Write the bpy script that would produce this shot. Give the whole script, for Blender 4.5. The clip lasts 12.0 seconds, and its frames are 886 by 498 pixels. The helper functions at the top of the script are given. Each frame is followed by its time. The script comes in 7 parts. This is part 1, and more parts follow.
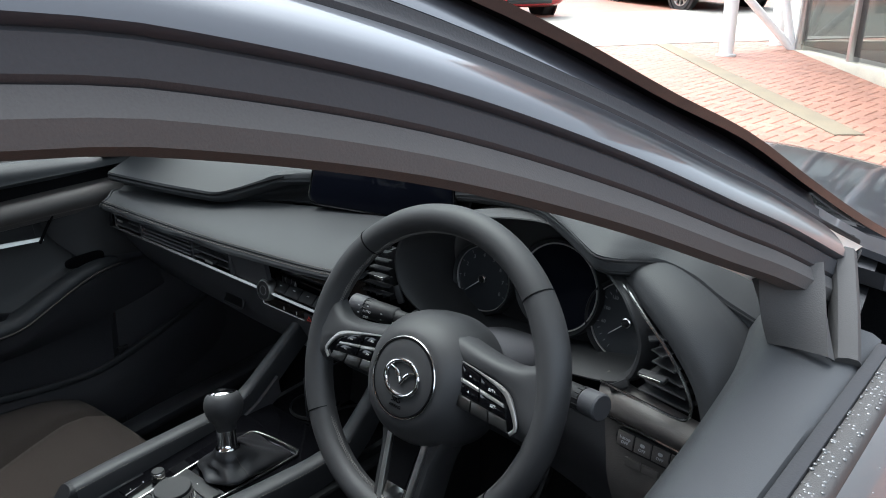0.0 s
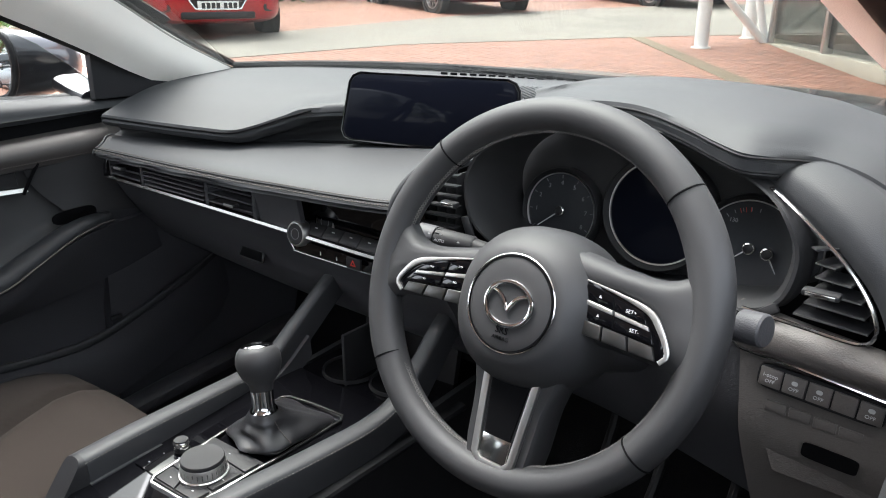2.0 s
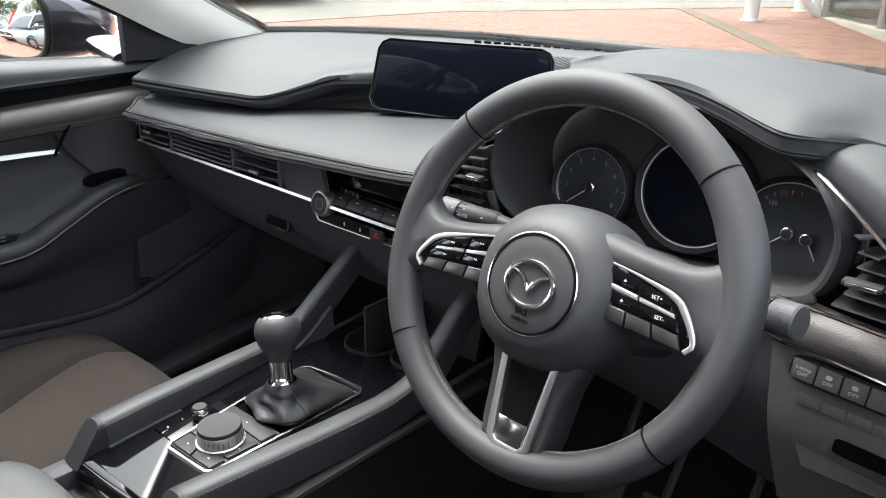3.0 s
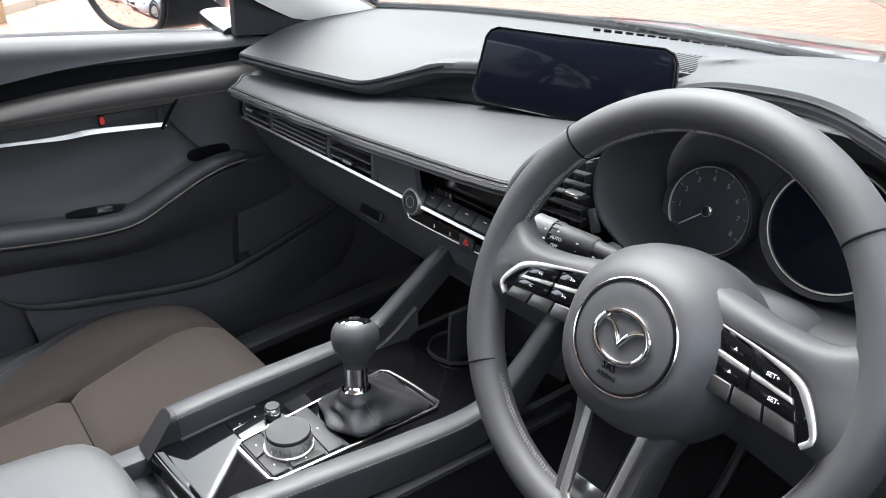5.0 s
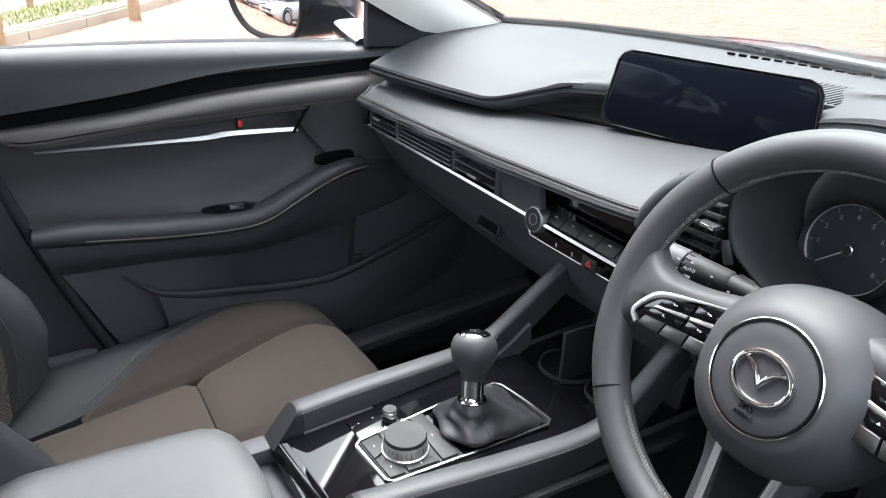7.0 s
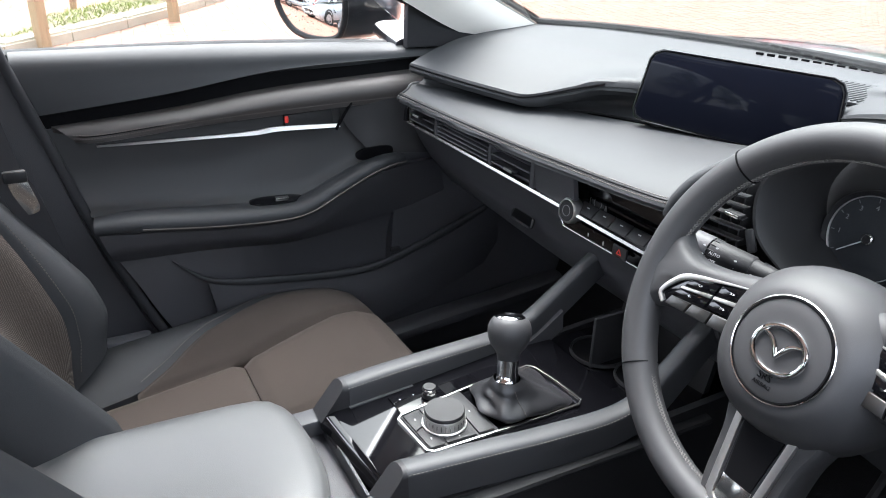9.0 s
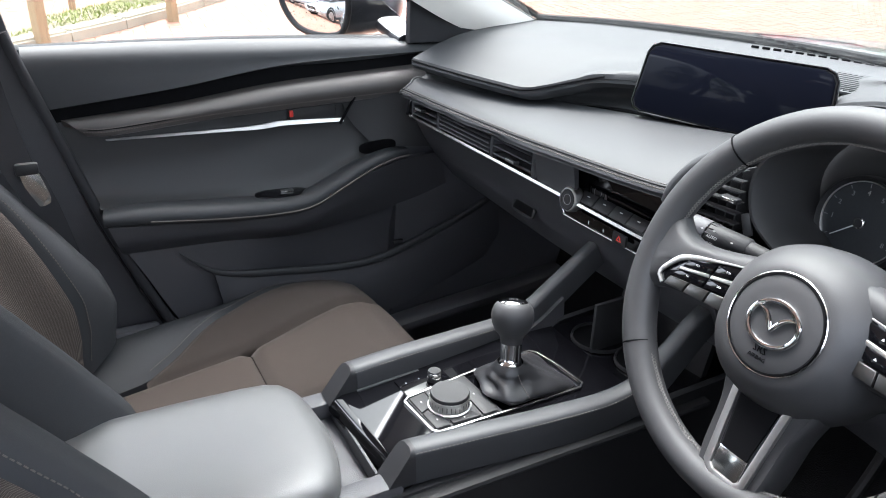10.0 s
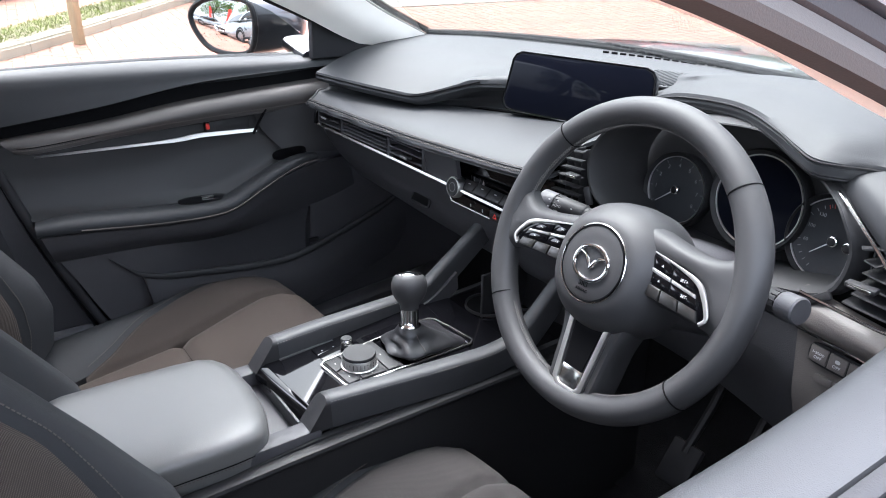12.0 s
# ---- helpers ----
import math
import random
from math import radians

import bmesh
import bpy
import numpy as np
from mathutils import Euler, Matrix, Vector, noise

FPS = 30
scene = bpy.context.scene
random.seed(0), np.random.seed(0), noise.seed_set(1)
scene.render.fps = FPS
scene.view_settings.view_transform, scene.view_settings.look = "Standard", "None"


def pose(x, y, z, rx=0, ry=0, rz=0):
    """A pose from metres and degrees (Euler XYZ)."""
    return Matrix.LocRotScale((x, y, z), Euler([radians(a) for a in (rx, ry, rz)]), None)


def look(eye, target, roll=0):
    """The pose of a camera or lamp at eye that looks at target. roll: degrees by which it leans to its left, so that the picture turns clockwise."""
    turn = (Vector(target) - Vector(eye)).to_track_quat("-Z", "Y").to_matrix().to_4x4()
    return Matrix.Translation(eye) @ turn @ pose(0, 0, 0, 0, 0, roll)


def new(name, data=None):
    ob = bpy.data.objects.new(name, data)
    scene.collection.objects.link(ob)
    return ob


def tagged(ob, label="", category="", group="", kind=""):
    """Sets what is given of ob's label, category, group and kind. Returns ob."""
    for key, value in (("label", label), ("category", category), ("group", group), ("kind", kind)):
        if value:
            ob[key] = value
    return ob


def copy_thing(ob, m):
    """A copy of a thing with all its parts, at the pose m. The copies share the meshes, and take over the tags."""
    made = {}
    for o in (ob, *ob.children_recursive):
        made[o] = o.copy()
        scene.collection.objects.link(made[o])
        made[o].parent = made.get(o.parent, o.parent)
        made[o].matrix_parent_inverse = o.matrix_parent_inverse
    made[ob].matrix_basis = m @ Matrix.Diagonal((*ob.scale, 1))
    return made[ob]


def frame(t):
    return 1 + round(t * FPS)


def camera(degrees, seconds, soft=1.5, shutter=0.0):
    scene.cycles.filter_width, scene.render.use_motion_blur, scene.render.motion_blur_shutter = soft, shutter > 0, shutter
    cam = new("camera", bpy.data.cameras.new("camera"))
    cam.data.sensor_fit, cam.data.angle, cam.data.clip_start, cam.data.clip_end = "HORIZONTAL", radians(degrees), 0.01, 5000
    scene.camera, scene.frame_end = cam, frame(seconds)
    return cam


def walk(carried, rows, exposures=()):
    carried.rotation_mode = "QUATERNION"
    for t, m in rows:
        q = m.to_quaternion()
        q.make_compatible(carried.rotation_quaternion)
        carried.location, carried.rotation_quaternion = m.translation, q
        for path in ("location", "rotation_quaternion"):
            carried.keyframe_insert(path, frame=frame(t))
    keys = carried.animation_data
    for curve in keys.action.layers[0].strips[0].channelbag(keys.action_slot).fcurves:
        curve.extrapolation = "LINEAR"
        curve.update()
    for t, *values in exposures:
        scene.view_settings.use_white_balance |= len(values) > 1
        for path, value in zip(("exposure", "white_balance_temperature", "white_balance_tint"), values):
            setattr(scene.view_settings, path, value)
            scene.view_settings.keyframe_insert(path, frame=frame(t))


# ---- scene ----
cam = camera(62.0, 12.0, soft=1.0)
PATH = [
    (0, (0.856, 0.01, 1.344), (-0.407, 1.405, 0.666), -0.5),
    (0.5, (0.757, 0.0, 1.29), (-0.474, 1.444, 0.657), -0.5),
    (1, (0.702, -0.008, 1.25), (-0.503, 1.461, 0.625), -0.4),
    (1.5, (0.692, 0.0, 1.224), (-0.499, 1.471, 0.579), -0.3),
    (2, (0.685, 0.003, 1.209), (-0.509, 1.459, 0.535), 0.0),
    (2.5, (0.682, 0.012, 1.205), (-0.532, 1.434, 0.493), 0.4),
    (4.5, (0.657, 0.092, 1.22), (-0.721, 1.279, 0.389), 1.2),
    (5, (0.637, 0.102, 1.23), (-0.784, 1.233, 0.391), 1.4),
    (5.5, (0.62, 0.095, 1.239), (-0.843, 1.17, 0.4), 1.7),
    (6, (0.619, 0.082, 1.239), (-0.882, 1.104, 0.403), 1.8),
    (6.5, (0.621, 0.074, 1.245), (-0.914, 1.047, 0.409), 1.9),
    (7, (0.623, 0.063, 1.249), (-0.939, 0.993, 0.415), 1.9),
    (9, (0.668, 0.022, 1.257), (-0.932, 0.886, 0.423), 1.5),
    (9.5, (0.676, 0.008, 1.251), (-0.923, 0.874, 0.418), 1.4),
    (10, (0.691, 0.0, 1.251), (-0.906, 0.869, 0.42), 1.4),
    (10.5, (0.714, 0.004, 1.251), (-0.881, 0.879, 0.42), 1.3),
    (11, (0.749, 0.012, 1.255), (-0.837, 0.904, 0.425), 1.0),
    (11.5, (0.799, 0.003, 1.264), (-0.762, 0.945, 0.441), 0.7),
    (12, (0.865, -0.053, 1.283), (-0.643, 0.988, 0.48), 0.4),
]
walk(cam, [(t, look(eye, target, roll)) for t, eye, target, roll in PATH],
     exposures=[(0, 2.55, 5800, 3), (0.5, 3.05, 5800, 3), (1.0, 3.35, 6120, 6), (2.5, 3.68, 6250, 8), (4.5, 4.08, 6080, 9), (5.5, 4.12, 6080, 9), (7, 4.12, 6050, 9), (10.5, 4.12, 6020, 9), (11.2, 4.1, 6000, 9), (12, 4.0, 5880, 11)])

# ---- world and sun ----
world = bpy.data.worlds.new("sky")
scene.world = world
world.use_nodes = True
wn = world.node_tree
sky = wn.nodes.new("ShaderNodeTexSky")
sky.sky_type, sky.sun_disc = "NISHITA", False
sky.sun_elevation, sky.sun_rotation = radians(65), radians(285)
sky.air_density, sky.dust_density, sky.ozone_density = 0.7, 7.0, 0.6
haze = wn.nodes.new("ShaderNodeHueSaturation")
haze.inputs["Saturation"].default_value = 0.4
wn.links.new(sky.outputs[0], haze.inputs["Color"])
cloud = wn.nodes.new("ShaderNodeMix")
cloud.data_type = "RGBA"
cloud.inputs[0].default_value = 0.18
cloud.inputs[7].default_value = (7.0, 7.1, 7.3, 1)
wn.links.new(haze.outputs[0], cloud.inputs[6])
wn.links.new(cloud.outputs[2], wn.nodes["Background"].inputs[0])
wn.nodes["Background"].inputs[1].default_value = 0.15
sun_data = bpy.data.lights.new("sun", "SUN")
sun_data.energy, sun_data.angle, sun_data.color = 0.12, radians(35), (1.0, 0.95, 0.88)
sun = new("sun", sun_data)
sun.matrix_world = look((0, 0, 30), (0.408 * 30, -0.109 * 30, 30 - 27.2))


# ---- materials ----
def material(name, color, rough=0.5, metal=0.0, grain=0.0, scale=300.0, vary=0.15, coat=0.0, spec=0.5, stretch=(1, 1, 1), blotch=6.0, relief=0.0008):
    """A procedural surface: colour variation at two scales, uneven gloss and a fine grain in relief."""
    m = bpy.data.materials.new(name)
    m.use_nodes = True
    n, l = m.node_tree.nodes, m.node_tree.links
    b = n["Principled BSDF"]
    co = n.new("ShaderNodeTexCoord")
    mp = n.new("ShaderNodeMapping")
    mp.inputs["Scale"].default_value = stretch
    l.new(co.outputs["Object"], mp.inputs[0])
    big, fine = n.new("ShaderNodeTexNoise"), n.new("ShaderNodeTexNoise")
    big.inputs["Scale"].default_value, big.inputs["Detail"].default_value = blotch, 6
    fine.inputs["Scale"].default_value, fine.inputs["Detail"].default_value = scale, 3
    l.new(mp.outputs[0], big.inputs[0]), l.new(mp.outputs[0], fine.inputs[0])
    add = n.new("ShaderNodeMath")
    add.operation = "MULTIPLY_ADD"
    add.inputs[1].default_value = 0.5
    l.new(fine.outputs[0], add.inputs[0]), l.new(big.outputs[0], add.inputs[2])
    ramp = n.new("ShaderNodeValToRGB")
    e = ramp.color_ramp.elements
    e[0].position, e[1].position = 0.45, 1.05
    e[0].color = (*[c * (1 - vary) for c in color], 1)
    e[1].color = (*[min(1, c * (1 + vary)) for c in color], 1)
    l.new(add.outputs[0], ramp.inputs[0]), l.new(ramp.outputs[0], b.inputs["Base Color"])
    rr = n.new("ShaderNodeMapRange")
    rr.inputs["To Min"].default_value, rr.inputs["To Max"].default_value = rough * 0.88, min(1, rough * 1.12)
    l.new(big.outputs[0], rr.inputs[0]), l.new(rr.outputs[0], b.inputs["Roughness"])
    b.inputs["Metallic"].default_value, b.inputs["Coat Weight"].default_value = metal, coat
    b.inputs["Coat Roughness"].default_value = 0.04
    b.inputs["Specular IOR Level"].default_value = spec
    if grain:
        bump = n.new("ShaderNodeBump")
        bump.inputs["Strength"].default_value, bump.inputs["Distance"].default_value = grain, relief
        l.new(fine.outputs[0], bump.inputs["Height"]), l.new(bump.outputs[0], b.inputs["Normal"])
    return m


def woven(name, dark, light, count=520.0):
    """Cloth: crossing threads in relief, a shade lighter where a thread stands up."""
    m = material(name, dark, 0.9, vary=0.2, spec=0.15)
    n, l = m.node_tree.nodes, m.node_tree.links
    b, co = n["Principled BSDF"], n["Texture Coordinate"]
    waves = []
    for turn in (40, -50):
        mp = n.new("ShaderNodeMapping")
        mp.inputs["Rotation"].default_value = (0, 0, radians(turn))
        w = n.new("ShaderNodeTexWave")
        w.inputs["Scale"].default_value, w.inputs["Distortion"].default_value = count / 6.28, 0.6
        l.new(co.outputs["Object"], mp.inputs[0]), l.new(mp.outputs[0], w.inputs[0])
        waves.append(w)
    mul = n.new("ShaderNodeMath")
    mul.operation = "MULTIPLY"
    l.new(waves[0].outputs["Fac"], mul.inputs[0]), l.new(waves[1].outputs["Fac"], mul.inputs[1])
    mix = n.new("ShaderNodeMix")
    mix.data_type = "RGBA"
    mix.inputs[7].default_value = (*light, 1)
    l.new(mul.outputs[0], mix.inputs[0]), l.new(n["Color Ramp"].outputs[0], mix.inputs[6]), l.new(mix.outputs[2], b.inputs["Base Color"])
    bump = n.new("ShaderNodeBump")
    bump.inputs["Strength"].default_value, bump.inputs["Distance"].default_value = 0.6, 0.0005
    l.new(mul.outputs[0], bump.inputs["Height"]), l.new(bump.outputs[0], b.inputs["Normal"])
    b.inputs["Sheen Weight"].default_value = 0.04
    return m


def pane_glass(name, tint=(0.96, 0.98, 0.97)):
    m = bpy.data.materials.new(name)
    m.use_nodes = True
    n, l = m.node_tree.nodes, m.node_tree.links
    n.remove(n["Principled BSDF"])
    tr, gl, mix, fr = n.new("ShaderNodeBsdfTransparent"), n.new("ShaderNodeBsdfGlossy"), n.new("ShaderNodeMixShader"), n.new("ShaderNodeLayerWeight")
    tr.inputs[0].default_value = (*tint, 1)
    gl.inputs["Roughness"].default_value = 0.02
    fr.inputs[0].default_value = 0.5
    power, add = n.new("ShaderNodeMath"), n.new("ShaderNodeMath")
    power.operation, power.inputs[1].default_value = "POWER", 4.0
    add.operation, add.inputs[1].default_value, add.inputs[2].default_value = "MULTIPLY_ADD", 0.3, 0.03
    l.new(fr.outputs["Facing"], power.inputs[0]), l.new(power.outputs[0], add.inputs[0]), l.new(add.outputs[0], mix.inputs[0])
    l.new(tr.outputs[0], mix.inputs[1]), l.new(gl.outputs[0], mix.inputs[2])
    l.new(mix.outputs[0], n["Material Output"].inputs[0])
    return m


M = dict(
    soft=material("soft_trim", (0.028, 0.029, 0.031), 0.52, spec=0.26, grain=0.3, scale=1100, vary=0.15),
    leather=material("wheel_leather", (0.022, 0.022, 0.023), 0.52, spec=0.42, grain=0.12, scale=1600, vary=0.15),
    plastic=material("black_plastic", (0.014, 0.014, 0.015), 0.48, spec=0.32, grain=0.35, scale=1400, vary=0.15),
    hard=material("grained_plastic", (0.042, 0.042, 0.046), 0.5, grain=0.6, scale=700, vary=0.15),
    # Near-black, so recesses, slots and seams carry their shade in the colour.
    pit=material("recess_shade_black", (0.0025, 0.0025, 0.003), 0.7, vary=0.2, spec=0.06),
    # Grained plastic lightened and warmed: light bounced off red paving, painted in.
    knee=material("bounce_lit_plastic", (0.105, 0.094, 0.087), 0.48, grain=0.6, scale=700, vary=0.15),
    door_skin=material("door_skin", (0.022, 0.022, 0.023), 0.52, spec=0.42, grain=0.3, scale=1100, vary=0.15),
    strip_skin=material("warm_leatherette", (0.040, 0.036, 0.034), 0.5, spec=0.42, grain=0.3, scale=1000, vary=0.15),
    gloss=material("piano_black", (0.002, 0.002, 0.0025), 0.045, vary=0.3, spec=0.36),
    screen=material("dark_screen", (0.003, 0.0035, 0.006), 0.05, vary=0.2, spec=0.05),
    # Chrome with a darker colour, painting in the dark surroundings it would reflect.
    dark_chrome=material("dark_reflection_chrome", (0.34, 0.335, 0.325), 0.26, metal=1.0, vary=0.08),
    gunmetal=material("gunmetal_key", (0.10, 0.098, 0.096), 0.36, metal=1.0, vary=0.08),
    chrome=material("satin_chrome", (0.72, 0.71, 0.69), 0.16, metal=1.0, vary=0.06),
    bright=material("bright_chrome", (0.85, 0.85, 0.85), 0.06, metal=1.0, vary=0.03),
    satin=material("satin_metal", (0.60, 0.59, 0.57), 0.36, metal=1.0, vary=0.08),
    dim_mark=material("unlit_marking", (0.20, 0.20, 0.20), 0.5),
    # Lid vinyl, paler than the other trim: sky sheen added to base colour.
    vinyl=material("sheen_pale_vinyl", (0.080, 0.080, 0.078), 0.40, spec=0.62, grain=0.25, scale=900, vary=0.10),
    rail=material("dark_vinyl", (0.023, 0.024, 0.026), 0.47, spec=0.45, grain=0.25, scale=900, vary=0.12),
    face=material("dial_face", (0.022, 0.024, 0.027), 0.32, vary=0.2, spec=0.4),
    gaiter=material("gaiter_leather", (0.010, 0.010, 0.011), 0.34, grain=0.4, scale=900, vary=0.2),
    thread=material("grey_thread", (0.075, 0.064, 0.058), 0.8),
    dark_thread=material("dark_thread", (0.10, 0.095, 0.09), 0.7),
    fabric=woven("brown_cloth", (0.023, 0.0180, 0.0152), (0.054, 0.0420, 0.0352), 1500),
    bolster_cloth=woven("dark_brown_cloth", (0.019, 0.0152, 0.0132), (0.040, 0.0318, 0.0274), 1500),
    mesh_cloth=woven("grey_cloth", (0.030, 0.025, 0.022), (0.115, 0.096, 0.083), 2100),
    dark_mesh=woven("charcoal_mesh_cloth", (0.017, 0.016, 0.016), (0.056, 0.050, 0.047), 1500),
    side_cloth=material("seat_side_cloth", (0.029, 0.030, 0.032), 0.75, grain=0.5, scale=1500, spec=0.2),
    liner=material("grey_headliner", (0.80, 0.77, 0.71), 0.85, grain=0.4, scale=900, vary=0.05),
    carpet=material("black_carpet", (0.009, 0.009, 0.010), 0.95, grain=1.0, scale=600, vary=0.4, spec=0.1, relief=0.003),
    rubber=material("black_rubber", (0.018, 0.018, 0.020), 0.7, spec=0.25, grain=0.3, scale=500),
    seal=material("grey_seal", (0.046, 0.044, 0.043), 0.8, spec=0.2, grain=0.3, scale=800),
    paint=material("dark_grey_paint", (0.026, 0.027, 0.032), 0.30, metal=0.3, vary=0.06, coat=0.8, spec=0.4, blotch=2.0),
    white_mark=material("white_marking", (0.42, 0.42, 0.42), 0.5),
    red_mark=material("red_marking", (0.55, 0.03, 0.02), 0.4),
    glass=pane_glass("window_glass", (0.63, 0.64, 0.63)),
    screen_glass=pane_glass("windscreen_glass", (0.58, 0.595, 0.58)),
    # Mirror colour darkened to stand for the dim cabin it reflects.
    mirror_dim=material("dark_reflection_mirror", (0.10, 0.10, 0.11), 0.02, metal=1.0, vary=0.0),
    mirror=material("mirror_silver", (0.92, 0.93, 0.93), 0.01, metal=1.0, vary=0.0),
    water=material("water_drop", (0.05, 0.05, 0.05), 0.03, spec=0.9),
    red_paint=material("red_paint", (0.36, 0.006, 0.012), 0.3, metal=0.35, vary=0.05, coat=1.0, blotch=1.0),
    silver_paint=material("silver_paint", (0.42, 0.44, 0.46), 0.3, metal=0.6, vary=0.05, coat=1.0, blotch=1.0),
    white_paint=material("white_paint", (0.78, 0.78, 0.76), 0.35, vary=0.06, blotch=3.0),
    blue_paint=material("blue_paint", (0.02, 0.06, 0.20), 0.3, metal=0.4, vary=0.05, coat=1.0, blotch=1.0),
    dark_glass=material("tinted_glass", (0.01, 0.012, 0.014), 0.04, coat=0.5),
    tyre=material("tyre_rubber", (0.018, 0.018, 0.018), 0.8, grain=0.5, scale=120),
    alloy=material("alloy_rim", (0.55, 0.55, 0.56), 0.3, metal=1.0, vary=0.1),
    grille=material("grille_black", (0.012, 0.012, 0.013), 0.4),
    lamp=material("lamp_glass", (0.75, 0.75, 0.76), 0.08, metal=0.5),
    concrete=material("pale_concrete", (0.185, 0.170, 0.145), 0.85, grain=0.5, scale=60, vary=0.22, blotch=0.9, relief=0.004),
    kerbstone=material("kerb_stone", (0.40, 0.37, 0.30), 0.85, grain=0.5, scale=80, vary=0.2, blotch=3, relief=0.003),
    edging=material("tan_edging", (0.155, 0.125, 0.082), 0.85, grain=0.5, scale=80, vary=0.2, blotch=3, relief=0.003),
    wood=material("weathered_wood", (0.38, 0.29, 0.18), 0.85, grain=0.6, scale=60, vary=0.25, stretch=(8, 8, 0.6), relief=0.004),
    leaf=material("green_leaf", (0.075, 0.14, 0.03), 0.55, vary=0.5, blotch=3),
    leaf_yellow=material("yellow_leaf", (0.22, 0.26, 0.03), 0.55, vary=0.4, blotch=3),
    bark=material("tree_bark", (0.12, 0.09, 0.06), 0.9, grain=0.8, scale=40, relief=0.01),
    grass=material("grass_blade", (0.21, 0.25, 0.06), 0.6, vary=0.4, blotch=2),
    wall_panel=material("grey_wall_panel", (0.16, 0.17, 0.19), 0.5, vary=0.08, blotch=1.5),
)


# ---- building tools ----
def V(*a):
    return np.array(a, float)


def curve(points, n):
    """n places along a smooth line through the points."""
    p = np.array(points, float)
    if len(p) == 2:
        return p[0] + (p[1] - p[0]) * np.linspace(0, 1, n)[:, None]
    q = np.vstack([2 * p[0] - p[1], p, 2 * p[-1] - p[-2]])
    s = np.r_[0, np.cumsum(np.linalg.norm(np.diff(p, axis=0), axis=1))]
    out = []
    for u in np.linspace(0, s[-1], n):
        i = min(np.searchsorted(s, u, "right") - 1, len(p) - 2)
        w = (u - s[i]) / max(1e-9, s[i + 1] - s[i])
        a, b, c, d = q[i:i + 4]
        out.append(0.5 * (2 * b + (c - a) * w + (2 * a - 5 * b + 4 * c - d) * w**2 + (3 * b - a - 3 * c + d) * w**3))
    return np.array(out)


def ring(points, n):
    """n places round a smooth closed line through the points."""
    p = np.array(points, float)
    k = len(p)
    big = curve(np.vstack([p[-2:], p, p[:3]]), (k + 4) * 40)
    i0 = np.argmin(((big[:120] - p[0]) ** 2).sum(1))
    rest = big[i0 + 40 * k // 2:]
    i1 = i0 + 40 * k // 2 + np.argmin(((rest - p[0]) ** 2).sum(1))
    loop = big[i0:i1 + 1]
    s = np.r_[0, np.cumsum(np.linalg.norm(np.diff(loop, axis=0), axis=1))]
    u = np.linspace(0, s[-1], n, endpoint=False)
    return np.stack([np.interp(u, s, loop[:, j]) for j in range(loop.shape[1])], 1)


def mesh(verts, faces):
    bm = bmesh.new()
    vs = [bm.verts.new(v) for v in verts]
    for f in faces:
        try:
            bm.faces.new([vs[i] for i in f])
        except ValueError:
            pass
    return bm


def part(name, bm, mat, parent=None, label="", smooth=True, sharp=40):
    bmesh.ops.remove_doubles(bm, verts=bm.verts, dist=1e-6)
    bmesh.ops.recalc_face_normals(bm, faces=bm.faces)
    me = bpy.data.meshes.new(name)
    for f in bm.faces:
        f.smooth = smooth
    if smooth:
        for e in bm.edges:
            e.smooth = len(e.link_faces) != 2 or e.calc_face_angle(0) < radians(sharp)
    bm.to_mesh(me)
    bm.free()
    me.materials.append(M[mat])
    ob = new(name, me)
    if parent:
        ob.parent = parent
    return tagged(ob, label)


def thing(name, label, category, group="", kind="", at=(0, 0, 0)):
    ob = new(name)
    ob.empty_display_size = 0.05
    ob.location = at
    return tagged(ob, label, category, group, kind)


def sheet(rows, nu, nv, thick=0.0, push=None):
    """A smooth skin over a net of places; with a thickness it is closed into a shell, pushed along its normals or one way."""
    a = np.array([curve(r, nu) for r in rows])
    g = np.stack([curve(a[:, j], nv) for j in range(nu)], 1)
    idx = lambda i, j, o=0: o + i * nu + j  # noqa: E731
    verts = g.reshape(-1, 3)
    faces = [(idx(i, j), idx(i, j + 1), idx(i + 1, j + 1), idx(i + 1, j)) for i in range(nv - 1) for j in range(nu - 1)]
    if thick:
        if push is None:
            nrm = np.cross(np.gradient(g, axis=1), np.gradient(g, axis=0))
            nrm /= np.maximum(1e-9, np.linalg.norm(nrm, axis=2, keepdims=True))
        else:
            nrm = np.broadcast_to(np.array(push, float), g.shape)
        o = nu * nv
        verts = np.vstack([verts, (g + nrm * thick).reshape(-1, 3)])
        faces += [tuple(idx(*p, o) for p in ((i, j), (i + 1, j), (i + 1, j + 1), (i, j + 1))) for i in range(nv - 1) for j in range(nu - 1)]
        rim = [(0, j) for j in range(nu)] + [(i, nu - 1) for i in range(1, nv)] + [(nv - 1, j) for j in range(nu - 2, -1, -1)] + [(i, 0) for i in range(nv - 2, 0, -1)]
        faces += [(idx(*rim[k - 1]), idx(*rim[k]), idx(*rim[k], o), idx(*rim[k - 1], o)) for k in range(len(rim))]
    return mesh(verts, faces)


def loft(loops, cap=True):
    """A skin over closed loops of the same count."""
    k = len(loops[0])
    verts = np.vstack(loops)
    faces = [(i * k + j, i * k + (j + 1) % k, (i + 1) * k + (j + 1) % k, (i + 1) * k + j) for i in range(len(loops) - 1) for j in range(k)]
    if cap:
        faces += [tuple(range(k - 1, -1, -1)), tuple(range((len(loops) - 1) * k, len(loops) * k))]
    return mesh(verts, faces)


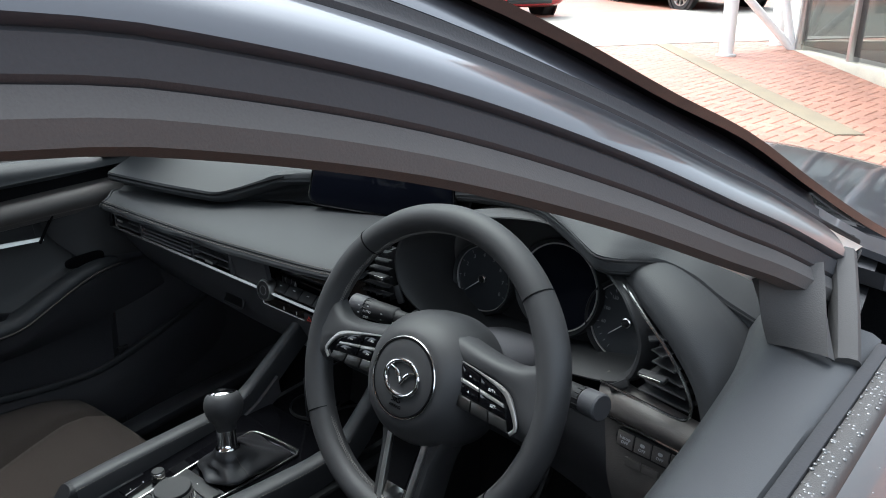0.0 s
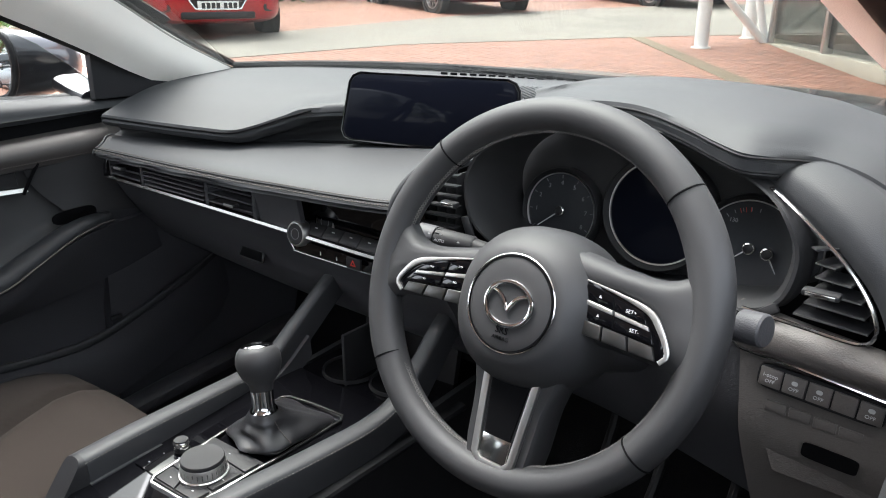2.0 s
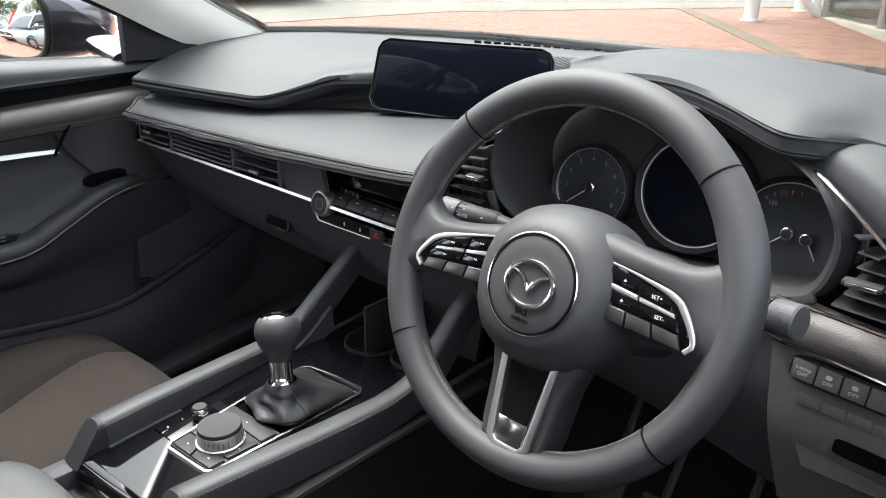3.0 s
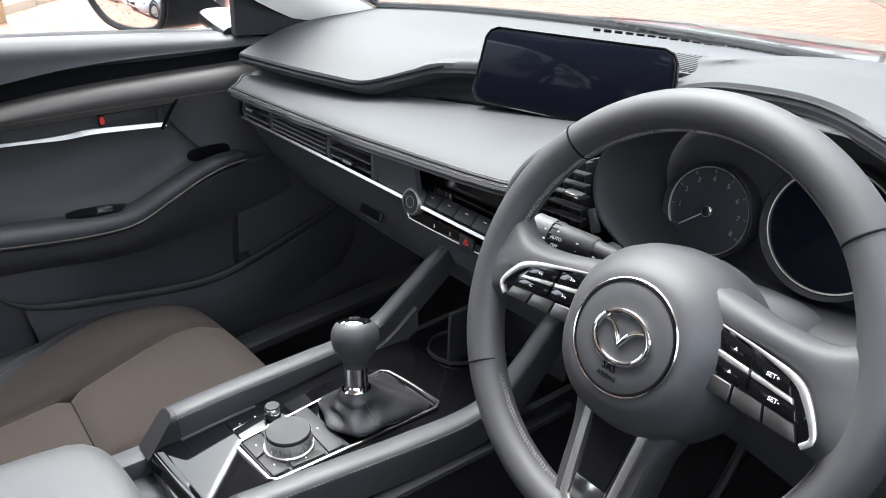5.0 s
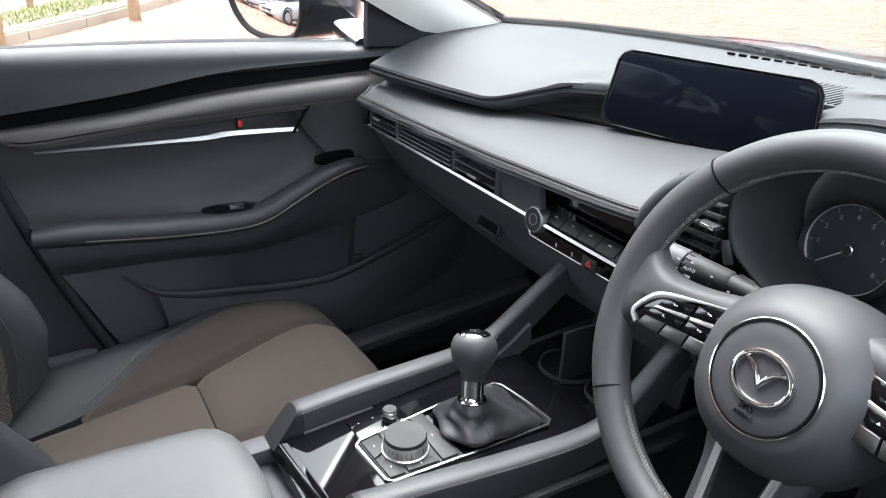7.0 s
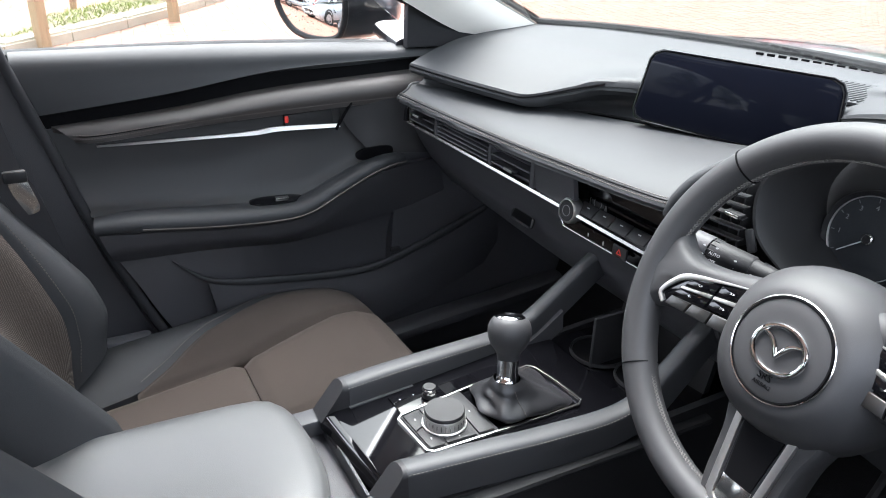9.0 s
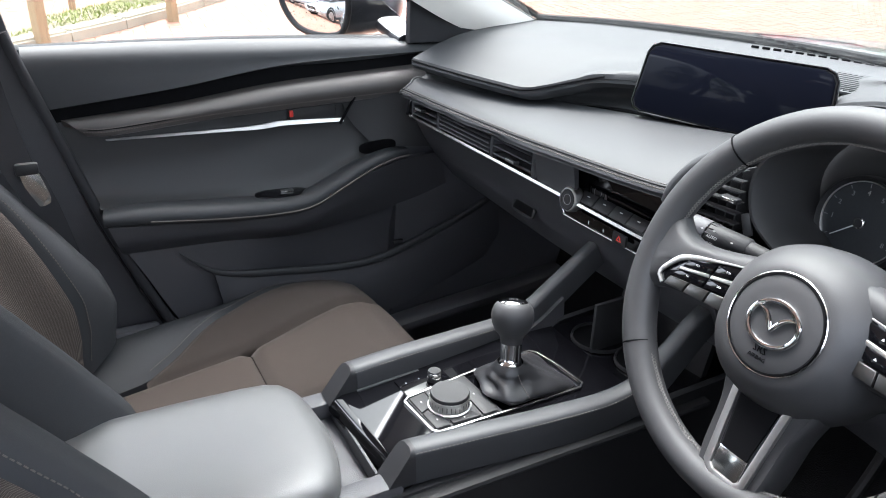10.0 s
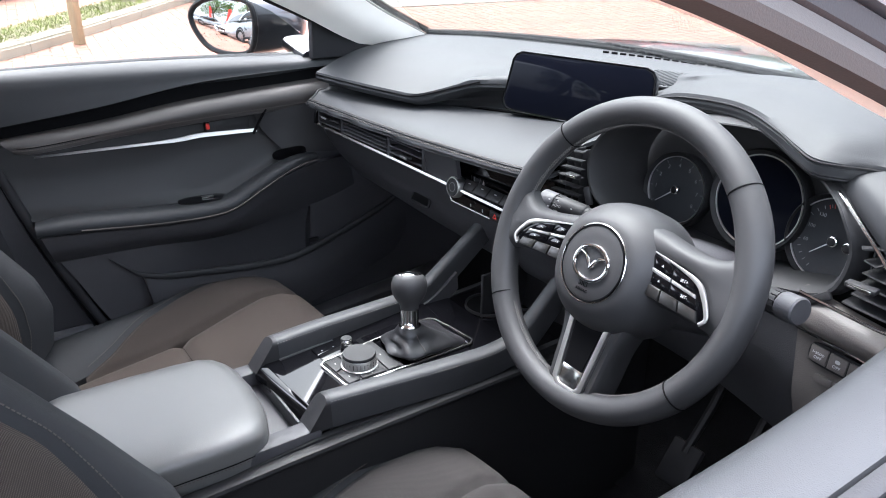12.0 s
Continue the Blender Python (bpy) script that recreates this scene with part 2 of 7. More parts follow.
def sweep(path, section, up=(0, 0, 1), scale=None, cap=True, closed=False, n=0):
    """A section (across, above) carried along a path."""
    p = curve(path, n) if n else np.array(path, float)
    tan = np.roll(p, -1, 0) - np.roll(p, 1, 0) if closed else np.gradient(p, axis=0)
    sec, loops = np.array(section, float), []
    for i, (c, t) in enumerate(zip(p, tan)):
        t = t / np.linalg.norm(t)
        s = np.cross(t, up)
        s = s / max(1e-9, np.linalg.norm(s))
        v = np.cross(s, t)
        k = 1.0 if scale is None else np.interp(i / (len(p) - 1), np.linspace(0, 1, len(scale)), scale)
        loops.append(c + k * (sec[:, :1] * s + sec[:, 1:] * v))
    if closed:
        return loft(loops + [loops[0]], False)
    return loft(loops, cap)


def disc(rx, ry=None, n=12):
    a = np.linspace(0, 2 * np.pi, n, endpoint=False)
    return np.stack([rx * np.cos(a), (ry or rx) * np.sin(a)], 1)


def squircle(rx, ry, k=4.0, n=24):
    a = np.linspace(0, 2 * np.pi, n, endpoint=False)
    c, s = np.cos(a), np.sin(a)
    return np.stack([rx * np.sign(c) * abs(c) ** (2 / k), ry * np.sign(s) * abs(s) ** (2 / k)], 1)


def tube(path, r, n=0, sides=8, up=(0, 0, 1), closed=False):
    return sweep(path, disc(r, n=sides), up, n=n, closed=closed)


def axes(o, x, y):
    """A frame at o whose x and y (made square to x) point as given."""
    x = Vector(x).normalized()
    z = x.cross(Vector(y)).normalized()
    y = z.cross(x)
    m = Matrix((x, y, z)).transposed().to_4x4()
    m.translation = o
    return m


def prism(outline, depth, m=Matrix(), bevel=0.0, seg=2, taper=1.0):
    """A flat outline in x and y given a depth along z, with rounded front edges."""
    o = np.array(outline, float)
    k, c = len(o), np.array(outline, float).mean(0)
    up = c + (o - c) * taper
    bm = mesh([(*p, 0) for p in o] + [(*p, depth) for p in up],
              [tuple(range(k - 1, -1, -1)), tuple(range(k, 2 * k))] + [(i, (i + 1) % k, k + (i + 1) % k, k + i) for i in range(k)])
    if bevel:
        top = [e for e in bm.edges if all(v.co.z > depth * 0.5 for v in e.verts)] if depth > 0 else [e for e in bm.edges if all(v.co.z < depth * 0.5 for v in e.verts)]
        bmesh.ops.bevel(bm, geom=top, offset=bevel, segments=seg, profile=0.5, affect="EDGES", clamp_overlap=True)
    bmesh.ops.transform(bm, matrix=m, verts=bm.verts)
    return bm


def box(size, at=(0, 0, 0), bevel=0.003, m=Matrix(), seg=2):
    bm = bmesh.new()
    bmesh.ops.create_cube(bm, size=1, matrix=Matrix.Translation(at) @ Matrix.Diagonal((*size, 1)))
    if bevel:
        bmesh.ops.bevel(bm, geom=list(bm.edges), offset=bevel, segments=seg, profile=0.5, affect="EDGES", clamp_overlap=True)
    bmesh.ops.transform(bm, matrix=m, verts=bm.verts)
    return bm


def lathe(profile, m=Matrix(), n=40, cap=True):
    """Radius and height pairs turned round z."""
    a = np.linspace(0, 2 * np.pi, n, endpoint=False)
    bm = loft([np.stack([r * np.cos(a), r * np.sin(a), 0 * a + h], 1) for r, h in profile], cap)
    bmesh.ops.transform(bm, matrix=m, verts=bm.verts)
    return bm


def join(*bms):
    me = bpy.data.meshes.new("joined")
    out = bmesh.new()
    for b in bms:
        b.to_mesh(me)
        out.from_mesh(me)
        b.free()
    bpy.data.meshes.remove(me)
    return out


def stitches(path, pitch=0.005, r=0.0005, lift=(0, 0, 0), fill=0.62):
    """A row of thread stitches along a path."""
    p = curve(path, 300) + np.array(lift, float)
    s = np.r_[0, np.cumsum(np.linalg.norm(np.diff(p, axis=0), axis=1))]
    at = lambda u: np.stack([np.interp(u, s, p[:, j]) for j in range(3)], -1)  # noqa: E731
    verts, faces = [], []
    for u in np.arange(0, s[-1] - pitch, pitch):
        a, b = at(u), at(u + pitch * fill)
        t = b - a
        x = np.cross(t, (0.3, 0.5, 0.8))
        x = x / max(1e-9, np.linalg.norm(x)) * r
        y = np.cross(t, x)
        y = y / max(1e-9, np.linalg.norm(y)) * r
        o = len(verts)
        verts += [a + x, a + y, a - x, a - y, b + x, b + y, b - x, b - y]
        faces += [(o + i, o + (i + 1) % 4, o + 4 + (i + 1) % 4, o + 4 + i) for i in range(4)] + [(o + 3, o + 2, o + 1, o), (o + 4, o + 5, o + 6, o + 7)]
    return mesh(verts, faces)


def lettering(text, size, m, depth=0.0002):
    """Letters as a thin mesh in the built-in font, centred on m, reading along its x, facing its z."""
    cu = bpy.data.curves.new("letters", "FONT")
    cu.body, cu.size, cu.align_x, cu.align_y, cu.extrude, cu.resolution_u = text, size, "CENTER", "CENTER", depth, 2
    ob = bpy.data.objects.new("letters", cu)
    scene.collection.objects.link(ob)
    bpy.context.view_layer.update()
    me = bpy.data.meshes.new_from_object(ob.evaluated_get(bpy.context.evaluated_depsgraph_get()))
    bm = bmesh.new()
    bm.from_mesh(me)
    bmesh.ops.transform(bm, matrix=m, verts=bm.verts)
    bpy.data.objects.remove(ob), bpy.data.curves.remove(cu), bpy.data.meshes.remove(me)
    return bm


# ---- ground and distance ----
def gz(x, y):
    """Height of the sloping yard."""
    return -0.0348 * (x - 0.2) + 0.0385 * y


def place(x, y, heading=0.0, lift=0.0):
    return Matrix.Translation((x, y, gz(x, y) + lift)) @ pose(0, 0, 0, 0, 0, heading)


def slab(outline, low, high):
    """A sheet that follows the yard, with its own thickness."""
    k = len(outline)
    return mesh([(x, y, gz(x, y) + low) for x, y in outline] + [(x, y, gz(x, y) + high) for x, y in outline],
                [tuple(range(k - 1, -1, -1)), tuple(range(k, 2 * k))] + [(i, (i + 1) % k, k + (i + 1) % k, k + i) for i in range(k)])


def paving_material():
    m = bpy.data.materials.new("block_paving")
    m.use_nodes = True
    n, l = m.node_tree.nodes, m.node_tree.links
    b = n["Principled BSDF"]
    co, mp, br, no = n.new("ShaderNodeTexCoord"), n.new("ShaderNodeMapping"), n.new("ShaderNodeTexBrick"), n.new("ShaderNodeTexNoise")
    mp.inputs["Rotation"].default_value = (0, 0, radians(35))
    br.inputs["Scale"].default_value = 1.0
    br.inputs["Brick Width"].default_value, br.inputs["Row Height"].default_value, br.inputs["Mortar Size"].default_value = 0.2, 0.1, 0.004
    br.inputs["Color1"].default_value, br.inputs["Color2"].default_value, br.inputs["Mortar"].default_value = (0.275, 0.125, 0.080, 1), (0.21, 0.098, 0.065, 1), (0.13, 0.085, 0.062, 1)
    no.inputs["Scale"].default_value, no.inputs["Detail"].default_value = 0.8, 8
    mix = n.new("ShaderNodeMix")
    mix.data_type, mix.blend_type = "RGBA", "OVERLAY"
    mix.inputs[0].default_value = 0.45
    l.new(co.outputs["Object"], mp.inputs[0]), l.new(mp.outputs[0], br.inputs[0]), l.new(co.outputs["Object"], no.inputs[0])
    l.new(br.outputs["Color"], mix.inputs[6]), l.new(no.outputs[0], mix.inputs[7]), l.new(mix.outputs[2], b.inputs["Base Color"])
    bump = n.new("ShaderNodeBump")
    bump.inputs["Strength"].default_value, bump.inputs["Distance"].default_value, bump.invert = 0.6, 0.004, True
    l.new(br.outputs["Fac"], bump.inputs["Height"]), l.new(bump.outputs[0], b.inputs["Normal"])
    b.inputs["Roughness"].default_value = 0.55
    return m


M["paving"] = paving_material()
ground = tagged(part("ground", slab([(-400, -400), (400, -400), (400, 400), (-400, 400)], -0.5, 0), "paving"), "red block paving of the car park yard", "ground", kind="structure")
road = tagged(part("road", slab([(-8.9, 2.5), (-6.95, 3.9), (-5.88, 7.17), (-4.02, 9.77), (-1.0, 13.5), (8, 22), (5, 25), (-4.6, 17.2), (-6.65, 13.87), (-7.76, 10.73), (-8.35, 5.6), (-10.5, 2.5)], -0.05, 0.012), "concrete"),
              "pale worn concrete drive across the yard", "road", kind="structure")
edging = tagged(part("pavement_edging", slab([(-4.02, 9.80), (-3.86, 9.90), (-0.45, 6.10), (-0.62, 5.95)], -0.05, 0.014), "edging"), "tan edging strip set into red paving", "edging", kind="structure")


# ---- the car's shell ----
def mirrored(points, side):
    return [(side * x, y, z) for x, y, z in points]


car = thing("car_body", "dark grey metallic car body with open driver window", "car")
PLANE = V(1, 0, 0.516) / np.linalg.norm(V(1, 0, 0.516))


def side_point(y, z, out=0.0):
    return V(0.72 - 0.516 * (z - 1.03), y, z) + PLANE * out


RAIL = [(-0.62, 1.285), (-0.35, 1.305), (-0.1, 1.306), (0.09, 1.293), (0.171, 1.28), (0.291, 1.247), (0.429, 1.195), (0.56, 1.137), (0.63, 1.106), (0.72, 1.060)]


def rail_band(name, section, mat, side, parent, label=""):
    path = curve([side_point(y, z) for y, z in RAIL], 60)
    bm = sweep(path, section, up=PLANE)
    if side < 0:
        bmesh.ops.scale(bm, vec=(-1, 1, 1), verts=bm.verts)
        bmesh.ops.reverse_faces(bm, faces=bm.faces)
    return part(name, bm, mat, parent, label)


roof_rows = [[(-0.50, 0.40, 1.325), (-0.25, 0.36, 1.358), (0, 0.34, 1.368), (0.25, 0.36, 1.358), (0.50, 0.40, 1.325)],
             [(-0.515, 0.10, 1.372), (-0.27, 0.08, 1.402), (0, 0.07, 1.412), (0.27, 0.08, 1.402), (0.515, 0.10, 1.372)],
             [(-0.515, -0.4, 1.385), (-0.27, -0.4, 1.415), (0, -0.4, 1.425), (0.27, -0.4, 1.415), (0.515, -0.4, 1.385)],
             [(-0.49, -1.1, 1.34), (-0.26, -1.15, 1.365), (0, -1.16, 1.375), (0.26, -1.15, 1.365), (0.49, -1.1, 1.34)]]
part("roof", sheet(roof_rows, 25, 30, -0.012, (0, 0, 1)), "paint", car)
part("headliner", sheet([[(x * 1.04, y, z - 0.03) for x, y, z in r] for r in roof_rows], 25, 30, -0.01, (0, 0, 1)), "liner", car, "pale grey cloth headliner")
glass_edge = [(-0.66, 0.95, 1.048), (-0.627, 0.80, 1.118), (-0.585, 0.648, 1.203), (-0.553, 0.492, 1.265), (-0.52, 0.38, 1.318)]
base_line = [(-0.66, 0.95, 1.048), (-0.45, 1.02, 1.058), (-0.156, 1.06, 1.066), (0.156, 1.06, 1.066), (0.45, 1.02, 1.058), (0.66, 0.95, 1.048)]
rows = []
for k, (a, b) in enumerate(zip(glass_edge, mirrored(glass_edge, -1))):
    sag = 0.11 - 0.05 * k / 4
    rows.append([a, (a[0] * 0.55, a[1] + sag * 0.72, a[2] + 0.012), (0, a[1] + sag, a[2] + 0.018), (b[0] * 0.55, a[1] + sag * 0.72, a[2] + 0.012), b])
glass = part("windscreen", sheet(rows, 25, 20, 0.005), "screen_glass", car, "clear windscreen glass")
glass.visible_shadow = False
part("screen_border", tube([(x, y + 0.004, z + 0.002) for x, y, z in base_line], 0.008, 40), "rubber", car, "black windscreen border")
for s in (-1, 1):
    inner = mirrored([(-0.672, 0.80, 1.022), (-0.650, 0.70, 1.066), (-0.632, 0.60, 1.118), (-0.606, 0.497, 1.163), (-0.575, 0.36, 1.225), (-0.555, 0.2, 1.27)], -s)
    outer = mirrored([(-0.662, 0.952, 1.046), (-0.627, 0.80, 1.118), (-0.585, 0.648, 1.203), (-0.553, 0.492, 1.265), (-0.52, 0.38, 1.318), (-0.49, 0.22, 1.36)], -s)
    mid = [tuple((V(*p) * 0.5 + V(*q) * 0.5) + V(s * -0.016, -0.012, 0.004)) for p, q in zip(curve(inner, 6), curve(outer, 6))]
    part("pillar_trim", sheet([curve(inner, 8), curve(mid, 8), curve(outer, 8)], 24, 9, 0.012 * -s), "liner", car, "pale grey windscreen pillar trim")
    part("pillar_seal", tube([tuple(V(*p) + V(s * 0.004, 0.004, 0.004)) for p in outer], 0.004, 30), "rubber", car)
    skin = [[tuple(V(*p) + V(s * 0.012, 0.012, 0.012)) for p in curve(outer, 8)], [tuple(V(*p) + V(s * 0.045, 0.0, 0.012)) for p in curve(outer, 8)]]
    part("pillar_skin", sheet(skin, 24, 3, 0.008), "gloss", car, "glossy black windscreen pillar skin")
    # rear pillar and quarter behind the front door
    part("centre_pillar", sheet([mirrored([(-0.70, -0.16, 0.40), (-0.70, -0.12, 0.72), (-0.675, -0.10, 1.03), (-0.60, -0.13, 1.26), (-0.55, -0.15, 1.345)], -s),
                                 mirrored([(-0.695, 0.17, 0.36), (-0.695, 0.035, 0.72), (-0.69, -0.035 if s < 0 else -0.055, 1.03), (-0.63, -0.06 if s < 0 else -0.10, 1.22), (-0.575, -0.09 if s < 0 else -0.14, 1.315)], -s)], 20, 4, 0.03, (s, 0, 0)), "hard", car, "black plastic centre pillar trim")
    part("rear_quarter", sheet([mirrored([(-0.74, -0.12, 0.3), (-0.74, -0.8, 0.3), (-0.70, -1.6, 0.3)], -s), mirrored([(-0.72, -0.12, 1.03), (-0.72, -0.8, 1.05), (-0.66, -1.6, 1.08)], -s)], 6, 3, 0.08, (s, 0, 0)), "hard", car)
part("rear_panel", box((1.44, 0.06, 0.8), (0, -1.62, 0.68), 0.01), "hard", car)
part("rear_bench", sheet([[(-0.6, -0.72, 0.35), (0, -0.72, 0.35), (0.6, -0.72, 0.35)], [(-0.6, -0.70, 0.56), (0, -0.70, 0.56), (0.6, -0.70, 0.56)], [(-0.6, -1.15, 0.54), (0, -1.15, 0.54), (0.6, -1.15, 0.54)], [(-0.6, -1.4, 1.05), (0, -1.4, 1.05), (0.6, -1.4, 1.05)]], 9, 12, 0.05), "side_cloth", car, "dark rear bench seat")
part("floor_pan", box((1.5, 3.0, 0.06), (0, -0.2, 0.27), 0.01), "carpet", car, "black carpeted floor")
part("bulkhead", box((1.4, 0.05, 0.72), (0, 1.10, 0.62), 0.01), "carpet", car)
part("front_subframe", box((1.2, 0.5, 0.5), (0, 1.6, 0.35), 0.03), "rubber", car)
# bonnet and wings
bonnet = [[(-0.76, 1.02, 1.005), (-0.4, 1.10, 1.040), (0, 1.13, 1.050), (0.4, 1.10, 1.040), (0.76, 1.02, 1.005)],
          [(-0.80, 1.35, 0.985), (-0.42, 1.4, 1.030), (0, 1.42, 1.036), (0.42, 1.4, 1.030), (0.80, 1.35, 0.985)],
          [(-0.80, 1.8, 0.915), (-0.42, 1.85, 0.968), (0, 1.88, 0.975), (0.42, 1.85, 0.968), (0.80, 1.8, 0.915)],
          [(-0.62, 2.15, 0.78), (-0.36, 2.25, 0.80), (0, 2.28, 0.81), (0.36, 2.25, 0.80), (0.62, 2.15, 0.78)]]
part("bonnet", sheet(bonnet, 25, 24, -0.01, (0, 0, 1)), "paint", car, "dark grey wet bonnet")
part("scuttle", sheet([[(-0.70, 0.97, 1.012), (0, 1.09, 1.030), (0.70, 0.97, 1.012)], [(-0.74, 1.04, 0.980), (0, 1.15, 1.010), (0.74, 1.04, 0.980)]], 20, 4, -0.02, (0, 0, 1)), "rubber", car)
for s in (-1, 1):
    part("wing", sheet([mirrored([(-0.79, 1.0, 0.99), (-0.82, 1.4, 0.97), (-0.81, 1.8, 0.90), (-0.64, 2.2, 0.77)], -s), mirrored([(-0.89, 0.95, 0.85), (-0.9, 1.4, 0.82), (-0.87, 1.8, 0.76), (-0.68, 2.22, 0.68)], -s),
                        mirrored([(-0.88, 0.95, 0.3), (-0.89, 1.4, 0.68), (-0.87, 1.8, 0.40), (-0.68, 2.22, 0.3)], -s)], 20, 10, 0.02 * s), "paint", car)


# ---- passenger door ----
door = thing("passenger_door", "black closed passenger door with padded trim", "car door")
part("upper_trim", sheet([[(-0.735, -0.03, 1.005), (-0.735, 0.3, 1.0), (-0.735, 0.80, 0.982)], [(-0.725, -0.03, 1.030), (-0.725, 0.3, 1.026), (-0.725, 0.80, 1.006)],
                          [(-0.705, -0.03, 1.036), (-0.705, 0.3, 1.030), (-0.69, 0.80, 1.010)], [(-0.685, -0.03, 1.020), (-0.682, 0.3, 1.012), (-0.665, 0.80, 1.004)],
                          [(-0.682, -0.02, 0.98), (-0.678, 0.3, 0.990), (-0.660, 0.80, 1.000)], [(-0.684, -0.01, 0.936), (-0.676, 0.2, 0.958), (-0.672, 0.4, 0.986), (-0.664, 0.66, 0.995), (-0.657, 0.80, 0.998)]], 40, 16, 0.012), "soft", door)
# Shade under the top trim, put in as a near-black sheet.
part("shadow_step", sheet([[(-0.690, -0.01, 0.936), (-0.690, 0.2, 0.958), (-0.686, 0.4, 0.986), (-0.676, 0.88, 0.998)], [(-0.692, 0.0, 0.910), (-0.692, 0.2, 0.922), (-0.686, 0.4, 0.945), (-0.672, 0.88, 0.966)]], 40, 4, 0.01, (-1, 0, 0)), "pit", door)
pad_low = [(-0.672, 0.040, 0.893), (-0.662, 0.09, 0.893), (-0.656, 0.28, 0.908), (-0.648, 0.496, 0.917), (-0.632, 0.74, 0.926)]
part("padded_strip", sheet([[(-0.690, 0.010, 0.916), (-0.690, 0.2, 0.930), (-0.684, 0.4, 0.954), (-0.666, 0.74, 0.974)], [(-0.678, 0.018, 0.914), (-0.671, 0.2, 0.926), (-0.658, 0.4, 0.947), (-0.642, 0.74, 0.964)],
                            [(-0.670, 0.028, 0.906), (-0.656, 0.2, 0.915), (-0.646, 0.4, 0.930), (-0.629, 0.74, 0.947)], pad_low,
                            [(-0.676, 0.044, 0.888), (-0.664, 0.09, 0.888), (-0.659, 0.28, 0.902), (-0.651, 0.496, 0.911), (-0.635, 0.74, 0.920)],
                            [(-0.690, 0.048, 0.884), (-0.684, 0.09, 0.884), (-0.680, 0.28, 0.897), (-0.672, 0.496, 0.906), (-0.655, 0.74, 0.916)]], 50, 18, 0.01), "strip_skin", door, "padded leather-look strip with stitching")
part("strip_seam", tube([tuple(V(*p) + V(0.0012, 0, 0.0075)) for p in pad_low], 0.0009, 50, 6), "pit", door)
for dz in (0.004, 0.010):
    part("stitching", stitches([tuple(V(*p) + V(0.0030, 0, dz)) for p in pad_low], 0.0045, 0.0009), "thread", door)
part("inner_panel", sheet([[(-0.690, 0.0, 0.912), (-0.686, 0.25, 0.915), (-0.682, 0.5, 0.918), (-0.665, 0.74, 0.926)], [(-0.690, 0.008, 0.87), (-0.686, 0.25, 0.872), (-0.680, 0.5, 0.874), (-0.665, 0.74, 0.882)],
                           [(-0.690, 0.024, 0.82), (-0.688, 0.25, 0.82), (-0.680, 0.45, 0.835), (-0.660, 0.72, 0.850)], [(-0.678, 0.04, 0.775), (-0.672, 0.25, 0.765), (-0.668, 0.45, 0.775), (-0.650, 0.61, 0.83)],
                           [(-0.655, 0.045, 0.760), (-0.650, 0.25, 0.745), (-0.650, 0.42, 0.742), (-0.640, 0.61, 0.82)]], 40, 20, 0.012), "door_skin", door)
strip = [(-0.680, 0.073, 0.877), (-0.678, 0.2, 0.8745), (-0.677, 0.33, 0.872), (-0.674, 0.38, 0.876), (-0.668, 0.44, 0.8755), (-0.662, 0.505, 0.874)]
part("trim_strip", sweep(strip, [(-0.006, -0.004), (0.005, -0.0055), (0.008, -0.004), (0.001, 0.0055), (-0.006, 0.0055)], n=40, scale=[0.25, 0.38, 0.42, 0.46, 0.8, 0.7, 0.6]), "satin", door, "satin chrome door strip")
handle = part("door_release", box((0.012, 0.095, 0.03), (0, 0, 0), 0.004, pose(-0.676, 0.447, 0.890, 4, 0, -4)), "plastic", door, "black inner door handle")
part("lock_tab", box((0.006, 0.008, 0.013), (0, 0, 0), 0.002, pose(-0.668, 0.402, 0.894, 0, 0, 0)), "red_mark", door, "red lock indicator")
part("corner_panel", sheet([[(-0.66, 0.50, 0.918), (-0.645, 0.56, 0.922), (-0.632, 0.74, 0.925)], [(-0.665, 0.52, 0.87), (-0.648, 0.57, 0.87), (-0.632, 0.74, 0.87)], [(-0.648, 0.56, 0.82), (-0.638, 0.60, 0.815), (-0.632, 0.74, 0.80)]], 10, 10, 0.012), "door_skin", door)
arm = [(-0.632, 0.045, 0.742), (-0.622, 0.12, 0.740), (-0.615, 0.25, 0.727), (-0.612, 0.36, 0.721), (-0.611, 0.42, 0.728), (-0.611, 0.48, 0.756), (-0.612, 0.54, 0.784), (-0.613, 0.585, 0.798), (-0.622, 0.625, 0.800)]
part("armrest", sweep(arm, squircle(0.030, 0.018, 2.6, 20) + (-0.018, 0.006), n=60, scale=[0.75, 1.0, 1.05, 1.1, 1.05, 0.95, 0.85, 0.75, 0.55]), "soft", door, "padded black door armrest")
part("armrest_piping", tube([tuple(V(*p) + V(0.0125, 0, 0.001)) for p in arm[1:]], 0.0016, 60, 6), "thread", door, "pale armrest piping")
part("armrest_under", sheet([[(-0.622, 0.05, 0.736), (-0.610, 0.25, 0.722), (-0.607, 0.40, 0.718), (-0.608, 0.53, 0.772), (-0.614, 0.61, 0.790), (-0.635, 0.70, 0.79)], [(-0.63, 0.06, 0.70), (-0.625, 0.25, 0.69), (-0.622, 0.40, 0.68), (-0.625, 0.53, 0.73), (-0.63, 0.62, 0.75), (-0.645, 0.72, 0.76)],
                             [(-0.66, 0.07, 0.665), (-0.665, 0.25, 0.655), (-0.665, 0.40, 0.645), (-0.665, 0.53, 0.66), (-0.66, 0.64, 0.68), (-0.66, 0.74, 0.70)]], 40, 10, 0.01), "hard", door)
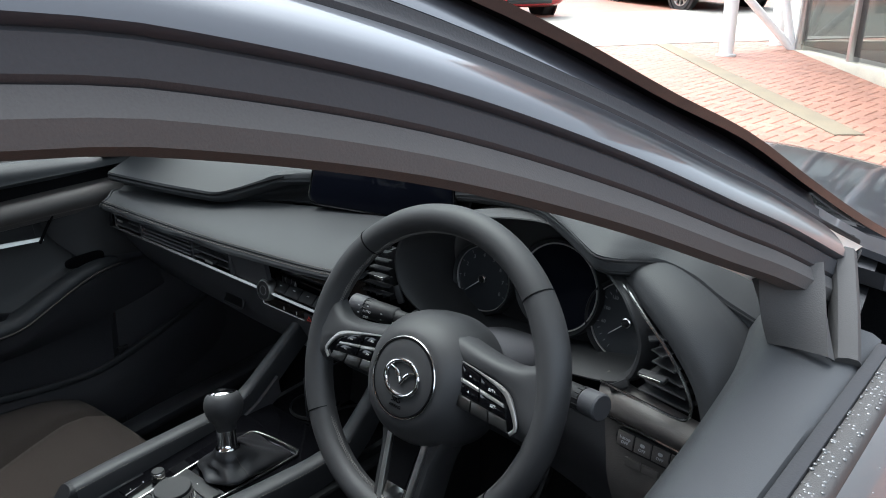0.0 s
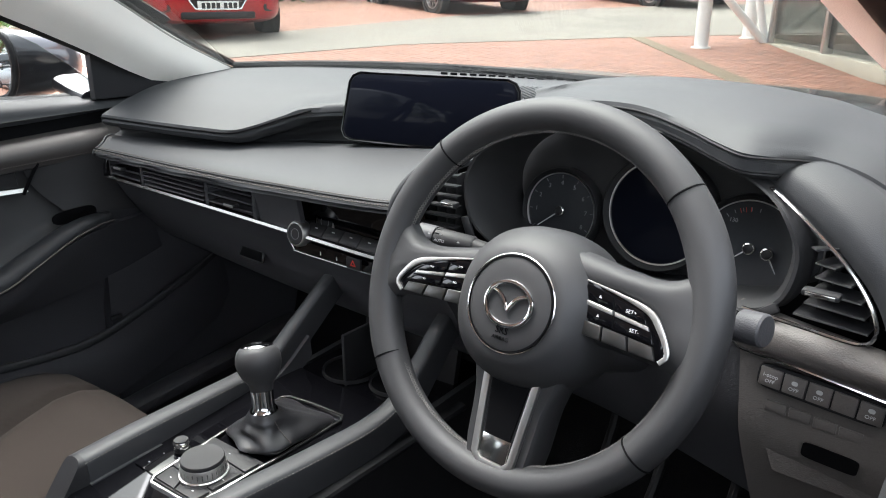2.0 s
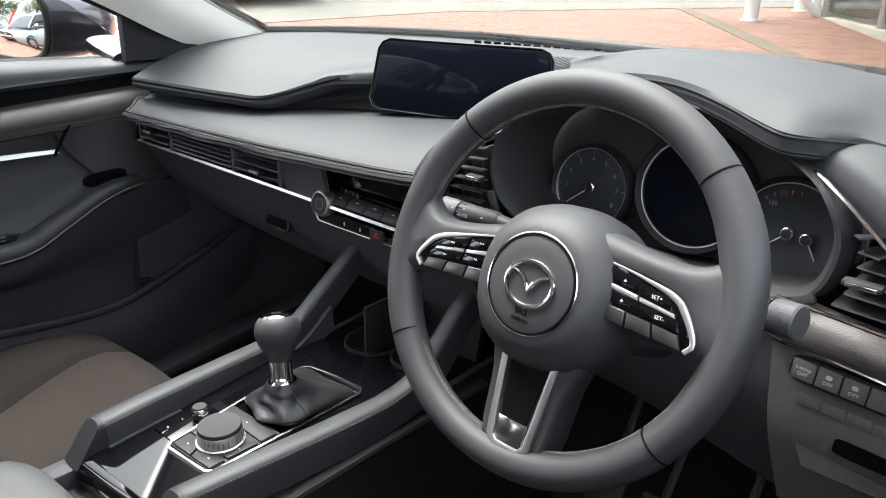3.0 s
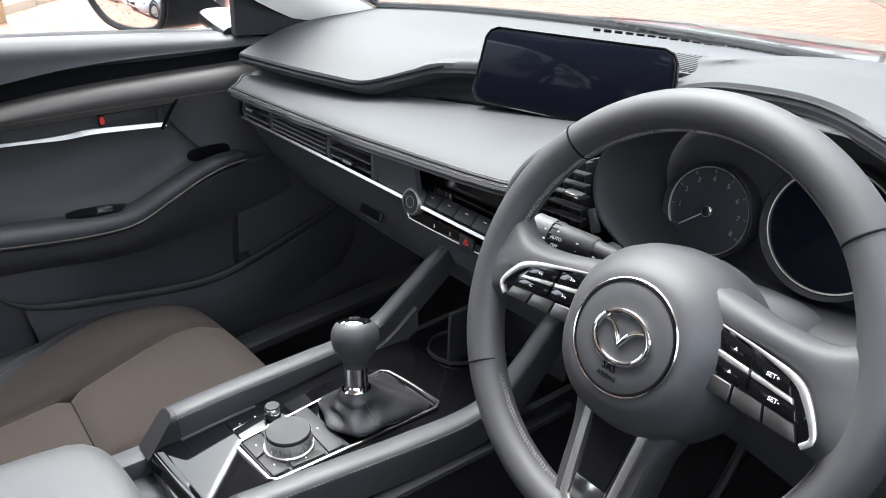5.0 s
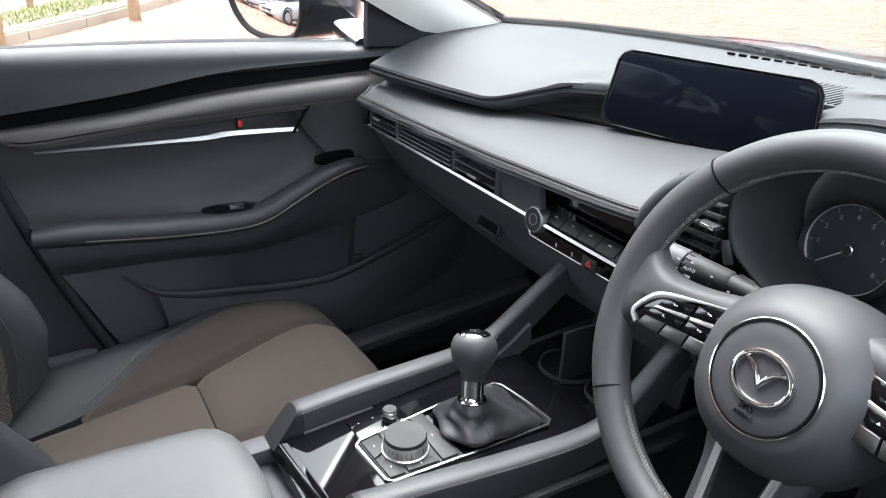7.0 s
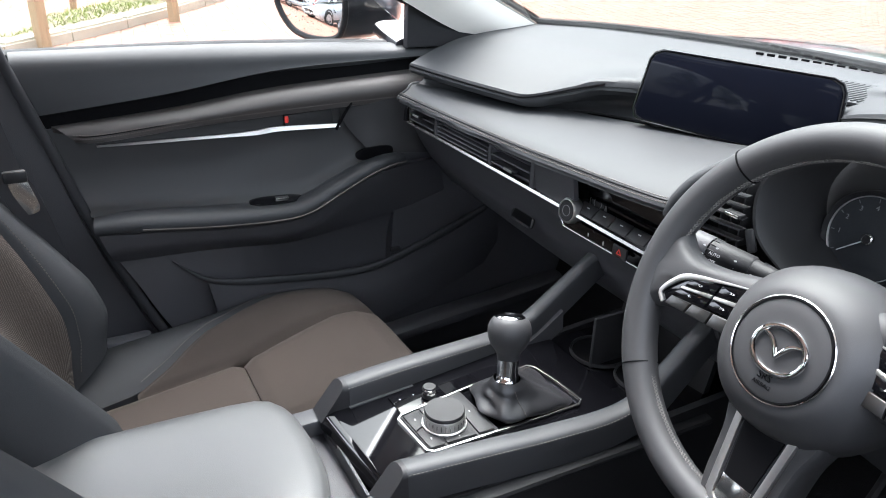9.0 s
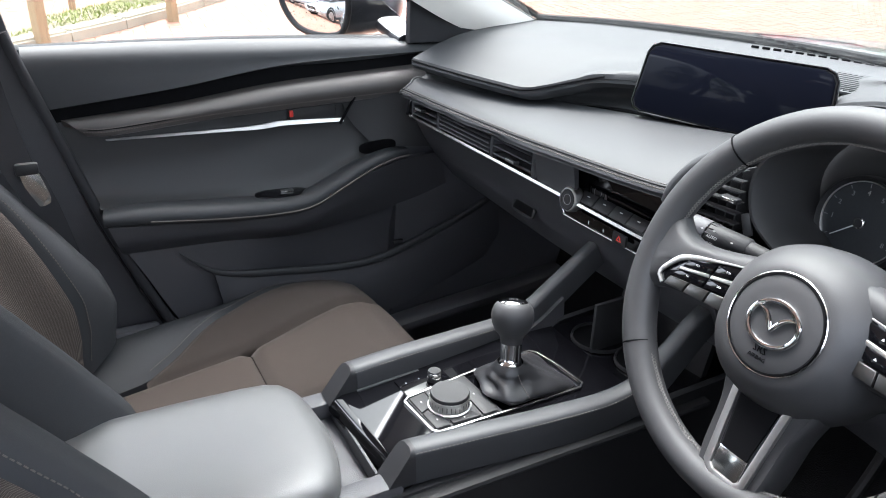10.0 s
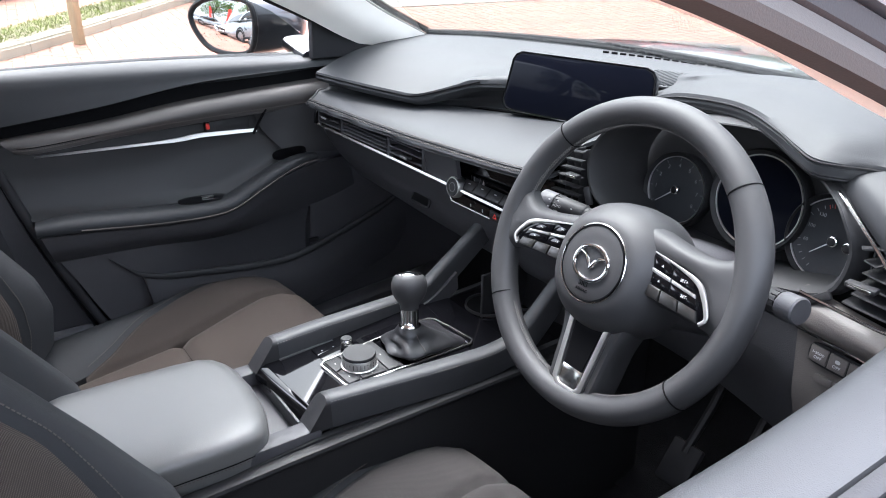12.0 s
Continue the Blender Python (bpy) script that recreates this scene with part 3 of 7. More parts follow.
switch = part("window_switch_plate", prism(squircle(0.052, 0.017, 3, 24), 0.004, axes((-0.640, 0.365, 0.7455), (0.03, 1, -0.03), (-1, 0, 0.12)), 0.001), "gloss", door, "gloss black switch plate")
part("window_switch", box((0.026, 0.010, 0.005), (0, 0, 0.0055), 0.0015, axes((-0.640, 0.375, 0.7455), (0.03, 1, -0.03), (-1, 0, 0.12))), "chrome", switch)
# Added near-black sheet, so gaps between the trim parts look shaded.
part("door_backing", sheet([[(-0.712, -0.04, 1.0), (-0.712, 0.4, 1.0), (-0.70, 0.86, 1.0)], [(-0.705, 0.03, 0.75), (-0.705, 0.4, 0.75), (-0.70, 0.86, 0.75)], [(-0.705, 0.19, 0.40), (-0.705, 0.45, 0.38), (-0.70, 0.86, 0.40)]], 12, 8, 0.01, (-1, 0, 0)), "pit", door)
# Flat near-black plate, painted shade in place of a door pull hollow.
part("pull_cavity", prism(squircle(0.040, 0.012, 3, 24), 0.004, axes((-0.640, 0.567, 0.818), (0, 1, 0.05), (0, 0, 1)), 0.001), "pit", door, "flat near-black patch as the door pull's shade")
# Near-black tube: the groove's shade is given by its colour.
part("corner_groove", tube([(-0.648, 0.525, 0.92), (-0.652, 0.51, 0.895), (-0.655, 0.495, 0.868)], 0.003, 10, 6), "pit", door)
part("weatherstrip", tube([(-0.672, -0.05, 1.065), (-0.674, -0.008, 0.92), (-0.668, 0.05, 0.725), (-0.655, 0.125, 0.53), (-0.65, 0.175, 0.44), (-0.645, 0.25, 0.395), (-0.645, 0.43, 0.380), (-0.64, 0.6, 0.40), (-0.63, 0.86, 0.43)], 0.009, 60, 10), "rubber", door, "black rubber door seal")
part("lower_panel", sheet([[(-0.66, 0.06, 0.70), (-0.66, 0.2, 0.69), (-0.66, 0.45, 0.68), (-0.66, 0.72, 0.72), (-0.655, 0.86, 0.78)], [(-0.655, 0.10, 0.62), (-0.66, 0.25, 0.58), (-0.685, 0.45, 0.60), (-0.685, 0.66, 0.63), (-0.665, 0.84, 0.70)],
                           [(-0.655, 0.14, 0.53), (-0.665, 0.28, 0.50), (-0.69, 0.45, 0.52), (-0.69, 0.66, 0.54), (-0.66, 0.84, 0.58)], [(-0.66, 0.20, 0.42), (-0.66, 0.30, 0.40), (-0.665, 0.45, 0.395), (-0.665, 0.66, 0.42), (-0.66, 0.84, 0.44)],
                           [(-0.67, 0.24, 0.36), (-0.67, 0.32, 0.35), (-0.67, 0.45, 0.35), (-0.67, 0.66, 0.37), (-0.67, 0.84, 0.38)]], 40, 20, 0.012), "hard", door)
pocket = [(-0.656, 0.165, 0.652), (-0.650, 0.190, 0.630), (-0.646, 0.222, 0.606), (-0.643, 0.27, 0.592), (-0.640, 0.36, 0.580), (-0.638, 0.47, 0.568), (-0.636, 0.56, 0.569), (-0.636, 0.66, 0.596), (-0.64, 0.78, 0.636), (-0.645, 0.86, 0.668)]
part("pocket_lip", sweep(pocket, squircle(0.006, 0.008, 2.6, 12), n=60, scale=[0.15, 0.7, 1, 1, 1, 1, 1, 1, 1, 0.8]), "soft", door, "moulded door pocket edge")
part("pocket_wall", sheet([pocket[2:], [(x + 0.004, y + 0.01, z - 0.06) for x, y, z in pocket[2:]], [(x - 0.01, y + 0.02, z - 0.14) for x, y, z in pocket[2:]]], 40, 8, 0.008, (-1, 0, 0)), "hard", door)
part("door_sill_step", sweep([(-0.60, 0.10, 0.50), (-0.62, 0.2, 0.41), (-0.63, 0.32, 0.385), (-0.63, 0.5, 0.39), (-0.62, 0.68, 0.415), (-0.61, 0.9, 0.44), (-0.61, 1.04, 0.46)], squircle(0.03, 0.016, 3, 14), n=40), "hard", door)
part("pocket_lamp", box((0.01, 0.024, 0.010), (-0.640, 0.612, 0.598), 0.003), "plastic", door)
part("mirror_corner", prism([(0.650, 1.012), (0.87, 1.008), (0.84, 1.035), (0.72, 1.078), (0.652, 1.106)], 0.018, axes((-0.682, 0, 0), (0, 1, 0), (0, 0, 1)), 0.004), "rubber", door, "black mirror corner triangle")
part("door_outer", sheet([[(-0.775, -0.05, 1.01), (-0.775, 0.4, 1.0), (-0.765, 0.95, 0.98)], [(-0.85, -0.05, 0.90), (-0.86, 0.4, 0.88), (-0.87, 0.95, 0.86)], [(-0.88, -0.05, 0.6), (-0.89, 0.4, 0.6), (-0.89, 0.95, 0.6)], [(-0.85, -0.05, 0.3), (-0.86, 0.4, 0.3), (-0.86, 0.95, 0.3)]], 20, 16, 0.015), "paint", door)
part("window_seal", sweep([(-0.745, -0.05, 1.022), (-0.745, 0.3, 1.020), (-0.735, 0.68, 1.006)], squircle(0.020, 0.012, 3, 12), n=20), "rubber", door)
win = part("window_pane", sheet([[tuple(side_point(y, 1.02)) for y in (-0.06, 0.3, 0.70)], [tuple(side_point(y, z)) for y, z in ((-0.09, 1.16), (0.25, 1.16), (0.52, 1.14))], [tuple(side_point(y, z)) for y, z in ((-0.12, 1.30), (0.0, 1.295), (0.16, 1.275))]], 14, 8, 0.004), "glass", door, "clear side window glass")
bm_flip = [tuple(V(-1, 1, 1) * V(*v.co)) for v in win.data.vertices]
for v, c in zip(win.data.vertices, bm_flip):
    v.co = c
win.visible_shadow = False

# ---- door frames round the side windows ----
driver_door = thing("driver_door", "dark grey driver door with the window wound down", "car door")
for s, owner in ((-1, door), (1, driver_door)):
    rail_band("frame_trim", [(0.0, -0.012), (0.001, 0.002), (-0.008, 0.0075), (-0.021, 0.0055), (-0.021, -0.012)], "seal", s, owner, "matt grey window frame trim")
    rail_band("frame_seal", [(-0.0205, -0.012), (-0.0205, 0.003), (-0.024, 0.0075), (-0.038, 0.0105), (-0.0415, 0.008), (-0.0415, -0.012)], "rubber", s, owner, "black rubber window seal")
    rail_band("frame_paint", [(-0.041, -0.01), (-0.041, 0.0125), (-0.0425, 0.0155), (-0.050, 0.0165), (-0.058, 0.0145), (-0.068, 0.0095), (-0.078, 0.003), (-0.078, -0.01)], "paint", s, car)
    rail_band("gutter", [(-0.077, -0.016), (-0.077, -0.002), (-0.084, 0.001), (-0.090, -0.002), (-0.096, -0.001), (-0.100, -0.016)], "rubber", s, car, "black roof gutter strip")
    rail_band("roof_edge", [(-0.099, -0.02), (-0.099, -0.004), (-0.112, -0.006), (-0.14, -0.022), (-0.14, -0.04)], "paint", s, car)
part("upper_trim", sheet([[(0.690, -0.10, 0.90), (0.690, 0.3, 0.90), (0.665, 0.60, 0.90), (0.64, 0.72, 0.90)], [(0.682, -0.10, 0.985), (0.682, 0.3, 0.985), (0.655, 0.60, 0.985), (0.628, 0.73, 0.985)], [(0.684, -0.10, 1.012), (0.684, 0.3, 1.012), (0.658, 0.60, 1.012), (0.630, 0.73, 1.015)],
                          [(0.697, -0.10, 1.034), (0.697, 0.3, 1.034), (0.672, 0.60, 1.034), (0.645, 0.73, 1.035)], [(0.715, -0.10, 1.038), (0.715, 0.3, 1.038), (0.70, 0.60, 1.038), (0.69, 0.73, 1.038)], [(0.745, -0.10, 1.036), (0.745, 0.3, 1.036), (0.745, 0.60, 1.036), (0.742, 0.73, 1.036)], [(0.747, -0.10, 1.02), (0.747, 0.3, 1.02), (0.747, 0.60, 1.02), (0.745, 0.73, 1.02)]], 40, 24, 0.01), "soft", driver_door, "grey grained upper door trim")
part("window_slot", box((0.012, 0.86, 0.03), (0.753, 0.28, 1.0235), 0.002), "rubber", driver_door, "black window slot seal")
part("belt_moulding", sweep([(0.768, -0.14, 1.028), (0.768, 0.3, 1.028), (0.768, 0.62, 1.028), (0.764, 0.72, 1.026)], squircle(0.010, 0.011, 3, 14), n=20), "seal", driver_door, "wet grey belt moulding")
part("door_outer", sheet([[(0.776, -0.14, 1.025), (0.776, 0.4, 1.02), (0.77, 0.95, 1.0)], [(0.80, -0.14, 1.0), (0.80, 0.4, 0.995), (0.80, 0.95, 0.975)], [(0.86, -0.14, 0.88), (0.86, 0.4, 0.88), (0.87, 0.95, 0.86)], [(0.89, -0.14, 0.6), (0.89, 0.4, 0.6), (0.89, 0.95, 0.6)], [(0.86, -0.14, 0.3), (0.86, 0.4, 0.3), (0.86, 0.95, 0.3)]], 20, 16, 0.015), "paint", driver_door)
part("mirror_corner", sheet([[(0.676, 0.658, 1.040), (0.70, 0.650, 1.041), (0.730, 0.640, 1.042)], [(0.660, 0.655, 1.066), (0.686, 0.662, 1.069), (0.712, 0.665, 1.070)], [(0.648, 0.656, 1.090), (0.668, 0.680, 1.094), (0.692, 0.700, 1.097)]], 10, 10, 0.012), "seal", driver_door, "grey corner cover of the window frame")
part("frame_post", sweep([(0.735, 0.655, 1.03), (0.718, 0.70, 1.06), (0.695, 0.76, 1.09)], squircle(0.012, 0.018, 3, 12), n=10), "seal", driver_door)
part("inner_panel", sheet([[(0.692, -0.10, 0.91), (0.692, 0.3, 0.91), (0.665, 0.66, 0.91)], [(0.685, -0.10, 0.75), (0.66, 0.3, 0.74), (0.66, 0.66, 0.8)], [(0.69, -0.10, 0.4), (0.68, 0.3, 0.4), (0.67, 0.66, 0.4)]], 14, 12, 0.015), "soft", driver_door)
rnd = random.Random(4)
drops = []
for _ in range(420):
    y = rnd.uniform(0.30, 0.66)
    lane = rnd.choice((0, 0, 0, 1, 1))
    x = rnd.uniform(0.760, 0.776) if lane == 0 else rnd.uniform(0.79, 0.83)
    z = 1.0385 if lane == 0 else 1.018 - (x - 0.79) * 1.6
    r = rnd.uniform(0.0005, 0.0018)
    drops.append(lathe([(r * math.cos(a), r * 0.6 * math.sin(a)) for a in (0, 0.6, 1.1)] + [(1e-5, r * 0.6)], Matrix.Translation((x, y, z)), 8))
tagged(part("rain_drops", join(*drops), "water", driver_door), "beads of rain on the wet belt moulding", kind="stuff")

# ---- door mirror ----
door_mirror = thing("door_mirror", "dark grey door mirror with wet glass", "mirror")
mm = axes((-0.885, 0.54, 1.065), (1, 0.55, 0), (0, 0.05, 1))
leaf_line = ring([(-0.104, 0.018), (-0.088, 0.045), (-0.04, 0.066), (0.035, 0.070), (0.085, 0.060), (0.100, 0.020), (0.094, -0.030), (0.072, -0.057), (0.015, -0.064), (-0.045, -0.054), (-0.085, -0.022)], 48)
part("housing", loft([np.array([mm @ Vector((x * k + dx, y * k, z)) for x, y in leaf_line]) for k, z, dx in ((0.98, 0.012, 0), (1.0, 0.0, 0), (0.99, -0.03, 0.010), (0.92, -0.075, 0.030), (0.75, -0.115, 0.055), (0.45, -0.145, 0.075), (0.12, -0.155, 0.082))]), "paint", door_mirror)
part("rim", sweep([mm @ Vector((x * 0.94, y * 0.93, 0.012)) for x, y in leaf_line], disc(0.007, n=8), up=tuple(mm.to_3x3() @ Vector((0, 0, 1))), closed=True), "plastic", door_mirror)
dome = loft([np.array([mm @ Vector((x * k * 0.90, y * k * 0.88, 0.013 + 0.0040 * (1 - k * k))) for x, y in leaf_line]) for k in (1.0, 0.9, 0.8, 0.7, 0.6, 0.5, 0.4, 0.3, 0.2, 0.1, 0.01)], True)
part("mirror_glass", dome, "mirror", door_mirror, "domed mirror glass flecked with rain")
rnd = random.Random(12)
beads = []
for _ in range(70):
    x, y = rnd.uniform(-0.07, 0.075), rnd.uniform(-0.045, 0.045)
    q = rnd.uniform(0.0006, 0.0016)
    beads.append(lathe([(q, 0.0), (q * 0.8, q * 0.4), (1e-5, q * 0.6)], mm @ Matrix.Translation((x, y, 0.0132 + 0.004 * (1 - (x / 0.096) ** 2 - (y / 0.06) ** 2) if (x / 0.096) ** 2 + (y / 0.06) ** 2 < 1 else 0.0135)), 7))
tagged(part("rain_drops", join(*beads), "water", door_mirror), "rain beads on the mirror glass", kind="stuff")
part("foot", sweep([(-0.78, 0.66, 1.035), (-0.74, 0.665, 1.022), (-0.69, 0.67, 1.012)], squircle(0.035, 0.016, 3, 14), n=8), "paint", door_mirror)

for s in (-1, 1):
    part("sill", box((0.14, 2.0, 0.34), (s * 0.745, 0.3, 0.27), 0.02), "hard", car)
    part("kick_panel", sheet([mirrored([(-0.66, 0.60, 0.32), (-0.655, 0.86, 0.32), (-0.60, 1.09, 0.32)], -s), mirrored([(-0.66, 0.62, 0.7), (-0.65, 0.86, 0.72), (-0.60, 1.09, 0.74)], -s), mirrored([(-0.67, 0.66, 0.94), (-0.665, 0.86, 0.96), (-0.64, 1.09, 1.0)], -s)], 8, 8, 0.03, (s, 0, 0)), "hard", car)

# ---- dashboard ----
dash = thing("dashboard", "dark grey soft-touch dashboard with stitched passenger pad", "dashboard")
pad_front = [(-0.612, 0.632, 0.992), (-0.53, 0.642, 0.992), (-0.442, 0.658, 0.991), (-0.37, 0.676, 0.990), (-0.318, 0.692, 0.990), (-0.288, 0.715, 0.998), (-0.245, 0.738, 1.014), (-0.20, 0.762, 1.029), (-0.06, 0.82, 1.040), (0.08, 0.84, 1.045)]
pad_mid = [(-0.624, 0.70, 1.018), (-0.55, 0.72, 1.022), (-0.47, 0.74, 1.024), (-0.40, 0.755, 1.025), (-0.33, 0.77, 1.026), (-0.27, 0.795, 1.032), (-0.21, 0.82, 1.040), (-0.15, 0.84, 1.045), (-0.04, 0.87, 1.050), (0.08, 0.88, 1.052)]
pad_back = [(-0.64, 0.78, 1.034), (-0.57, 0.82, 1.042), (-0.49, 0.84, 1.046), (-0.42, 0.85, 1.047), (-0.35, 0.86, 1.048), (-0.28, 0.87, 1.050), (-0.21, 0.885, 1.053), (-0.14, 0.90, 1.056), (-0.04, 0.92, 1.058), (0.08, 0.92, 1.060)]
pad_far = [(-0.665, 0.955, 1.046), (-0.60, 0.985, 1.050), (-0.52, 1.005, 1.054), (-0.45, 1.02, 1.056), (-0.37, 1.035, 1.058), (-0.29, 1.045, 1.060), (-0.21, 1.05, 1.062), (-0.14, 1.055, 1.063), (-0.04, 1.06, 1.064), (0.08, 1.06, 1.064)]
pad_lip = [(x, y - 0.001, z - 0.008) for x, y, z in pad_front]
pad_under = [(x + 0.004, y + 0.012, z - 0.014) for x, y, z in pad_front]
part("upper_pad", sheet([pad_under, pad_lip, pad_front, [(x, y + 0.008, z + 0.005) for x, y, z in pad_front], pad_mid, pad_back, pad_far], 70, 40, 0.006, (0, 0, -1)), "soft", dash, "soft padded passenger dash top")
part("pad_seam", tube([(x, y - 0.0015, z - 0.003) for x, y, z in pad_front[:8]], 0.0014, 60, 6), "pit", dash)
part("dash_recess", sheet([[(-0.60, 0.645, 0.982), (-0.442, 0.672, 0.980), (-0.318, 0.706, 0.979), (-0.22, 0.785, 1.006), (-0.05, 0.835, 1.03), (0.16, 0.84, 1.03)],
                           [(-0.60, 0.655, 0.965), (-0.442, 0.70, 0.968), (-0.318, 0.745, 0.975), (-0.22, 0.795, 0.99), (-0.05, 0.83, 1.0), (0.16, 0.83, 1.0)],
                           [(-0.60, 0.64, 0.955), (-0.442, 0.69, 0.960), (-0.318, 0.735, 0.967), (-0.22, 0.78, 0.975), (-0.05, 0.80, 0.985), (0.16, 0.80, 0.985)]], 50, 10, 0.006), "soft", dash)
lip = [(-0.598, 0.600, 0.933), (-0.50, 0.600, 0.935), (-0.41, 0.600, 0.937), (-0.30, 0.600, 0.940), (-0.19, 0.602, 0.943), (-0.10, 0.605, 0.947), (-0.035, 0.609, 0.949), (0.04, 0.614, 0.952), (0.095, 0.622, 0.955), (0.125, 0.636, 0.962)]
soft_rows = [[(x, y + 0.026, z + 0.001) for x, y, z in lip], [(x, y + 0.005, z - 0.003) for x, y, z in lip], lip,
             [(x, y + 0.020, z + 0.014) for x, y, z in lip], [(-0.606, 0.634, 0.955), (-0.50, 0.642, 0.956), (-0.41, 0.652, 0.957), (-0.30, 0.665, 0.960), (-0.19, 0.676, 0.966), (-0.10, 0.685, 0.972), (-0.035, 0.69, 0.977), (0.04, 0.695, 0.984), (0.095, 0.70, 0.992), (0.135, 0.705, 1.0)],
             [(-0.60, 0.66, 0.958), (-0.50, 0.70, 0.960), (-0.41, 0.72, 0.962), (-0.30, 0.745, 0.968), (-0.19, 0.77, 0.975), (-0.10, 0.785, 0.982), (-0.035, 0.79, 0.987), (0.04, 0.795, 0.993), (0.095, 0.80, 1.0), (0.15, 0.80, 1.008)]]
part("soft_pad", sheet(soft_rows, 70, 34, 0.006, (0, 0.3, -1)), "soft", dash, "leather-look padded roll with twin stitching")
part("pad_end", tube([r_[0] for r_ in soft_rows[1:]], 0.0028, 20, 8, up=(1, 0, 0)), "soft", dash)
part("stitching", join(stitches([(x, y + 0.0005, z + 0.0038) for x, y, z in lip], 0.0045, 0.0008), stitches([(x, y + 0.0065, z + 0.0088) for x, y, z in lip], 0.0045, 0.0008)), "thread", dash, "grey twin thread stitching")
part("roll_seam", tube([(x, y + 0.0032, z + 0.0064) for x, y, z in lip], 0.0010, 70, 6), "pit", dash)
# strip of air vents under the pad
# The shade behind the vents is painted: a near-black sheet.
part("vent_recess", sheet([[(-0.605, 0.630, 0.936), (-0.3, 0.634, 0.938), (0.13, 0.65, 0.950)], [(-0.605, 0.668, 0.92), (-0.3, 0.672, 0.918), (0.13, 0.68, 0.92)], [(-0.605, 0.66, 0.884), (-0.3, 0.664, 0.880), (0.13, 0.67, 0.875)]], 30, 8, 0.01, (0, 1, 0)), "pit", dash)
for x0, x1, rows_ in ((-0.578, -0.485, 3), (-0.473, -0.303, 5), (-0.290, -0.184, 3)):
    for k in range(rows_):
        y0, y1 = 0.621 + (x0 + 0.6) * 0.018, 0.621 + (x1 + 0.6) * 0.018
        z = 0.889 + (k + 0.5) * 0.038 / rows_
        part("vent_slat", sweep([(x0, y0, z), (x1, y1, z)], [(-0.016, -0.0008), (0.004, -0.0014), (0.0055, 0.0), (0.004, 0.0014), (-0.016, 0.0008)], n=4), "hard", dash)
for x in (-0.582, -0.479, -0.2965, -0.180):
    part("vent_divider", box((0.009 if x > -0.5 else 0.006, 0.024, 0.043), (x, 0.629 + (x + 0.6) * 0.018, 0.908), 0.0015), "hard", dash)
part("vent_end", sweep([(-0.600, 0.636, 0.930), (-0.602, 0.624, 0.910), (-0.592, 0.616, 0.890)], squircle(0.007, 0.006, 3, 10), up=(0, -1, 0), n=10), "gloss", dash)
for x, y, z in ((-0.535, 0.612, 0.912), (-0.225, 0.617, 0.902)):
    tab = part("vent_tab", box((0.026, 0.010, 0.006), (x, y, z), 0.002), "plastic", dash)
    part("tab_trim", box((0.022, 0.002, 0.004), (x, y - 0.0055, z), 0.0008), "satin", tab, "satin chrome vent tab")
part("plain_panel", sheet([[(-0.176, 0.622, 0.936), (-0.085, 0.625, 0.940)], [(-0.176, 0.632, 0.883), (-0.085, 0.634, 0.883)]], 10, 5, 0.008, (0, 1, 0)), "hard", dash, "plain satin black fascia panel")
part("fascia_panel", sheet([[(-0.086, 0.650, 0.940), (0.0, 0.652, 0.944), (0.12, 0.656, 0.950)], [(-0.086, 0.660, 0.885), (0.0, 0.662, 0.887), (0.12, 0.664, 0.890)]], 20, 5, 0.01, (0, 1, 0)), "gloss", dash, "gloss black fascia inlay")
chrome_line = [(-0.59, 0.617, 0.888), (-0.473, 0.622, 0.886), (-0.297, 0.627, 0.884), (-0.2, 0.629, 0.883), (-0.093, 0.632, 0.881), (0.014, 0.635, 0.879), (0.14, 0.640, 0.877)]
part("trim_strip", sweep(chrome_line, [(-0.006, -0.0028), (0.003, -0.0028), (0.0045, -0.0012), (0.0024, 0.0022), (-0.006, 0.0026)], n=50), "dark_chrome", dash, "satin chrome trim strip")
lower = [[(-0.605, 0.630, 0.888), (-0.3, 0.640, 0.877), (-0.1, 0.645, 0.871), (0.14, 0.652, 0.867)], [(-0.61, 0.645, 0.86), (-0.3, 0.655, 0.850), (-0.1, 0.66, 0.845), (0.14, 0.665, 0.842)],
         [(-0.61, 0.665, 0.825), (-0.3, 0.680, 0.812), (-0.1, 0.685, 0.806), (0.14, 0.69, 0.805)], [(-0.61, 0.695, 0.785), (-0.3, 0.700, 0.772), (-0.1, 0.705, 0.766), (0.14, 0.71, 0.765)], [(-0.61, 0.76, 0.73), (-0.3, 0.76, 0.715), (-0.1, 0.76, 0.712), (0.14, 0.76, 0.712)], [(-0.61, 0.95, 0.70), (-0.3, 0.95, 0.69), (-0.1, 0.95, 0.69), (0.14, 0.95, 0.69)]]
glove = part("glovebox", sheet(lower, 40, 30, 0.012, (0, 0.5, 1)), "hard", dash, "grained black glovebox panel")
gm = axes((-0.275, 0.682, 0.793), (1, 0.03, -0.015), (0, 0.35, 1))
part("glovebox_handle", prism(squircle(0.031, 0.010, 5, 28), 0.003, gm, 0.001), "plastic", glove, "recessed glovebox latch")
# Shade of the latch recess, laid on as a near-black plate.
part("latch_hollow", prism([(-0.028, -0.006), (0.028, -0.006), (0.024, 0.009), (-0.024, 0.009)], 0.0036, gm, 0.0005), "pit", glove)
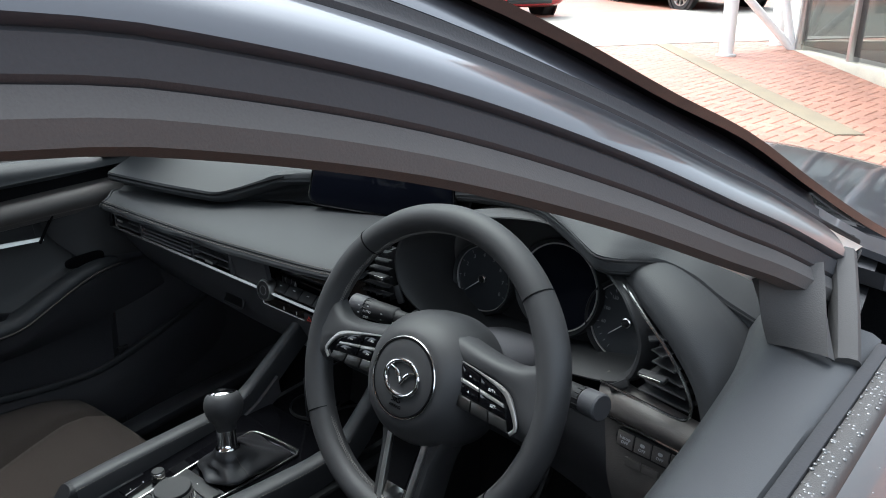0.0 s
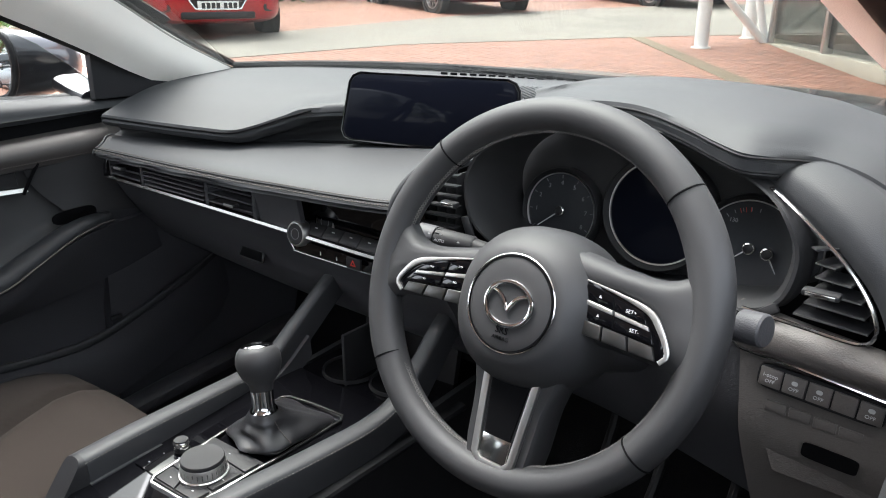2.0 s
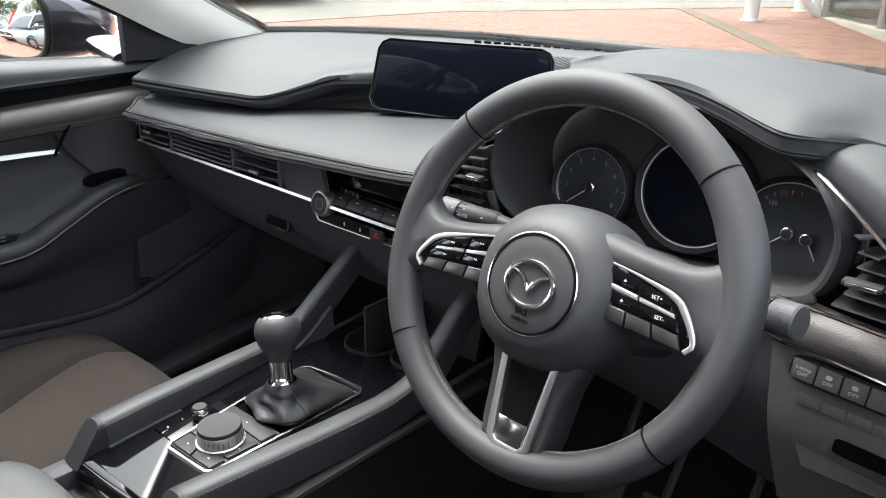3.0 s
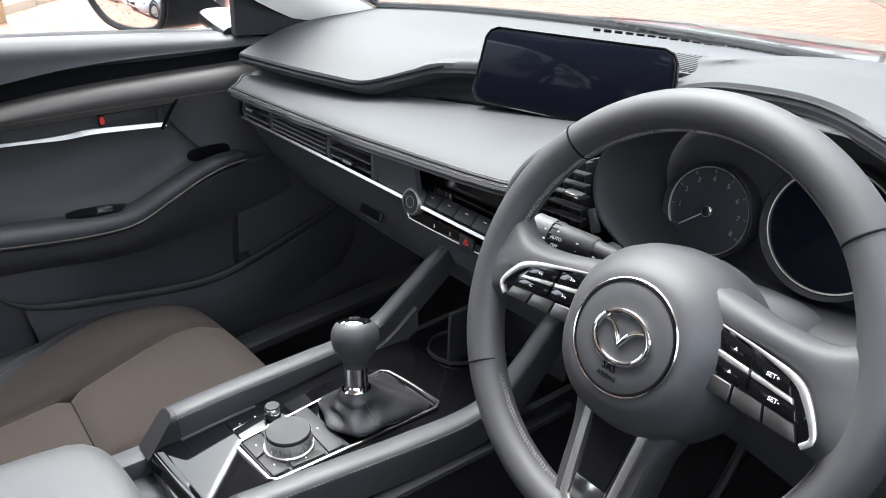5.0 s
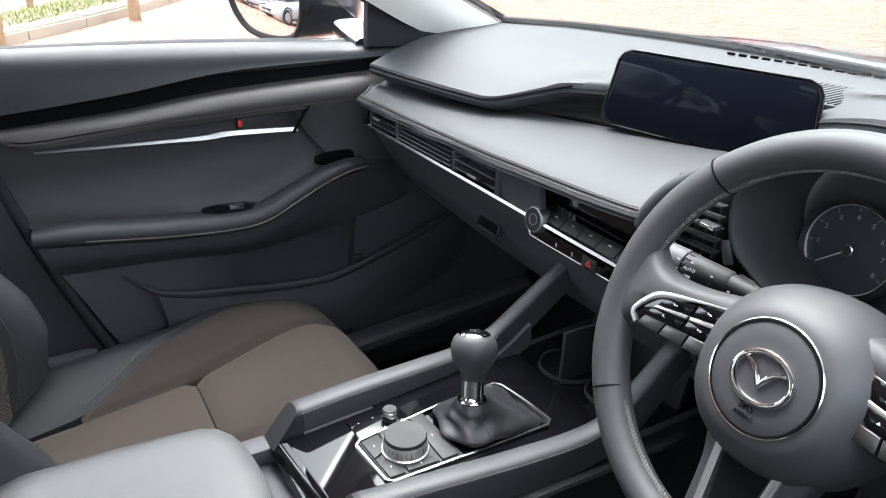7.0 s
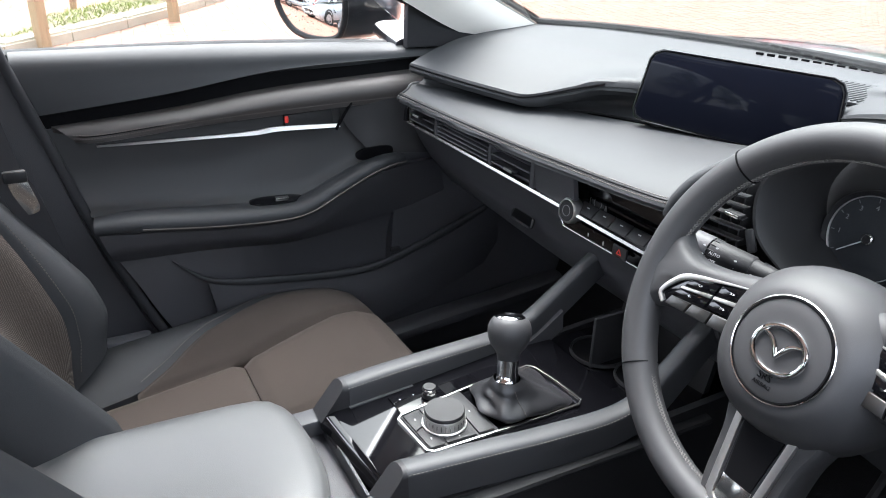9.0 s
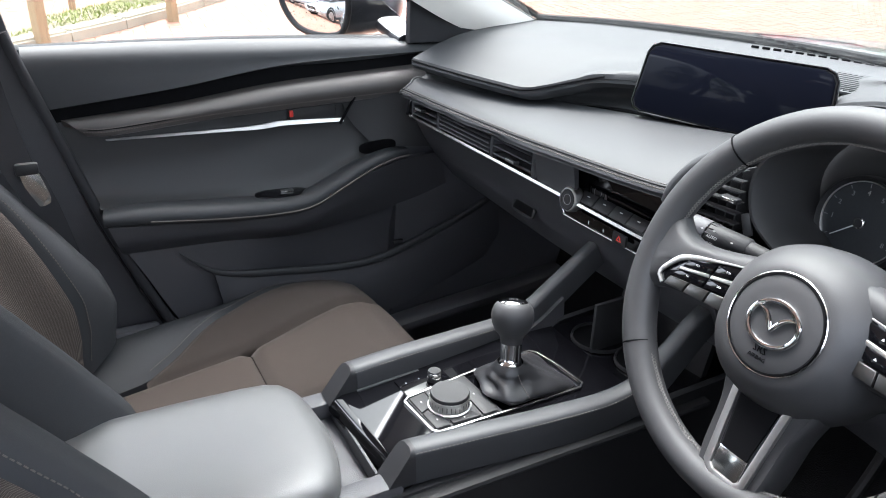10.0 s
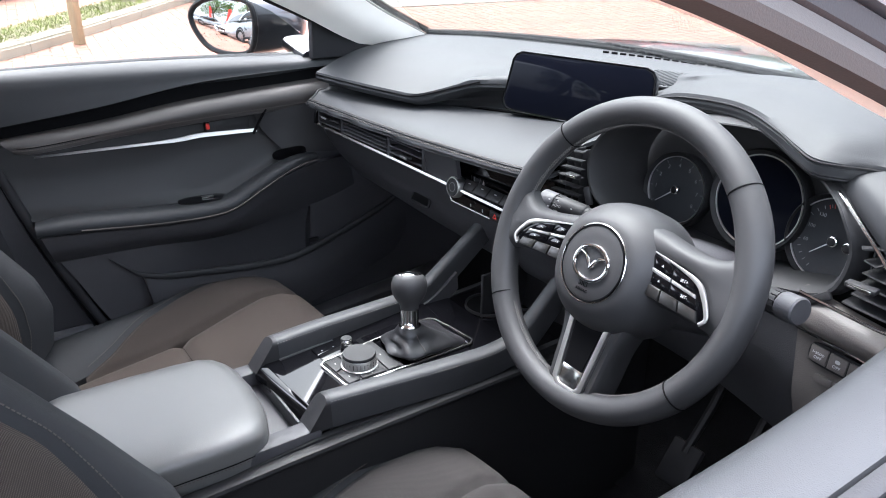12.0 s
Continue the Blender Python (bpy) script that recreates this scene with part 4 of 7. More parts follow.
part("dash_end", sheet([[(-0.618, 0.645, 0.940), (-0.622, 0.72, 0.945), (-0.63, 0.85, 0.97)], [(-0.618, 0.652, 0.88), (-0.622, 0.72, 0.88), (-0.63, 0.85, 0.88)], [(-0.618, 0.70, 0.79), (-0.625, 0.74, 0.78), (-0.63, 0.85, 0.76)]], 8, 8, 0.02, (1, 0, 0)), "hard", dash)
# climate panel: knobs and keys
part("climate_panel", sheet([[(-0.115, 0.634, 0.870), (0.14, 0.642, 0.868)], [(-0.112, 0.640, 0.850), (0.14, 0.648, 0.848)]], 12, 4, 0.008, (0, 1, 0)), "gloss", dash, "gloss black climate panel")
part("panel_line", tube([(-0.118, 0.637, 0.862), (-0.112, 0.6385, 0.852), (-0.09, 0.6395, 0.8495), (0.14, 0.6475, 0.8475)], 0.0008, 24, 6), "dark_chrome", dash, "thin chrome panel edge")
for k in range(6):
    x = -0.066 + k * 0.034
    key = part("climate_key", box((0.0325, 0.004, 0.019), (0, 0, 0), 0.0012, pose(x, 0.6425 + 0.0003 * k, 0.8895, -48, 0, 1)), "plastic", dash)
    part("key_mark", box((0.005, 0.0006, 0.0014), (0, -0.0022, 0.002), 0.0, pose(x, 0.6425 + 0.0003 * k, 0.8895, -48, 0, 1)), "white_mark", key)
for x in (-0.050, -0.018):
    part("seat_heater_mark", box((0.0016, 0.0006, 0.005), (x, 0.6335, 0.861), 0.0), "white_mark", dash)
hm = axes((0.014, 0.6352, 0.861), (1, 0.03, 0), (0, 0, 1))
hazard = part("hazard_key", box((0.026, 0.016, 0.004), (0, 0, 0), 0.0012, hm), "plastic", dash, "hazard light key")
tri = [(math.cos(a) * 0.006, math.sin(a) * 0.006) for a in (radians(90), radians(210), radians(330))]
tri_in = [(x * 0.55, y * 0.55) for x, y in tri]
part("hazard_mark", mesh([tuple(hm @ Vector((x, y, 0.0024))) for x, y in tri + tri_in], [(0, 1, 4, 3), (1, 2, 5, 4), (2, 0, 3, 5)]), "red_mark", hazard, "red warning triangle", smooth=False)
for x, y, z, nm in ((-0.093, 0.630, 0.880, "knob"), (-0.066, 0.662, 0.895, "knob")):
    km = axes((x, y + 0.012, z), (1, 0.05, 0), (0, 0.15, 1))
    kn = part("climate_knob", lathe([(0.0155, -0.022), (0.0155, 0.004), (0.0160, 0.006), (0.0160, 0.014), (0.0140, 0.016), (0.0138, 0.0165), (0.001, 0.0165)] if z < 0.9 else [(0.012, -0.015), (0.012, 0.006), (0.0115, 0.010), (0.0100, 0.011), (0.001, 0.011)], km, 36), "plastic", dash, "round climate knob")
    part("knob_ring", lathe([(0.0163, -0.002), (0.0184, 0.0005), (0.0186, 0.0125), (0.0166, 0.0166), (0.0150, 0.0168)] if z < 0.9 else [(0.0122, 0.0), (0.0134, 0.002), (0.0134, 0.009), (0.0118, 0.0112)], km, 36, False), "satin", kn, "knurled chrome ring")
    if z < 0.9:
        part("knob_dial", lathe([(0.0078, 0.0160), (0.0078, 0.0170), (0.0072, 0.0170), (0.0072, 0.0160)], km, 30, False), "dim_mark", kn)
# defroster grille and speaker mesh on the dash top
# Slots are near-black bars whose colour gives the shade of openings.
for k in range(19):
    x = -0.148 + 0.0178 * k
    y = 1.056 - 0.55 * (x - 0.10) ** 2
    part("defroster_slot", box((0.0125, 0.0035, 0.004), (0, 0, 0), 0.001, pose(x, y, 1.0640 + (0.0030 if x > 0.045 else 0.0), -3, 0, 55 * (0.1 - x))), "pit", dash)
sp = part("speaker_panel", sheet([[(0.02, 0.865, 1.0545), (0.24, 0.87, 1.066)], [(0.03, 0.965, 1.0645), (0.25, 0.955, 1.0705)]], 10, 6, 0.003, (0, 0, -1)), "soft", dash, "perforated speaker grille")
for k in range(26):
    f = k / 25
    part("grille_rib", sweep([(0.028 + 0.205 * f, 0.872, 1.0558 + 0.0112 * f), (0.037 + 0.205 * f, 0.955, 1.0640 + 0.0056 * f)], disc(0.0011, n=6), n=3), "soft", sp)
# driver side: top skin, hood over the dials
hood_lip = [(0.05, 0.905, 1.040), (0.12, 0.845, 1.046), (0.185, 0.795, 1.066), (0.24, 0.765, 1.080), (0.31, 0.755, 1.086), (0.358, 0.742, 1.085), (0.411, 0.714, 1.079), (0.449, 0.690, 1.073), (0.481, 0.672, 1.069), (0.505, 0.684, 1.067), (0.535, 0.712, 1.063), (0.573, 0.712, 1.055), (0.605, 0.710, 1.040), (0.645, 0.712, 1.024), (0.675, 0.715, 1.010)]
CREST = lambda x: float(np.interp(x, [0.05, 0.12, 0.17, 0.24, 0.31, 0.38, 0.44, 0.51, 0.58, 0.64, 0.68], [1.058, 1.072, 1.084, 1.098, 1.105, 1.107, 1.104, 1.095, 1.075, 1.048, 1.028]))  # noqa: E731
hood_2 = [(x + 0.002, y + 0.055, 0.3 * z + 0.7 * CREST(x)) for x, y, z in hood_lip]
hood_3 = [(x + 0.004, max(0.87, y + 0.08), CREST(x)) for x, y, z in hood_lip]
hood_4 = [(x, 1.06 - 0.115 * (x / 0.67) ** 2, 1.066 - 0.02 * (x / 0.67) ** 2) for x, y, z in hood_lip]
part("driver_hood", sheet([[(x, y + 0.010, z - 0.012) for x, y, z in hood_lip], [(x, y, z - 0.008) for x, y, z in hood_lip], hood_lip, [(x, y + 0.007, z + 0.004) for x, y, z in hood_lip], hood_2, hood_3, hood_4], 80, 40, 0.006, (0, 0, -1)), "soft", dash, "soft grey hood over the dials")
part("hood_face", sheet([[(x, y + 0.004, z - 0.009) for x, y, z in hood_lip], [(x, y + 0.001, z - 0.014) for x, y, z in hood_lip], [(x, y + 0.006, z - 0.020) for x, y, z in hood_lip], [(x, y + 0.040, z - 0.024) for x, y, z in hood_lip]], 70, 12, 0.003, (0, 0.5, -1)), "plastic", dash, "black underside of the dial hood")
part("hood_seam", tube([(x, y - 0.001, z - 0.003) for x, y, z in hood_lip], 0.0011, 70, 6), "plastic", dash)
# right wing of the fascia with its vent
wing_path = [(0.490, 0.706, 1.044), (0.520, 0.684, 1.040), (0.555, 0.665, 1.026), (0.590, 0.650, 1.004), (0.618, 0.640, 0.975), (0.634, 0.632, 0.940), (0.640, 0.626, 0.905)]
part("wing_pad", sheet([[(x - 0.006, y + 0.006, z - 0.012) for x, y, z in wing_path], wing_path, [(x + 0.010, y + 0.004, z + 0.014) for x, y, z in wing_path], [(x + 0.032, y + 0.030, z + 0.020) for x, y, z in wing_path], [(x + 0.045, y + 0.075, z + 0.010) for x, y, z in wing_path]], 40, 20, 0.006, (0.2, 1, 0)), "soft", dash, "padded fascia wing beside the vent")
part("wing_stitching", stitches([(0.648, 0.632, 0.938), (0.655, 0.640, 0.928), (0.660, 0.65, 0.92)], 0.0045, 0.0006), "thread", dash)
vent_line = [(0.502, 0.690, 1.036), (0.513, 0.680, 1.036), (0.548, 0.660, 1.018), (0.581, 0.648, 0.995), (0.606, 0.640, 0.968), (0.615, 0.637, 0.945), (0.605, 0.638, 0.932), (0.56, 0.645, 0.931), (0.505, 0.655, 0.931)]
part("vent_trim", tube(vent_line, 0.0018, 60, 6), "chrome", dash, "thin chrome vent surround")
# Near-black back, giving the vent its inner shade by colour.
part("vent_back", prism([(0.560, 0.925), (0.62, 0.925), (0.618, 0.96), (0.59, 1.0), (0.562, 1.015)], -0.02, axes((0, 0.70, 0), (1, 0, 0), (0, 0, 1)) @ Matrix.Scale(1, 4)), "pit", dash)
for k in range(6):
    z = 0.938 + k * 0.0125
    r0 = float(np.interp(z, [0.935, 0.95, 0.963, 0.975, 0.988, 1.0], [0.546, 0.555, 0.559, 0.561, 0.560, 0.556]))
    r = float(np.interp(z, [0.935, 0.968, 0.995, 1.018, 1.036], [0.610, 0.599, 0.571, 0.536, 0.505]))
    part("vent_slat", sweep([(r0, 0.664, z - 0.002), (r, 0.652, z)], [(-0.014, -0.0006), (0.004, -0.0010), (0.005, 0.0), (0.004, 0.0010), (-0.014, 0.0006)], n=4, up=(0, -0.25, 1)), "plastic", dash)
for k in range(5):
    x = 0.561 + 0.011 * k
    part("vent_vane", box((0.0015, 0.02, 0.075 - 0.010 * k), (x, 0.682, 0.970 - 0.006 * k), 0.0), "plastic", dash)
tab = part("vent_tab", box((0.030, 0.012, 0.006), (0.570, 0.642, 0.966), 0.002), "plastic", dash)
part("tab_trim", box((0.024, 0.002, 0.004), (0.570, 0.6355, 0.966), 0.001), "chrome", tab, "satin chrome vent tab")
# left driver vent beside the dials
part("vent_surround", tube([(0.095, 0.628, 0.944), (0.102, 0.628, 0.965), (0.118, 0.638, 0.992), (0.148, 0.655, 1.018), (0.185, 0.665, 1.036)], 0.009, 24, 10), "soft", dash)
# Inner shade of this vent, also put in as a near-black back.
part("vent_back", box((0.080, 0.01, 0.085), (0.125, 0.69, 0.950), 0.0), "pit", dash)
for k in range(6):
    z = 0.938 + k * 0.0125
    part("vent_slat", sweep([(0.122 + 0.006 * k, 0.652, z), (0.174, 0.655, z + 0.001)], [(-0.007, -0.0006), (0.004, -0.0010), (0.004, 0.0010), (-0.007, 0.0006)], n=3), "plastic", dash)
for k in range(4):
    part("vent_vane", box((0.0015, 0.02, 0.075), (0.120 + 0.014 * k, 0.675, 0.962), 0.0), "plastic", dash)
tab = part("vent_tab", box((0.022, 0.010, 0.006), (0.173, 0.640, 0.972), 0.002), "plastic", dash)
part("tab_trim", box((0.018, 0.002, 0.004), (0.173, 0.6345, 0.972), 0.001), "chrome", tab, "satin chrome vent tab")
part("lower_trim", sweep([(0.12, 0.645, 0.925), (0.16, 0.645, 0.922), (0.21, 0.65, 0.92)], squircle(0.004, 0.004, 3, 8), n=8), "chrome", dash)
# lower right: ledge, switch row, coin pocket
# Ledge, knee panel and keys wear the colour with painted-in bounce light.
part("ledge", sheet([[(0.495, 0.680, 0.926), (0.56, 0.66, 0.925), (0.65, 0.645, 0.922)], [(0.497, 0.668, 0.915), (0.56, 0.645, 0.914), (0.65, 0.63, 0.910)], [(0.50, 0.660, 0.898), (0.56, 0.648, 0.896), (0.65, 0.640, 0.890)], [(0.503, 0.662, 0.889), (0.56, 0.660, 0.885), (0.65, 0.66, 0.876)]], 20, 12, 0.01, (0, 1, 0)), "knee", dash)
part("ledge_trim", tube([(0.500, 0.672, 0.897), (0.503, 0.662, 0.889), (0.56, 0.657, 0.886), (0.65, 0.655, 0.877)], 0.0016, 24, 6), "chrome", dash, "thin chrome ledge trim")
part("knee_panel", sheet([[(0.505, 0.668, 0.886), (0.58, 0.667, 0.884), (0.66, 0.664, 0.88)], [(0.510, 0.668, 0.84), (0.58, 0.667, 0.84), (0.66, 0.664, 0.84)], [(0.515, 0.672, 0.79), (0.58, 0.670, 0.79), (0.66, 0.667, 0.79)], [(0.53, 0.70, 0.70), (0.58, 0.70, 0.70), (0.66, 0.70, 0.70)]], 14, 16, 0.02, (0, 1, 0)), "knee", dash)
sm = axes((0.580, 0.6635, 0.8655), (1, 0, -0.06), (0, 0, 1))
part("switch_panel", prism(squircle(0.054, 0.0125, 6, 32), 0.004, sm, 0.001), "plastic", dash)
for k, word in enumerate(("i-stop", "", "", "", "")):
    key = part("switch_key", box((0.0195, 0.019, 0.003), (-0.042 + 0.021 * k, 0, 0.0045), 0.001, sm), "knee", dash)
    if word:
        part("key_text", lettering(word, 0.0058, sm @ Matrix.Translation((-0.042, 0.0025, 0.0062))), "white_mark", key)
    elif k != 3:
        part("key_symbol", prism(squircle(0.0028, 0.0022, 2.5, 12), 0.0003, sm @ Matrix.Translation((-0.042 + 0.021 * k, 0.003, 0.006))), "white_mark", key)
    if k != 3:
        part("key_text", lettering("OFF", 0.0050, sm @ Matrix.Translation((-0.042 + 0.021 * k, -0.0035, 0.0062))), "white_mark", key)
for k in range(4):
    part("blank_key", box((0.0195, 0.003, 0.011), (0.545 + 0.0215 * k, 0.6665, 0.836 - 0.0012 * k), 0.001), "knee", dash)
part("coin_pocket", prism([(0.532, 0.826), (0.64, 0.822), (0.64, 0.79), (0.63, 0.765), (0.55, 0.765), (0.54, 0.79)], -0.004, axes((0, 0.672, 0), (1, 0, 0), (0, 0, 1)) @ Matrix.Scale(1, 4), 0.001), "knee", dash)
# Coin pocket's inner shade as a flat near-black plate.
part("pocket_hollow", prism(squircle(0.024, 0.008, 6, 24), 0.0012, axes((0.597, 0.6655, 0.803), (1, 0, -0.05), (0, 0, 1))), "pit", dash)
part("column_panel", sheet([[(0.15, 0.72, 0.885), (0.33, 0.70, 0.88), (0.51, 0.675, 0.885)], [(0.15, 0.72, 0.80), (0.33, 0.71, 0.79), (0.52, 0.68, 0.80)], [(0.15, 0.78, 0.70), (0.33, 0.78, 0.69), (0.53, 0.74, 0.68)]], 14, 10, 0.02, (0, 1, 0)), "hard", dash)
part("column_shroud", loft([np.array([axes((0.346, 0.535, 0.94), (1, 0, 0), (0, 0.375, 0.927)) @ Vector((x * k, y * k * 0.9 - 0.012, z)) for x, y in squircle(0.062, 0.058, 3.2, 28)]) for k, z in ((0.9, -0.03), (1.0, -0.05), (1.05, -0.12), (1.1, -0.20))]), "hard", dash, "black steering column shroud")

# ---- dials ----
cluster = thing("instrument_cluster", "unlit three-dial instrument cluster with chrome rings", "instrument cluster")
open_line = ring([(0.178, 0.665, 0.995), (0.199, 0.665, 1.032), (0.239, 0.665, 1.054), (0.289, 0.715, 1.060), (0.348, 0.732, 1.065), (0.388, 0.732, 1.064), (0.440, 0.714, 1.055), (0.474, 0.694, 1.045), (0.507, 0.675, 1.033), (0.526, 0.665, 1.017), (0.540, 0.665, 0.985), (0.532, 0.665, 0.944), (0.506, 0.665, 0.927), (0.43, 0.68, 0.908), (0.34, 0.685, 0.9), (0.25, 0.68, 0.905), (0.209, 0.67, 0.927), (0.184, 0.665, 0.954)], 90)
cen = open_line.mean(0)
loops = [open_line + (open_line - cen) * 0.060 + V(0, 0.036, 0), open_line + (open_line - cen) * 0.058 + V(0, 0.016, 0), open_line + (open_line - cen) * 0.042 + V(0, 0.012, 0), open_line + (open_line - cen) * 0.040 + V(0, 0.008, 0), open_line + (open_line - cen) * 0.02, open_line, open_line + (cen - open_line) * 0.03 + V(0, 0.012, 0), open_line + (cen - open_line) * -0.02 + V(0, 0.125, -0.012)]
part("binnacle", loft(loops, False), "door_skin", cluster, "dark funnel-shaped dial surround")
part("back_panel", prism([(p[0], p[2] - 0.012) for p in open_line + (cen - open_line) * -0.06], 0.004, axes((0, 0.796, 0), (1, 0, 0), (0, 0, 1))), "door_skin", cluster)


def dial(cx, cz, r, name, label):
    m = axes((cx, 0.776, cz), (1, 0, 0), (0, 0.16, 1))
    d = part(name, lathe([(r * 1.06, -0.004), (r * 1.06, 0.002), (r * 1.05, 0.002), (r * 1.0, 0.0), (0.0005, 0.0)], m, 60), "face", cluster, label)
    part("chrome_ring", lathe([(r * 1.0, 0.0015), (r * 1.005, 0.0035), (r * 1.025, 0.0038), (r * 1.03, 0.0015)], m, 72, False), "satin", d, "thin chrome ring")
    part("dial_collar", lathe([(r * 1.16, -0.010), (r * 1.15, 0.006), (r * 1.12, 0.008), (r * 1.04, 0.002)], m, 60, False), "plastic", d)
    return d, m


def ticks(m, r, angles, long=0.006):
    return join(*[box((long, 0.0006, 0.0005), (r - long / 2, 0, 0.0015), 0, m @ Matrix.Rotation(radians(a), 4, "Z")) for a in angles])


def needle(m, a, length, parent, at=(0, 0)):
    k = m @ Matrix.Translation((at[0], at[1], 0)) @ Matrix.Rotation(radians(a), 4, "Z")
    part("needle", prism([(-0.006, -0.0008), (length, -0.0004), (length, 0.0004), (-0.006, 0.0008)], 0.0012, k @ Matrix.Translation((0, 0, 0.003))), "white_mark", parent, "white needle")
    part("needle_hub", lathe([(0.0058, 0.001), (0.0058, 0.005), (0.0045, 0.006), (0.0005, 0.006)], k, 24), "plastic", parent)
    part("hub_ring", lathe([(0.0058, 0.004), (0.0063, 0.0055), (0.0050, 0.0062), (0.0048, 0.0058)], k, 24, False), "chrome", parent)


tach, tm = dial(0.241, 0.945, 0.046, "rev_counter", "rev counter marked 1 to 8")
part("tick_marks", ticks(tm, 0.0445, [214 - 30 * k for k in range(9)], 0.004), "dim_mark", tach)
for k in range(9):
    a = radians(214 - 30 * k)
    if k:
        part("numeral", lettering(str(k), 0.0078, tm @ Matrix.Translation((0.0345 * math.cos(a), 0.0345 * math.sin(a), 0.0015))), "dim_mark", tach)
needle(tm, 219, 0.037, tach)
mid, mm2 = dial(0.367, 0.966, 0.058, "centre_display", "dark round centre display")
part("display_glass", lathe([(0.057, 0.0012), (0.057, 0.0018), (0.0005, 0.0018)], mm2, 60), "screen", mid)
fuel, fu = dial(0.470, 0.947, 0.050, "fuel_gauge", "temperature and fuel dial with two needles")
part("tick_marks", ticks(fu, 0.0435, [240 - 12 * k for k in range(14)], 0.004), "dim_mark", fuel)
part("red_ticks", ticks(fu, 0.0435, (112, 104, 97), 0.005), "red_mark", fuel)
for word, a, rr in (("60", 192, 0.033), ("100", 160, 0.032), ("130", 128, 0.034)):
    part("numeral", lettering(word, 0.0062, fu @ Matrix.Translation((rr * math.cos(radians(a)), rr * math.sin(radians(a)), 0.0015))), "dim_mark", fuel)
needle(fu, 222, 0.030, fuel)
needle(fu, -58, 0.022, fuel, (0.019, -0.002))
for x, z, a in ((0.523, 0.928, 38), (0.181, 0.940, -68)):
    part("reset_button", box((0.026, 0.010, 0.006), (0, 0, 0), 0.002, axes((x, 0.664, z), (math.cos(radians(a)), 0, math.sin(radians(a))), (0, 0.2, 1))), "plastic", cluster)

# ---- display screen ----
display = thing("infotainment_screen", "wide black switched-off infotainment screen", "display screen")
sx = V(0.257, 0.047, 0.003)
dm = axes((0.003, 0.800, 1.040), tuple(sx), (-0.02, 0.22, 1))
outline = [(-0.146, -0.036), (-0.140, -0.046), (-0.128, -0.050), (0.128, -0.050), (0.140, -0.046), (0.146, -0.036), (0.138, 0.036), (0.132, 0.045), (0.120, 0.050), (-0.120, 0.050), (-0.132, 0.045), (-0.138, 0.036)]
part("housing", prism(outline, -0.022, dm, 0.006, 3, 0.96), "plastic", display)
part("screen_glass", prism([(x * 0.975, y * 0.955) for x, y in outline], 0.002, dm, 0.0008), "screen", display, "dark glossy screen glass")
part("screen_edge", sweep([dm @ Vector((x, y, 0.0006)) for x, y in outline], disc(0.0016, n=6), up=tuple(dm.to_3x3() @ Vector((0, 0, 1))), closed=True), "gloss", display)
part("screen_stand", box((0.16, 0.03, 0.05), (0, -0.035, -0.03), 0.006, dm), "plastic", display)

# ---- steering wheel ----
wheel = thing("steering_wheel", "black leather three-spoke steering wheel with round emblem", "steering wheel")
W = axes((0.347, 0.535, 0.940), (1, 0, 0), (0, 0.375, 0.927))
a = np.linspace(0, 2 * np.pi, 120, endpoint=False)
loops = []
for t in a:
    c, s_ = math.cos(t), math.sin(t)
    fat = 1 + 0.10 * math.exp(-((math.degrees(t) % 180 - 25) / 18) ** 2)
    loops.append(np.array([W @ Vector(((0.169 + u * fat) * c, (0.169 + u * fat) * s_, v)) for u, v in disc(0.0165, 0.0175, 20)]))
part("rim", loft(loops + [loops[0]], False), "leather", wheel, "smooth black leather rim")
for deg in (136, 43, -36, 216):
    t = radians(deg)
    part("rim_seam", sweep([W @ Vector(((0.169 + u) * math.cos(t), (0.169 + u) * math.sin(t), v)) for u, v in disc(0.01665, 0.01765, 28)], disc(0.0009, n=5), up=tuple(W.to_3x3() @ Vector((-math.sin(t), math.cos(t), 0))), closed=True), "pit", wheel)
for flip in (1, -1):
    part("rim_stitching", stitches([W @ Vector(((0.169 - 0.0167 * math.cos(q)) * math.cos(t), (0.169 - 0.0167 * math.cos(q)) * math.sin(t), 0.0177 * math.sin(q))) for i, t in enumerate(np.linspace(0, 2 * np.pi, 300)) for q in (0.12 + 0.17 * flip * (-1) ** i,)], 0.0036, 0.0007, fill=0.8), "dark_thread", wheel, "dark cross stitching")
hub_loops = []
HUB = W @ Matrix.Translation((0.008, -0.008, 0))
for k, z in ((0.80, -0.060), (0.97, -0.050), (1.0, -0.030), (0.99, -0.010), (0.95, 0.006), (0.88, 0.018), (0.78, 0.028), (0.69, 0.0335), (0.62, 0.0358), (0.575, 0.0362)):
    hub_loops.append(np.array([HUB @ Vector((x * k, (y - 0.004 * (y < 0)) * k, z)) for x, y in squircle(0.076, 0.075, 2.2, 56)]))
part("hub", loft(hub_loops), "leather", wheel, "domed airbag hub")
part("airbag_cover", lathe([(0.0425, 0.030), (0.0425, 0.0372), (0.041, 0.0380), (0.03, 0.0388), (0.001, 0.0392)], HUB, 64), "leather", wheel)
part("cover_groove", lathe([(0.0412, 0.0370), (0.0414, 0.0386), (0.0426, 0.0386), (0.0428, 0.0370)], HUB, 64, False), "pit", wheel)
part("emblem_circle", lathe([(0.0428, 0.034), (0.0432, 0.0376), (0.0440, 0.0380), (0.0448, 0.0374), (0.0450, 0.034)], HUB, 72, False), "chrome", wheel, "thin chrome circle")
em = HUB @ Matrix.Translation((0.0005, -0.0005, 0.0390))
